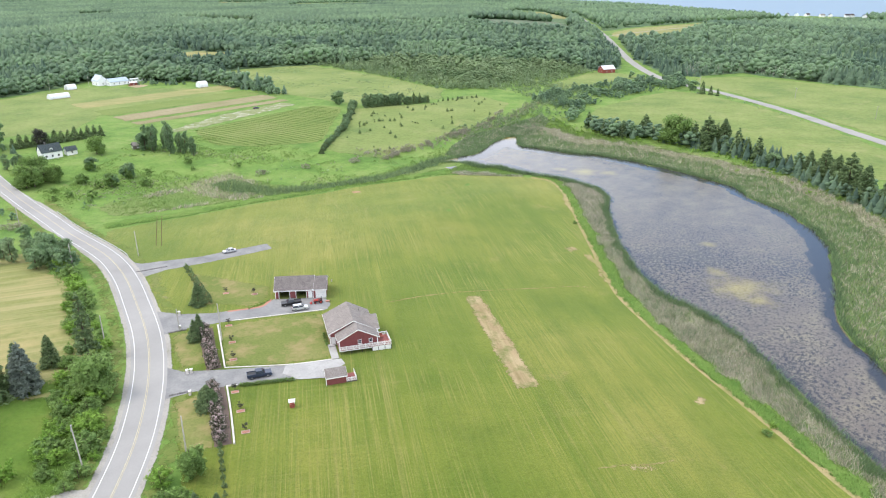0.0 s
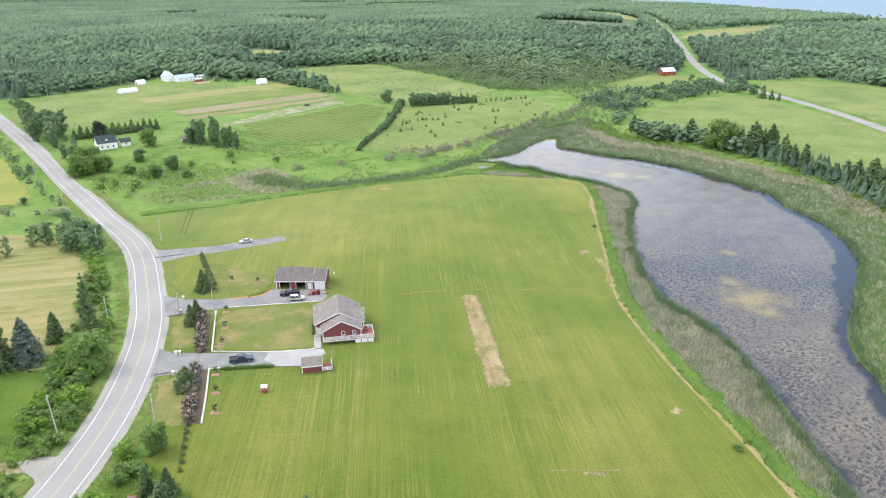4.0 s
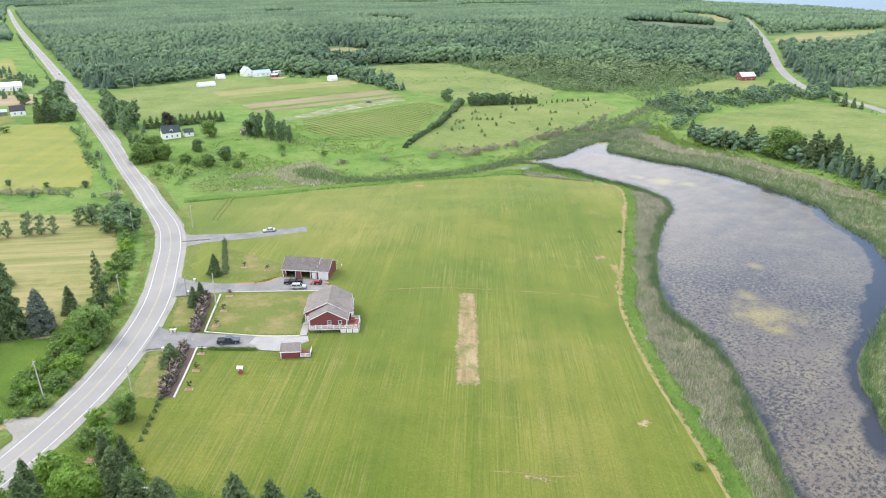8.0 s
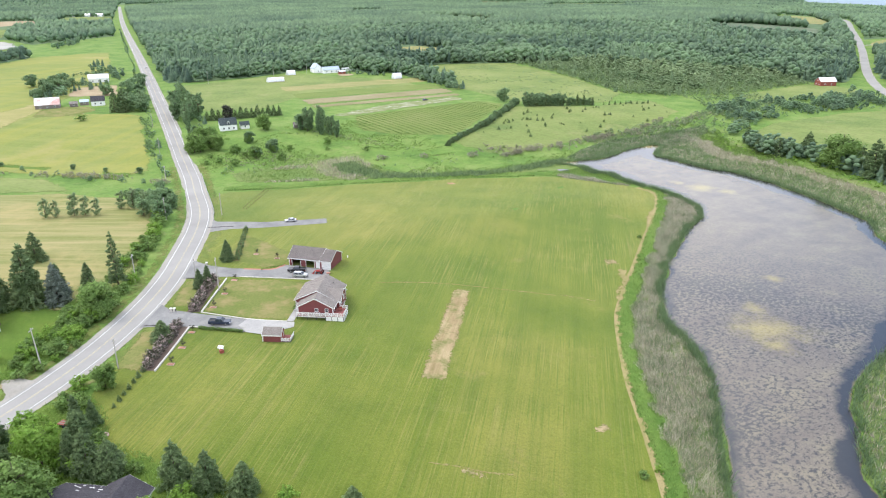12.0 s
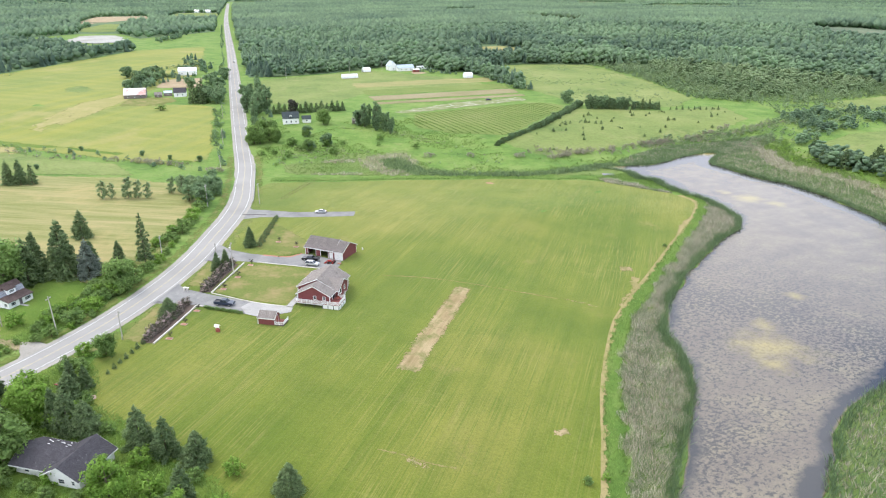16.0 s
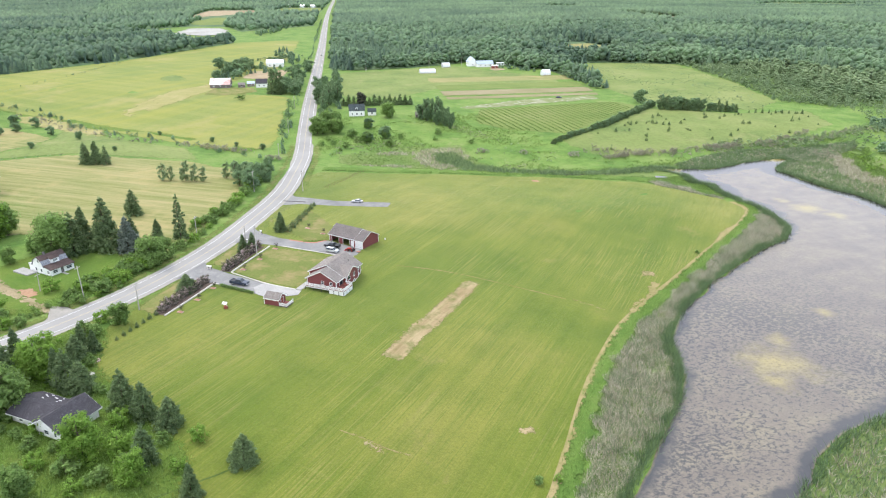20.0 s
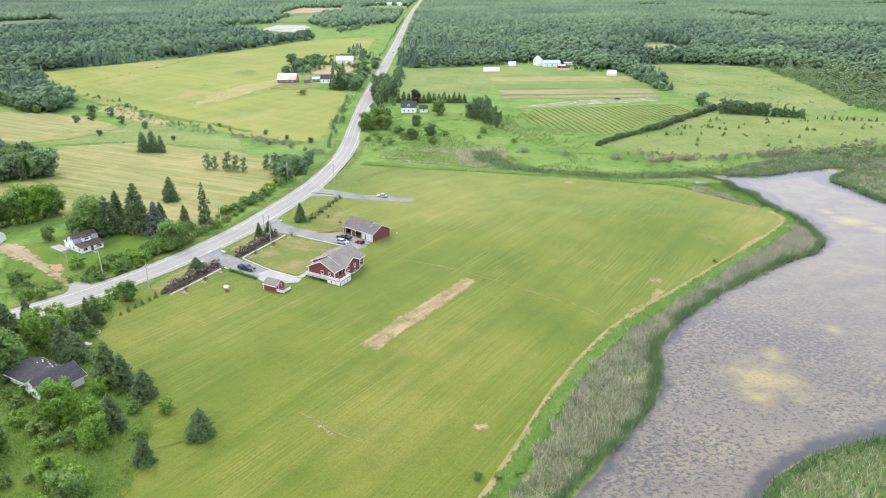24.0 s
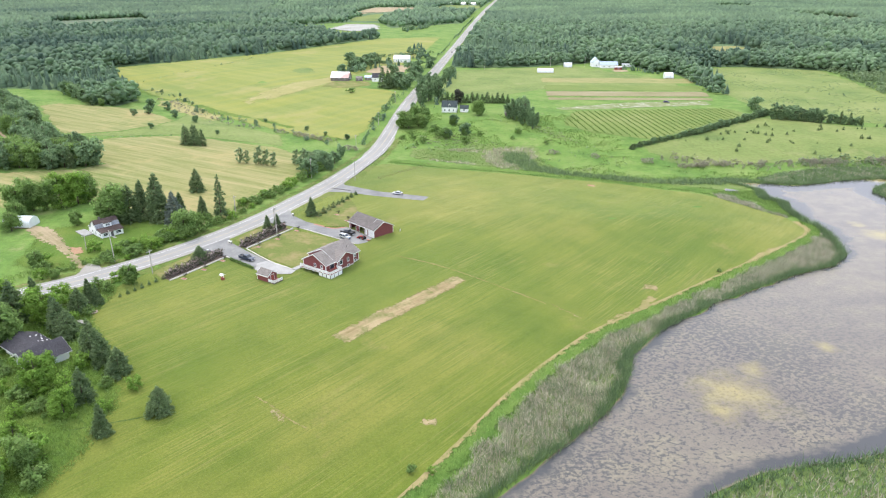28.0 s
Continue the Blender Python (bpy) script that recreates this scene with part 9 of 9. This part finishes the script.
for k in range(14):
    x, y = r.uniform(2, 9), r.uniform(5.2, 8.2)
    z = 4.5 - (y - 4.4) * 0.463 + 0.06
    sc = part("shingle_scrap", slab(bmesh.new(), [(x, y, z), (x + r.uniform(0.2, 0.9), y, z), (x + 0.3, y + 0.25, z - 0.116), (x, y + 0.25, z - 0.116)], 0.03), M_TRIM, old, "pale bare roof patch")


# ---- farm buildings ----
def simple_house(name, x, y, angle, lx, ly, eave, ridge, wall, roof, label, category="house", along="x", wins=2, over=0.35, dormers=0, chimney=False):
    h = thing(name, x, y, angle, label, category)
    part("wall", gabled(bmesh.new(), 0, lx, 0, ly, -0.6, eave, ridge, along), wall, h)
    gable_roof(h, 0, lx, 0, ly, eave, ridge, roof, along, over=over, trim=False)
    for k in range(wins):
        u = lx * (k + 0.7) / (wins + 0.4)
        window(h, u, -0.02, min(eave - 0.9, 1.6), 1.1, 1.3, -90)
        window(h, u, ly + 0.02, min(eave - 0.9, 1.6), 1.1, 1.3, 90)
    for s, f in ((-0.02, 180), (lx + 0.02, 0)):
        window(h, s, ly * 0.3, min(eave - 0.9, 1.6), 1.0, 1.3, f), window(h, s, ly * 0.7, min(eave - 0.9, 1.6), 1.0, 1.3, f)
        if ridge > 5:
            window(h, s, ly * 0.5, eave + 0.5, 0.9, 1.1, f)
    for k in range(dormers):
        u = lx * (k + 0.6) / (dormers + 0.2)
        d = part("dormer", gabled(bmesh.new(), u - 0.8, u + 0.8, 0.6, 3.0, eave, eave + 1.5, eave + 2.2), wall, h, "white gabled dormer")
        part("pane", boxes((u - 0.4, 0.55, eave + 0.6, u + 0.4, 0.6, eave + 1.4)), M_GLASS, d)
        part("dormer_roof", slab(slab(bmesh.new(), [(u, 0.4, eave + 2.35), (u, 3.2, eave + 2.35), (u - 1.0, 3.2, eave + 1.5), (u - 1.0, 0.4, eave + 1.5)], 0.1),
             [(u, 0.4, eave + 2.35), (u, 3.2, eave + 2.35), (u + 1.0, 3.2, eave + 1.5), (u + 1.0, 0.4, eave + 1.5)], 0.1), roof, d)
    if chimney:
        part("chimney", boxes((lx * 0.3, ly / 2 - 0.35, ridge - 0.5, lx * 0.3 + 0.7, ly / 2 + 0.35, ridge + 1.0)), M_STONE, h)
    return h


simple_house("farmhouse", -294.5, 319.5, 56, 10.5, 8.2, 4.0, 7.6, M_WHITE_SIDING, M_ROOF_GREEN, "white farmhouse with dark green roof and dormer", wins=3, dormers=1, chimney=True)
simple_house("farmhouse_annexe", -288.0, 330.8, 56, 5.5, 5.5, 2.6, 4.4, M_WHITE_SIDING, M_ROOF_GREEN, "low white annexe beside the farmhouse", wins=1)
simple_house("garden_shed", -259.5, 350, 50, 5.2, 4.0, 2.3, 3.8, M_BARN_WOOD, M_ROOF_GREY, "weathered grey garden shed", "shed", wins=1)
barn = simple_house("barn", -449, 580, 62, 9, 12, 4.6, 9.2, M_WHITE_SIDING, M_ROOF_BLUE, "white barn with steep pale blue roof", "barn", "y", wins=1)
simple_house("barn_wing", -438, 582, 62, 18, 9, 3.4, 6.2, M_WHITE_SIDING, M_ROOF_BLUE, "low white barn wing with pale blue roof", "barn", wins=3)
simple_house("farm_trailer", -434, 608, 62, 12, 3.4, 2.6, 3.2, M_FILM, M_ROOF_PALE, "long white trailer behind the barn", "trailer", wins=3)
simple_house("market_shed", -420, 586, 62, 7, 4, 2.6, 3.4, M_WOOD_RED, M_ROOF_PALE, "small red shed beside the barn", "shed", wins=1)


def hoop_house(name, x, y, angle, length, half, tall, label, open_end=False):
    """A tunnel of white film over hoops."""
    h = thing(name, x, y, angle, label, "greenhouse")
    n = 12
    arc = [(math.cos(math.pi * k / n) * half, math.sin(math.pi * k / n) ** 0.85 * tall) for k in range(n + 1)]
    bm = bmesh.new()
    a, b = [[bm.verts.new((xx, u, z - (0.2 if k in (0, n) else 0))) for k, (u, z) in enumerate(arc)] for xx in (0, length)]
    for i in range(n):
        bm.faces.new((a[i], a[i + 1], b[i + 1], b[i]))
    bm.faces.new(a)
    if not open_end:
        bm.faces.new(b)
    part("cover", bm, M_FILM, h, "white plastic cover")
    for k in range(int(length / 2.5) + 1):
        hoop = bmesh.new()
        xx = min(length, k * 2.5)
        for p, q in zip(arc, arc[1:]):
            tube(hoop, (xx, p[0] * 1.01, p[1] * 1.01), (xx, q[0] * 1.01, q[1] * 1.01), 0.05, 0.05, 4)
        part("hoop", hoop, M_METAL, h)
    # on open tunnels this is a near-black plate, painted shade of the inside
    part("end_door", boxes((-0.08, -0.6, -0.1, -0.02, 0.6, 2.0)), M_DARK_IN if open_end else M_TRIM, h)
    part("base_board", boxes((0, -half - 0.06, -0.2, length, -half + 0.02, 0.25)), M_WOOD, h)


hoop_house("greenhouse", -439, 503, 62, 15.5, 4.0, 4.0, "long white plastic greenhouse tunnel")
hoop_house("storage_dome", -462, 553, 62, 8, 3.8, 4.6, "white storage tunnel beside the barn", True)
hoop_house("greenhouse", -352, 587, 60, 8, 4.0, 5.2, "short white greenhouse at the field corner")
hoop_house("storage_dome", -158, 58.5, 60, 10.5, 3.5, 3.7, "white storage tunnel behind the white house")
simple_house("old_barn", -475, 300, 56, 16.5, 13, 3.0, 7.4, M_BARN_WOOD, M_ROOF_RUST, "long grey barn with streaked rusty metal roof", "barn", wins=3)
simple_house("white_barn", -579, 409, 56, 17.5, 12, 4.0, 7.2, M_WHITE_SIDING, M_ROOF_PALE, "long pale barn with white metal roof", "barn", wins=3)
simple_house("farm_cottage", -454, 332, 56, 9.5, 8, 3.6, 6.8, M_WHITE_SIDING, M_ROOF_DARK, "white cottage with dark roof beside the farmyard", wins=2)
simple_house("blue_shed", -464, 329, 58, 6, 5, 2.6, 4.0, M_BARN_WOOD, M_ROOF_BLUE, "small grey shed with pale blue roof", "shed", wins=1)
simple_house("grey_shed", -463, 320, 58, 5.5, 5, 2.4, 3.8, M_BARN_WOOD, M_ROOF_GREY, "weathered grey shed in the farmyard", "shed", wins=1)
simple_house("red_house", 12, 738, 38, 15, 9, 4.0, 7.2, M_WOOD_RED, M_ROOF_PALE, "dark red house with pale metal roof", wins=2)
simple_house("red_house_shed", 8, 764, 30, 6, 5, 2.4, 3.8, M_WHITE_SIDING, M_ROOF_PALE, "small white shed behind the red house", "shed", wins=1)
simple_house("red_roofed_barn", -372, 1268, 20, 38, 16, 5, 9, M_WHITE_SIDING, M_ROOF_RED, "long barn with bright red roof in the distance", "barn", wins=3)
r = random.Random(8)
for k in range(13):
    x = 400 + 24 * k + r.uniform(-8, 8)
    y = 2035 - 0.28 * (x - 400) + r.uniform(-25, 10)
    tagged(simple_house("coast_house", x, y, r.uniform(0, 90), 12, 9, 4.5, 8, M_WHITE_SIDING, r.choice((M_ROOF_GREY, M_ROOF_DARK, M_ROOF_PALE, M_ROOF_BROWN)), "small white house in the village by the sea", wins=2), group="coast village houses")
for k in range(3):
    x = -1920 + 28 * k
    simple_house("far_farm_building", x, 1190 + 22 * k + r.uniform(-10, 10), 30, 22, 12, 5, 8.5, M_WHITE_SIDING, M_ROOF_PALE, "white farm building far down the road", "barn", wins=2)
for k in range(7):
    x = -700 + 60 * k
    simple_house("far_house", x, 2300 + r.uniform(-40, 40), 20, 16, 10, 5, 9, M_WHITE_SIDING, r.choice((M_ROOF_PALE, M_ROOF_GREY)), "small white building on the wooded skyline", wins=2)
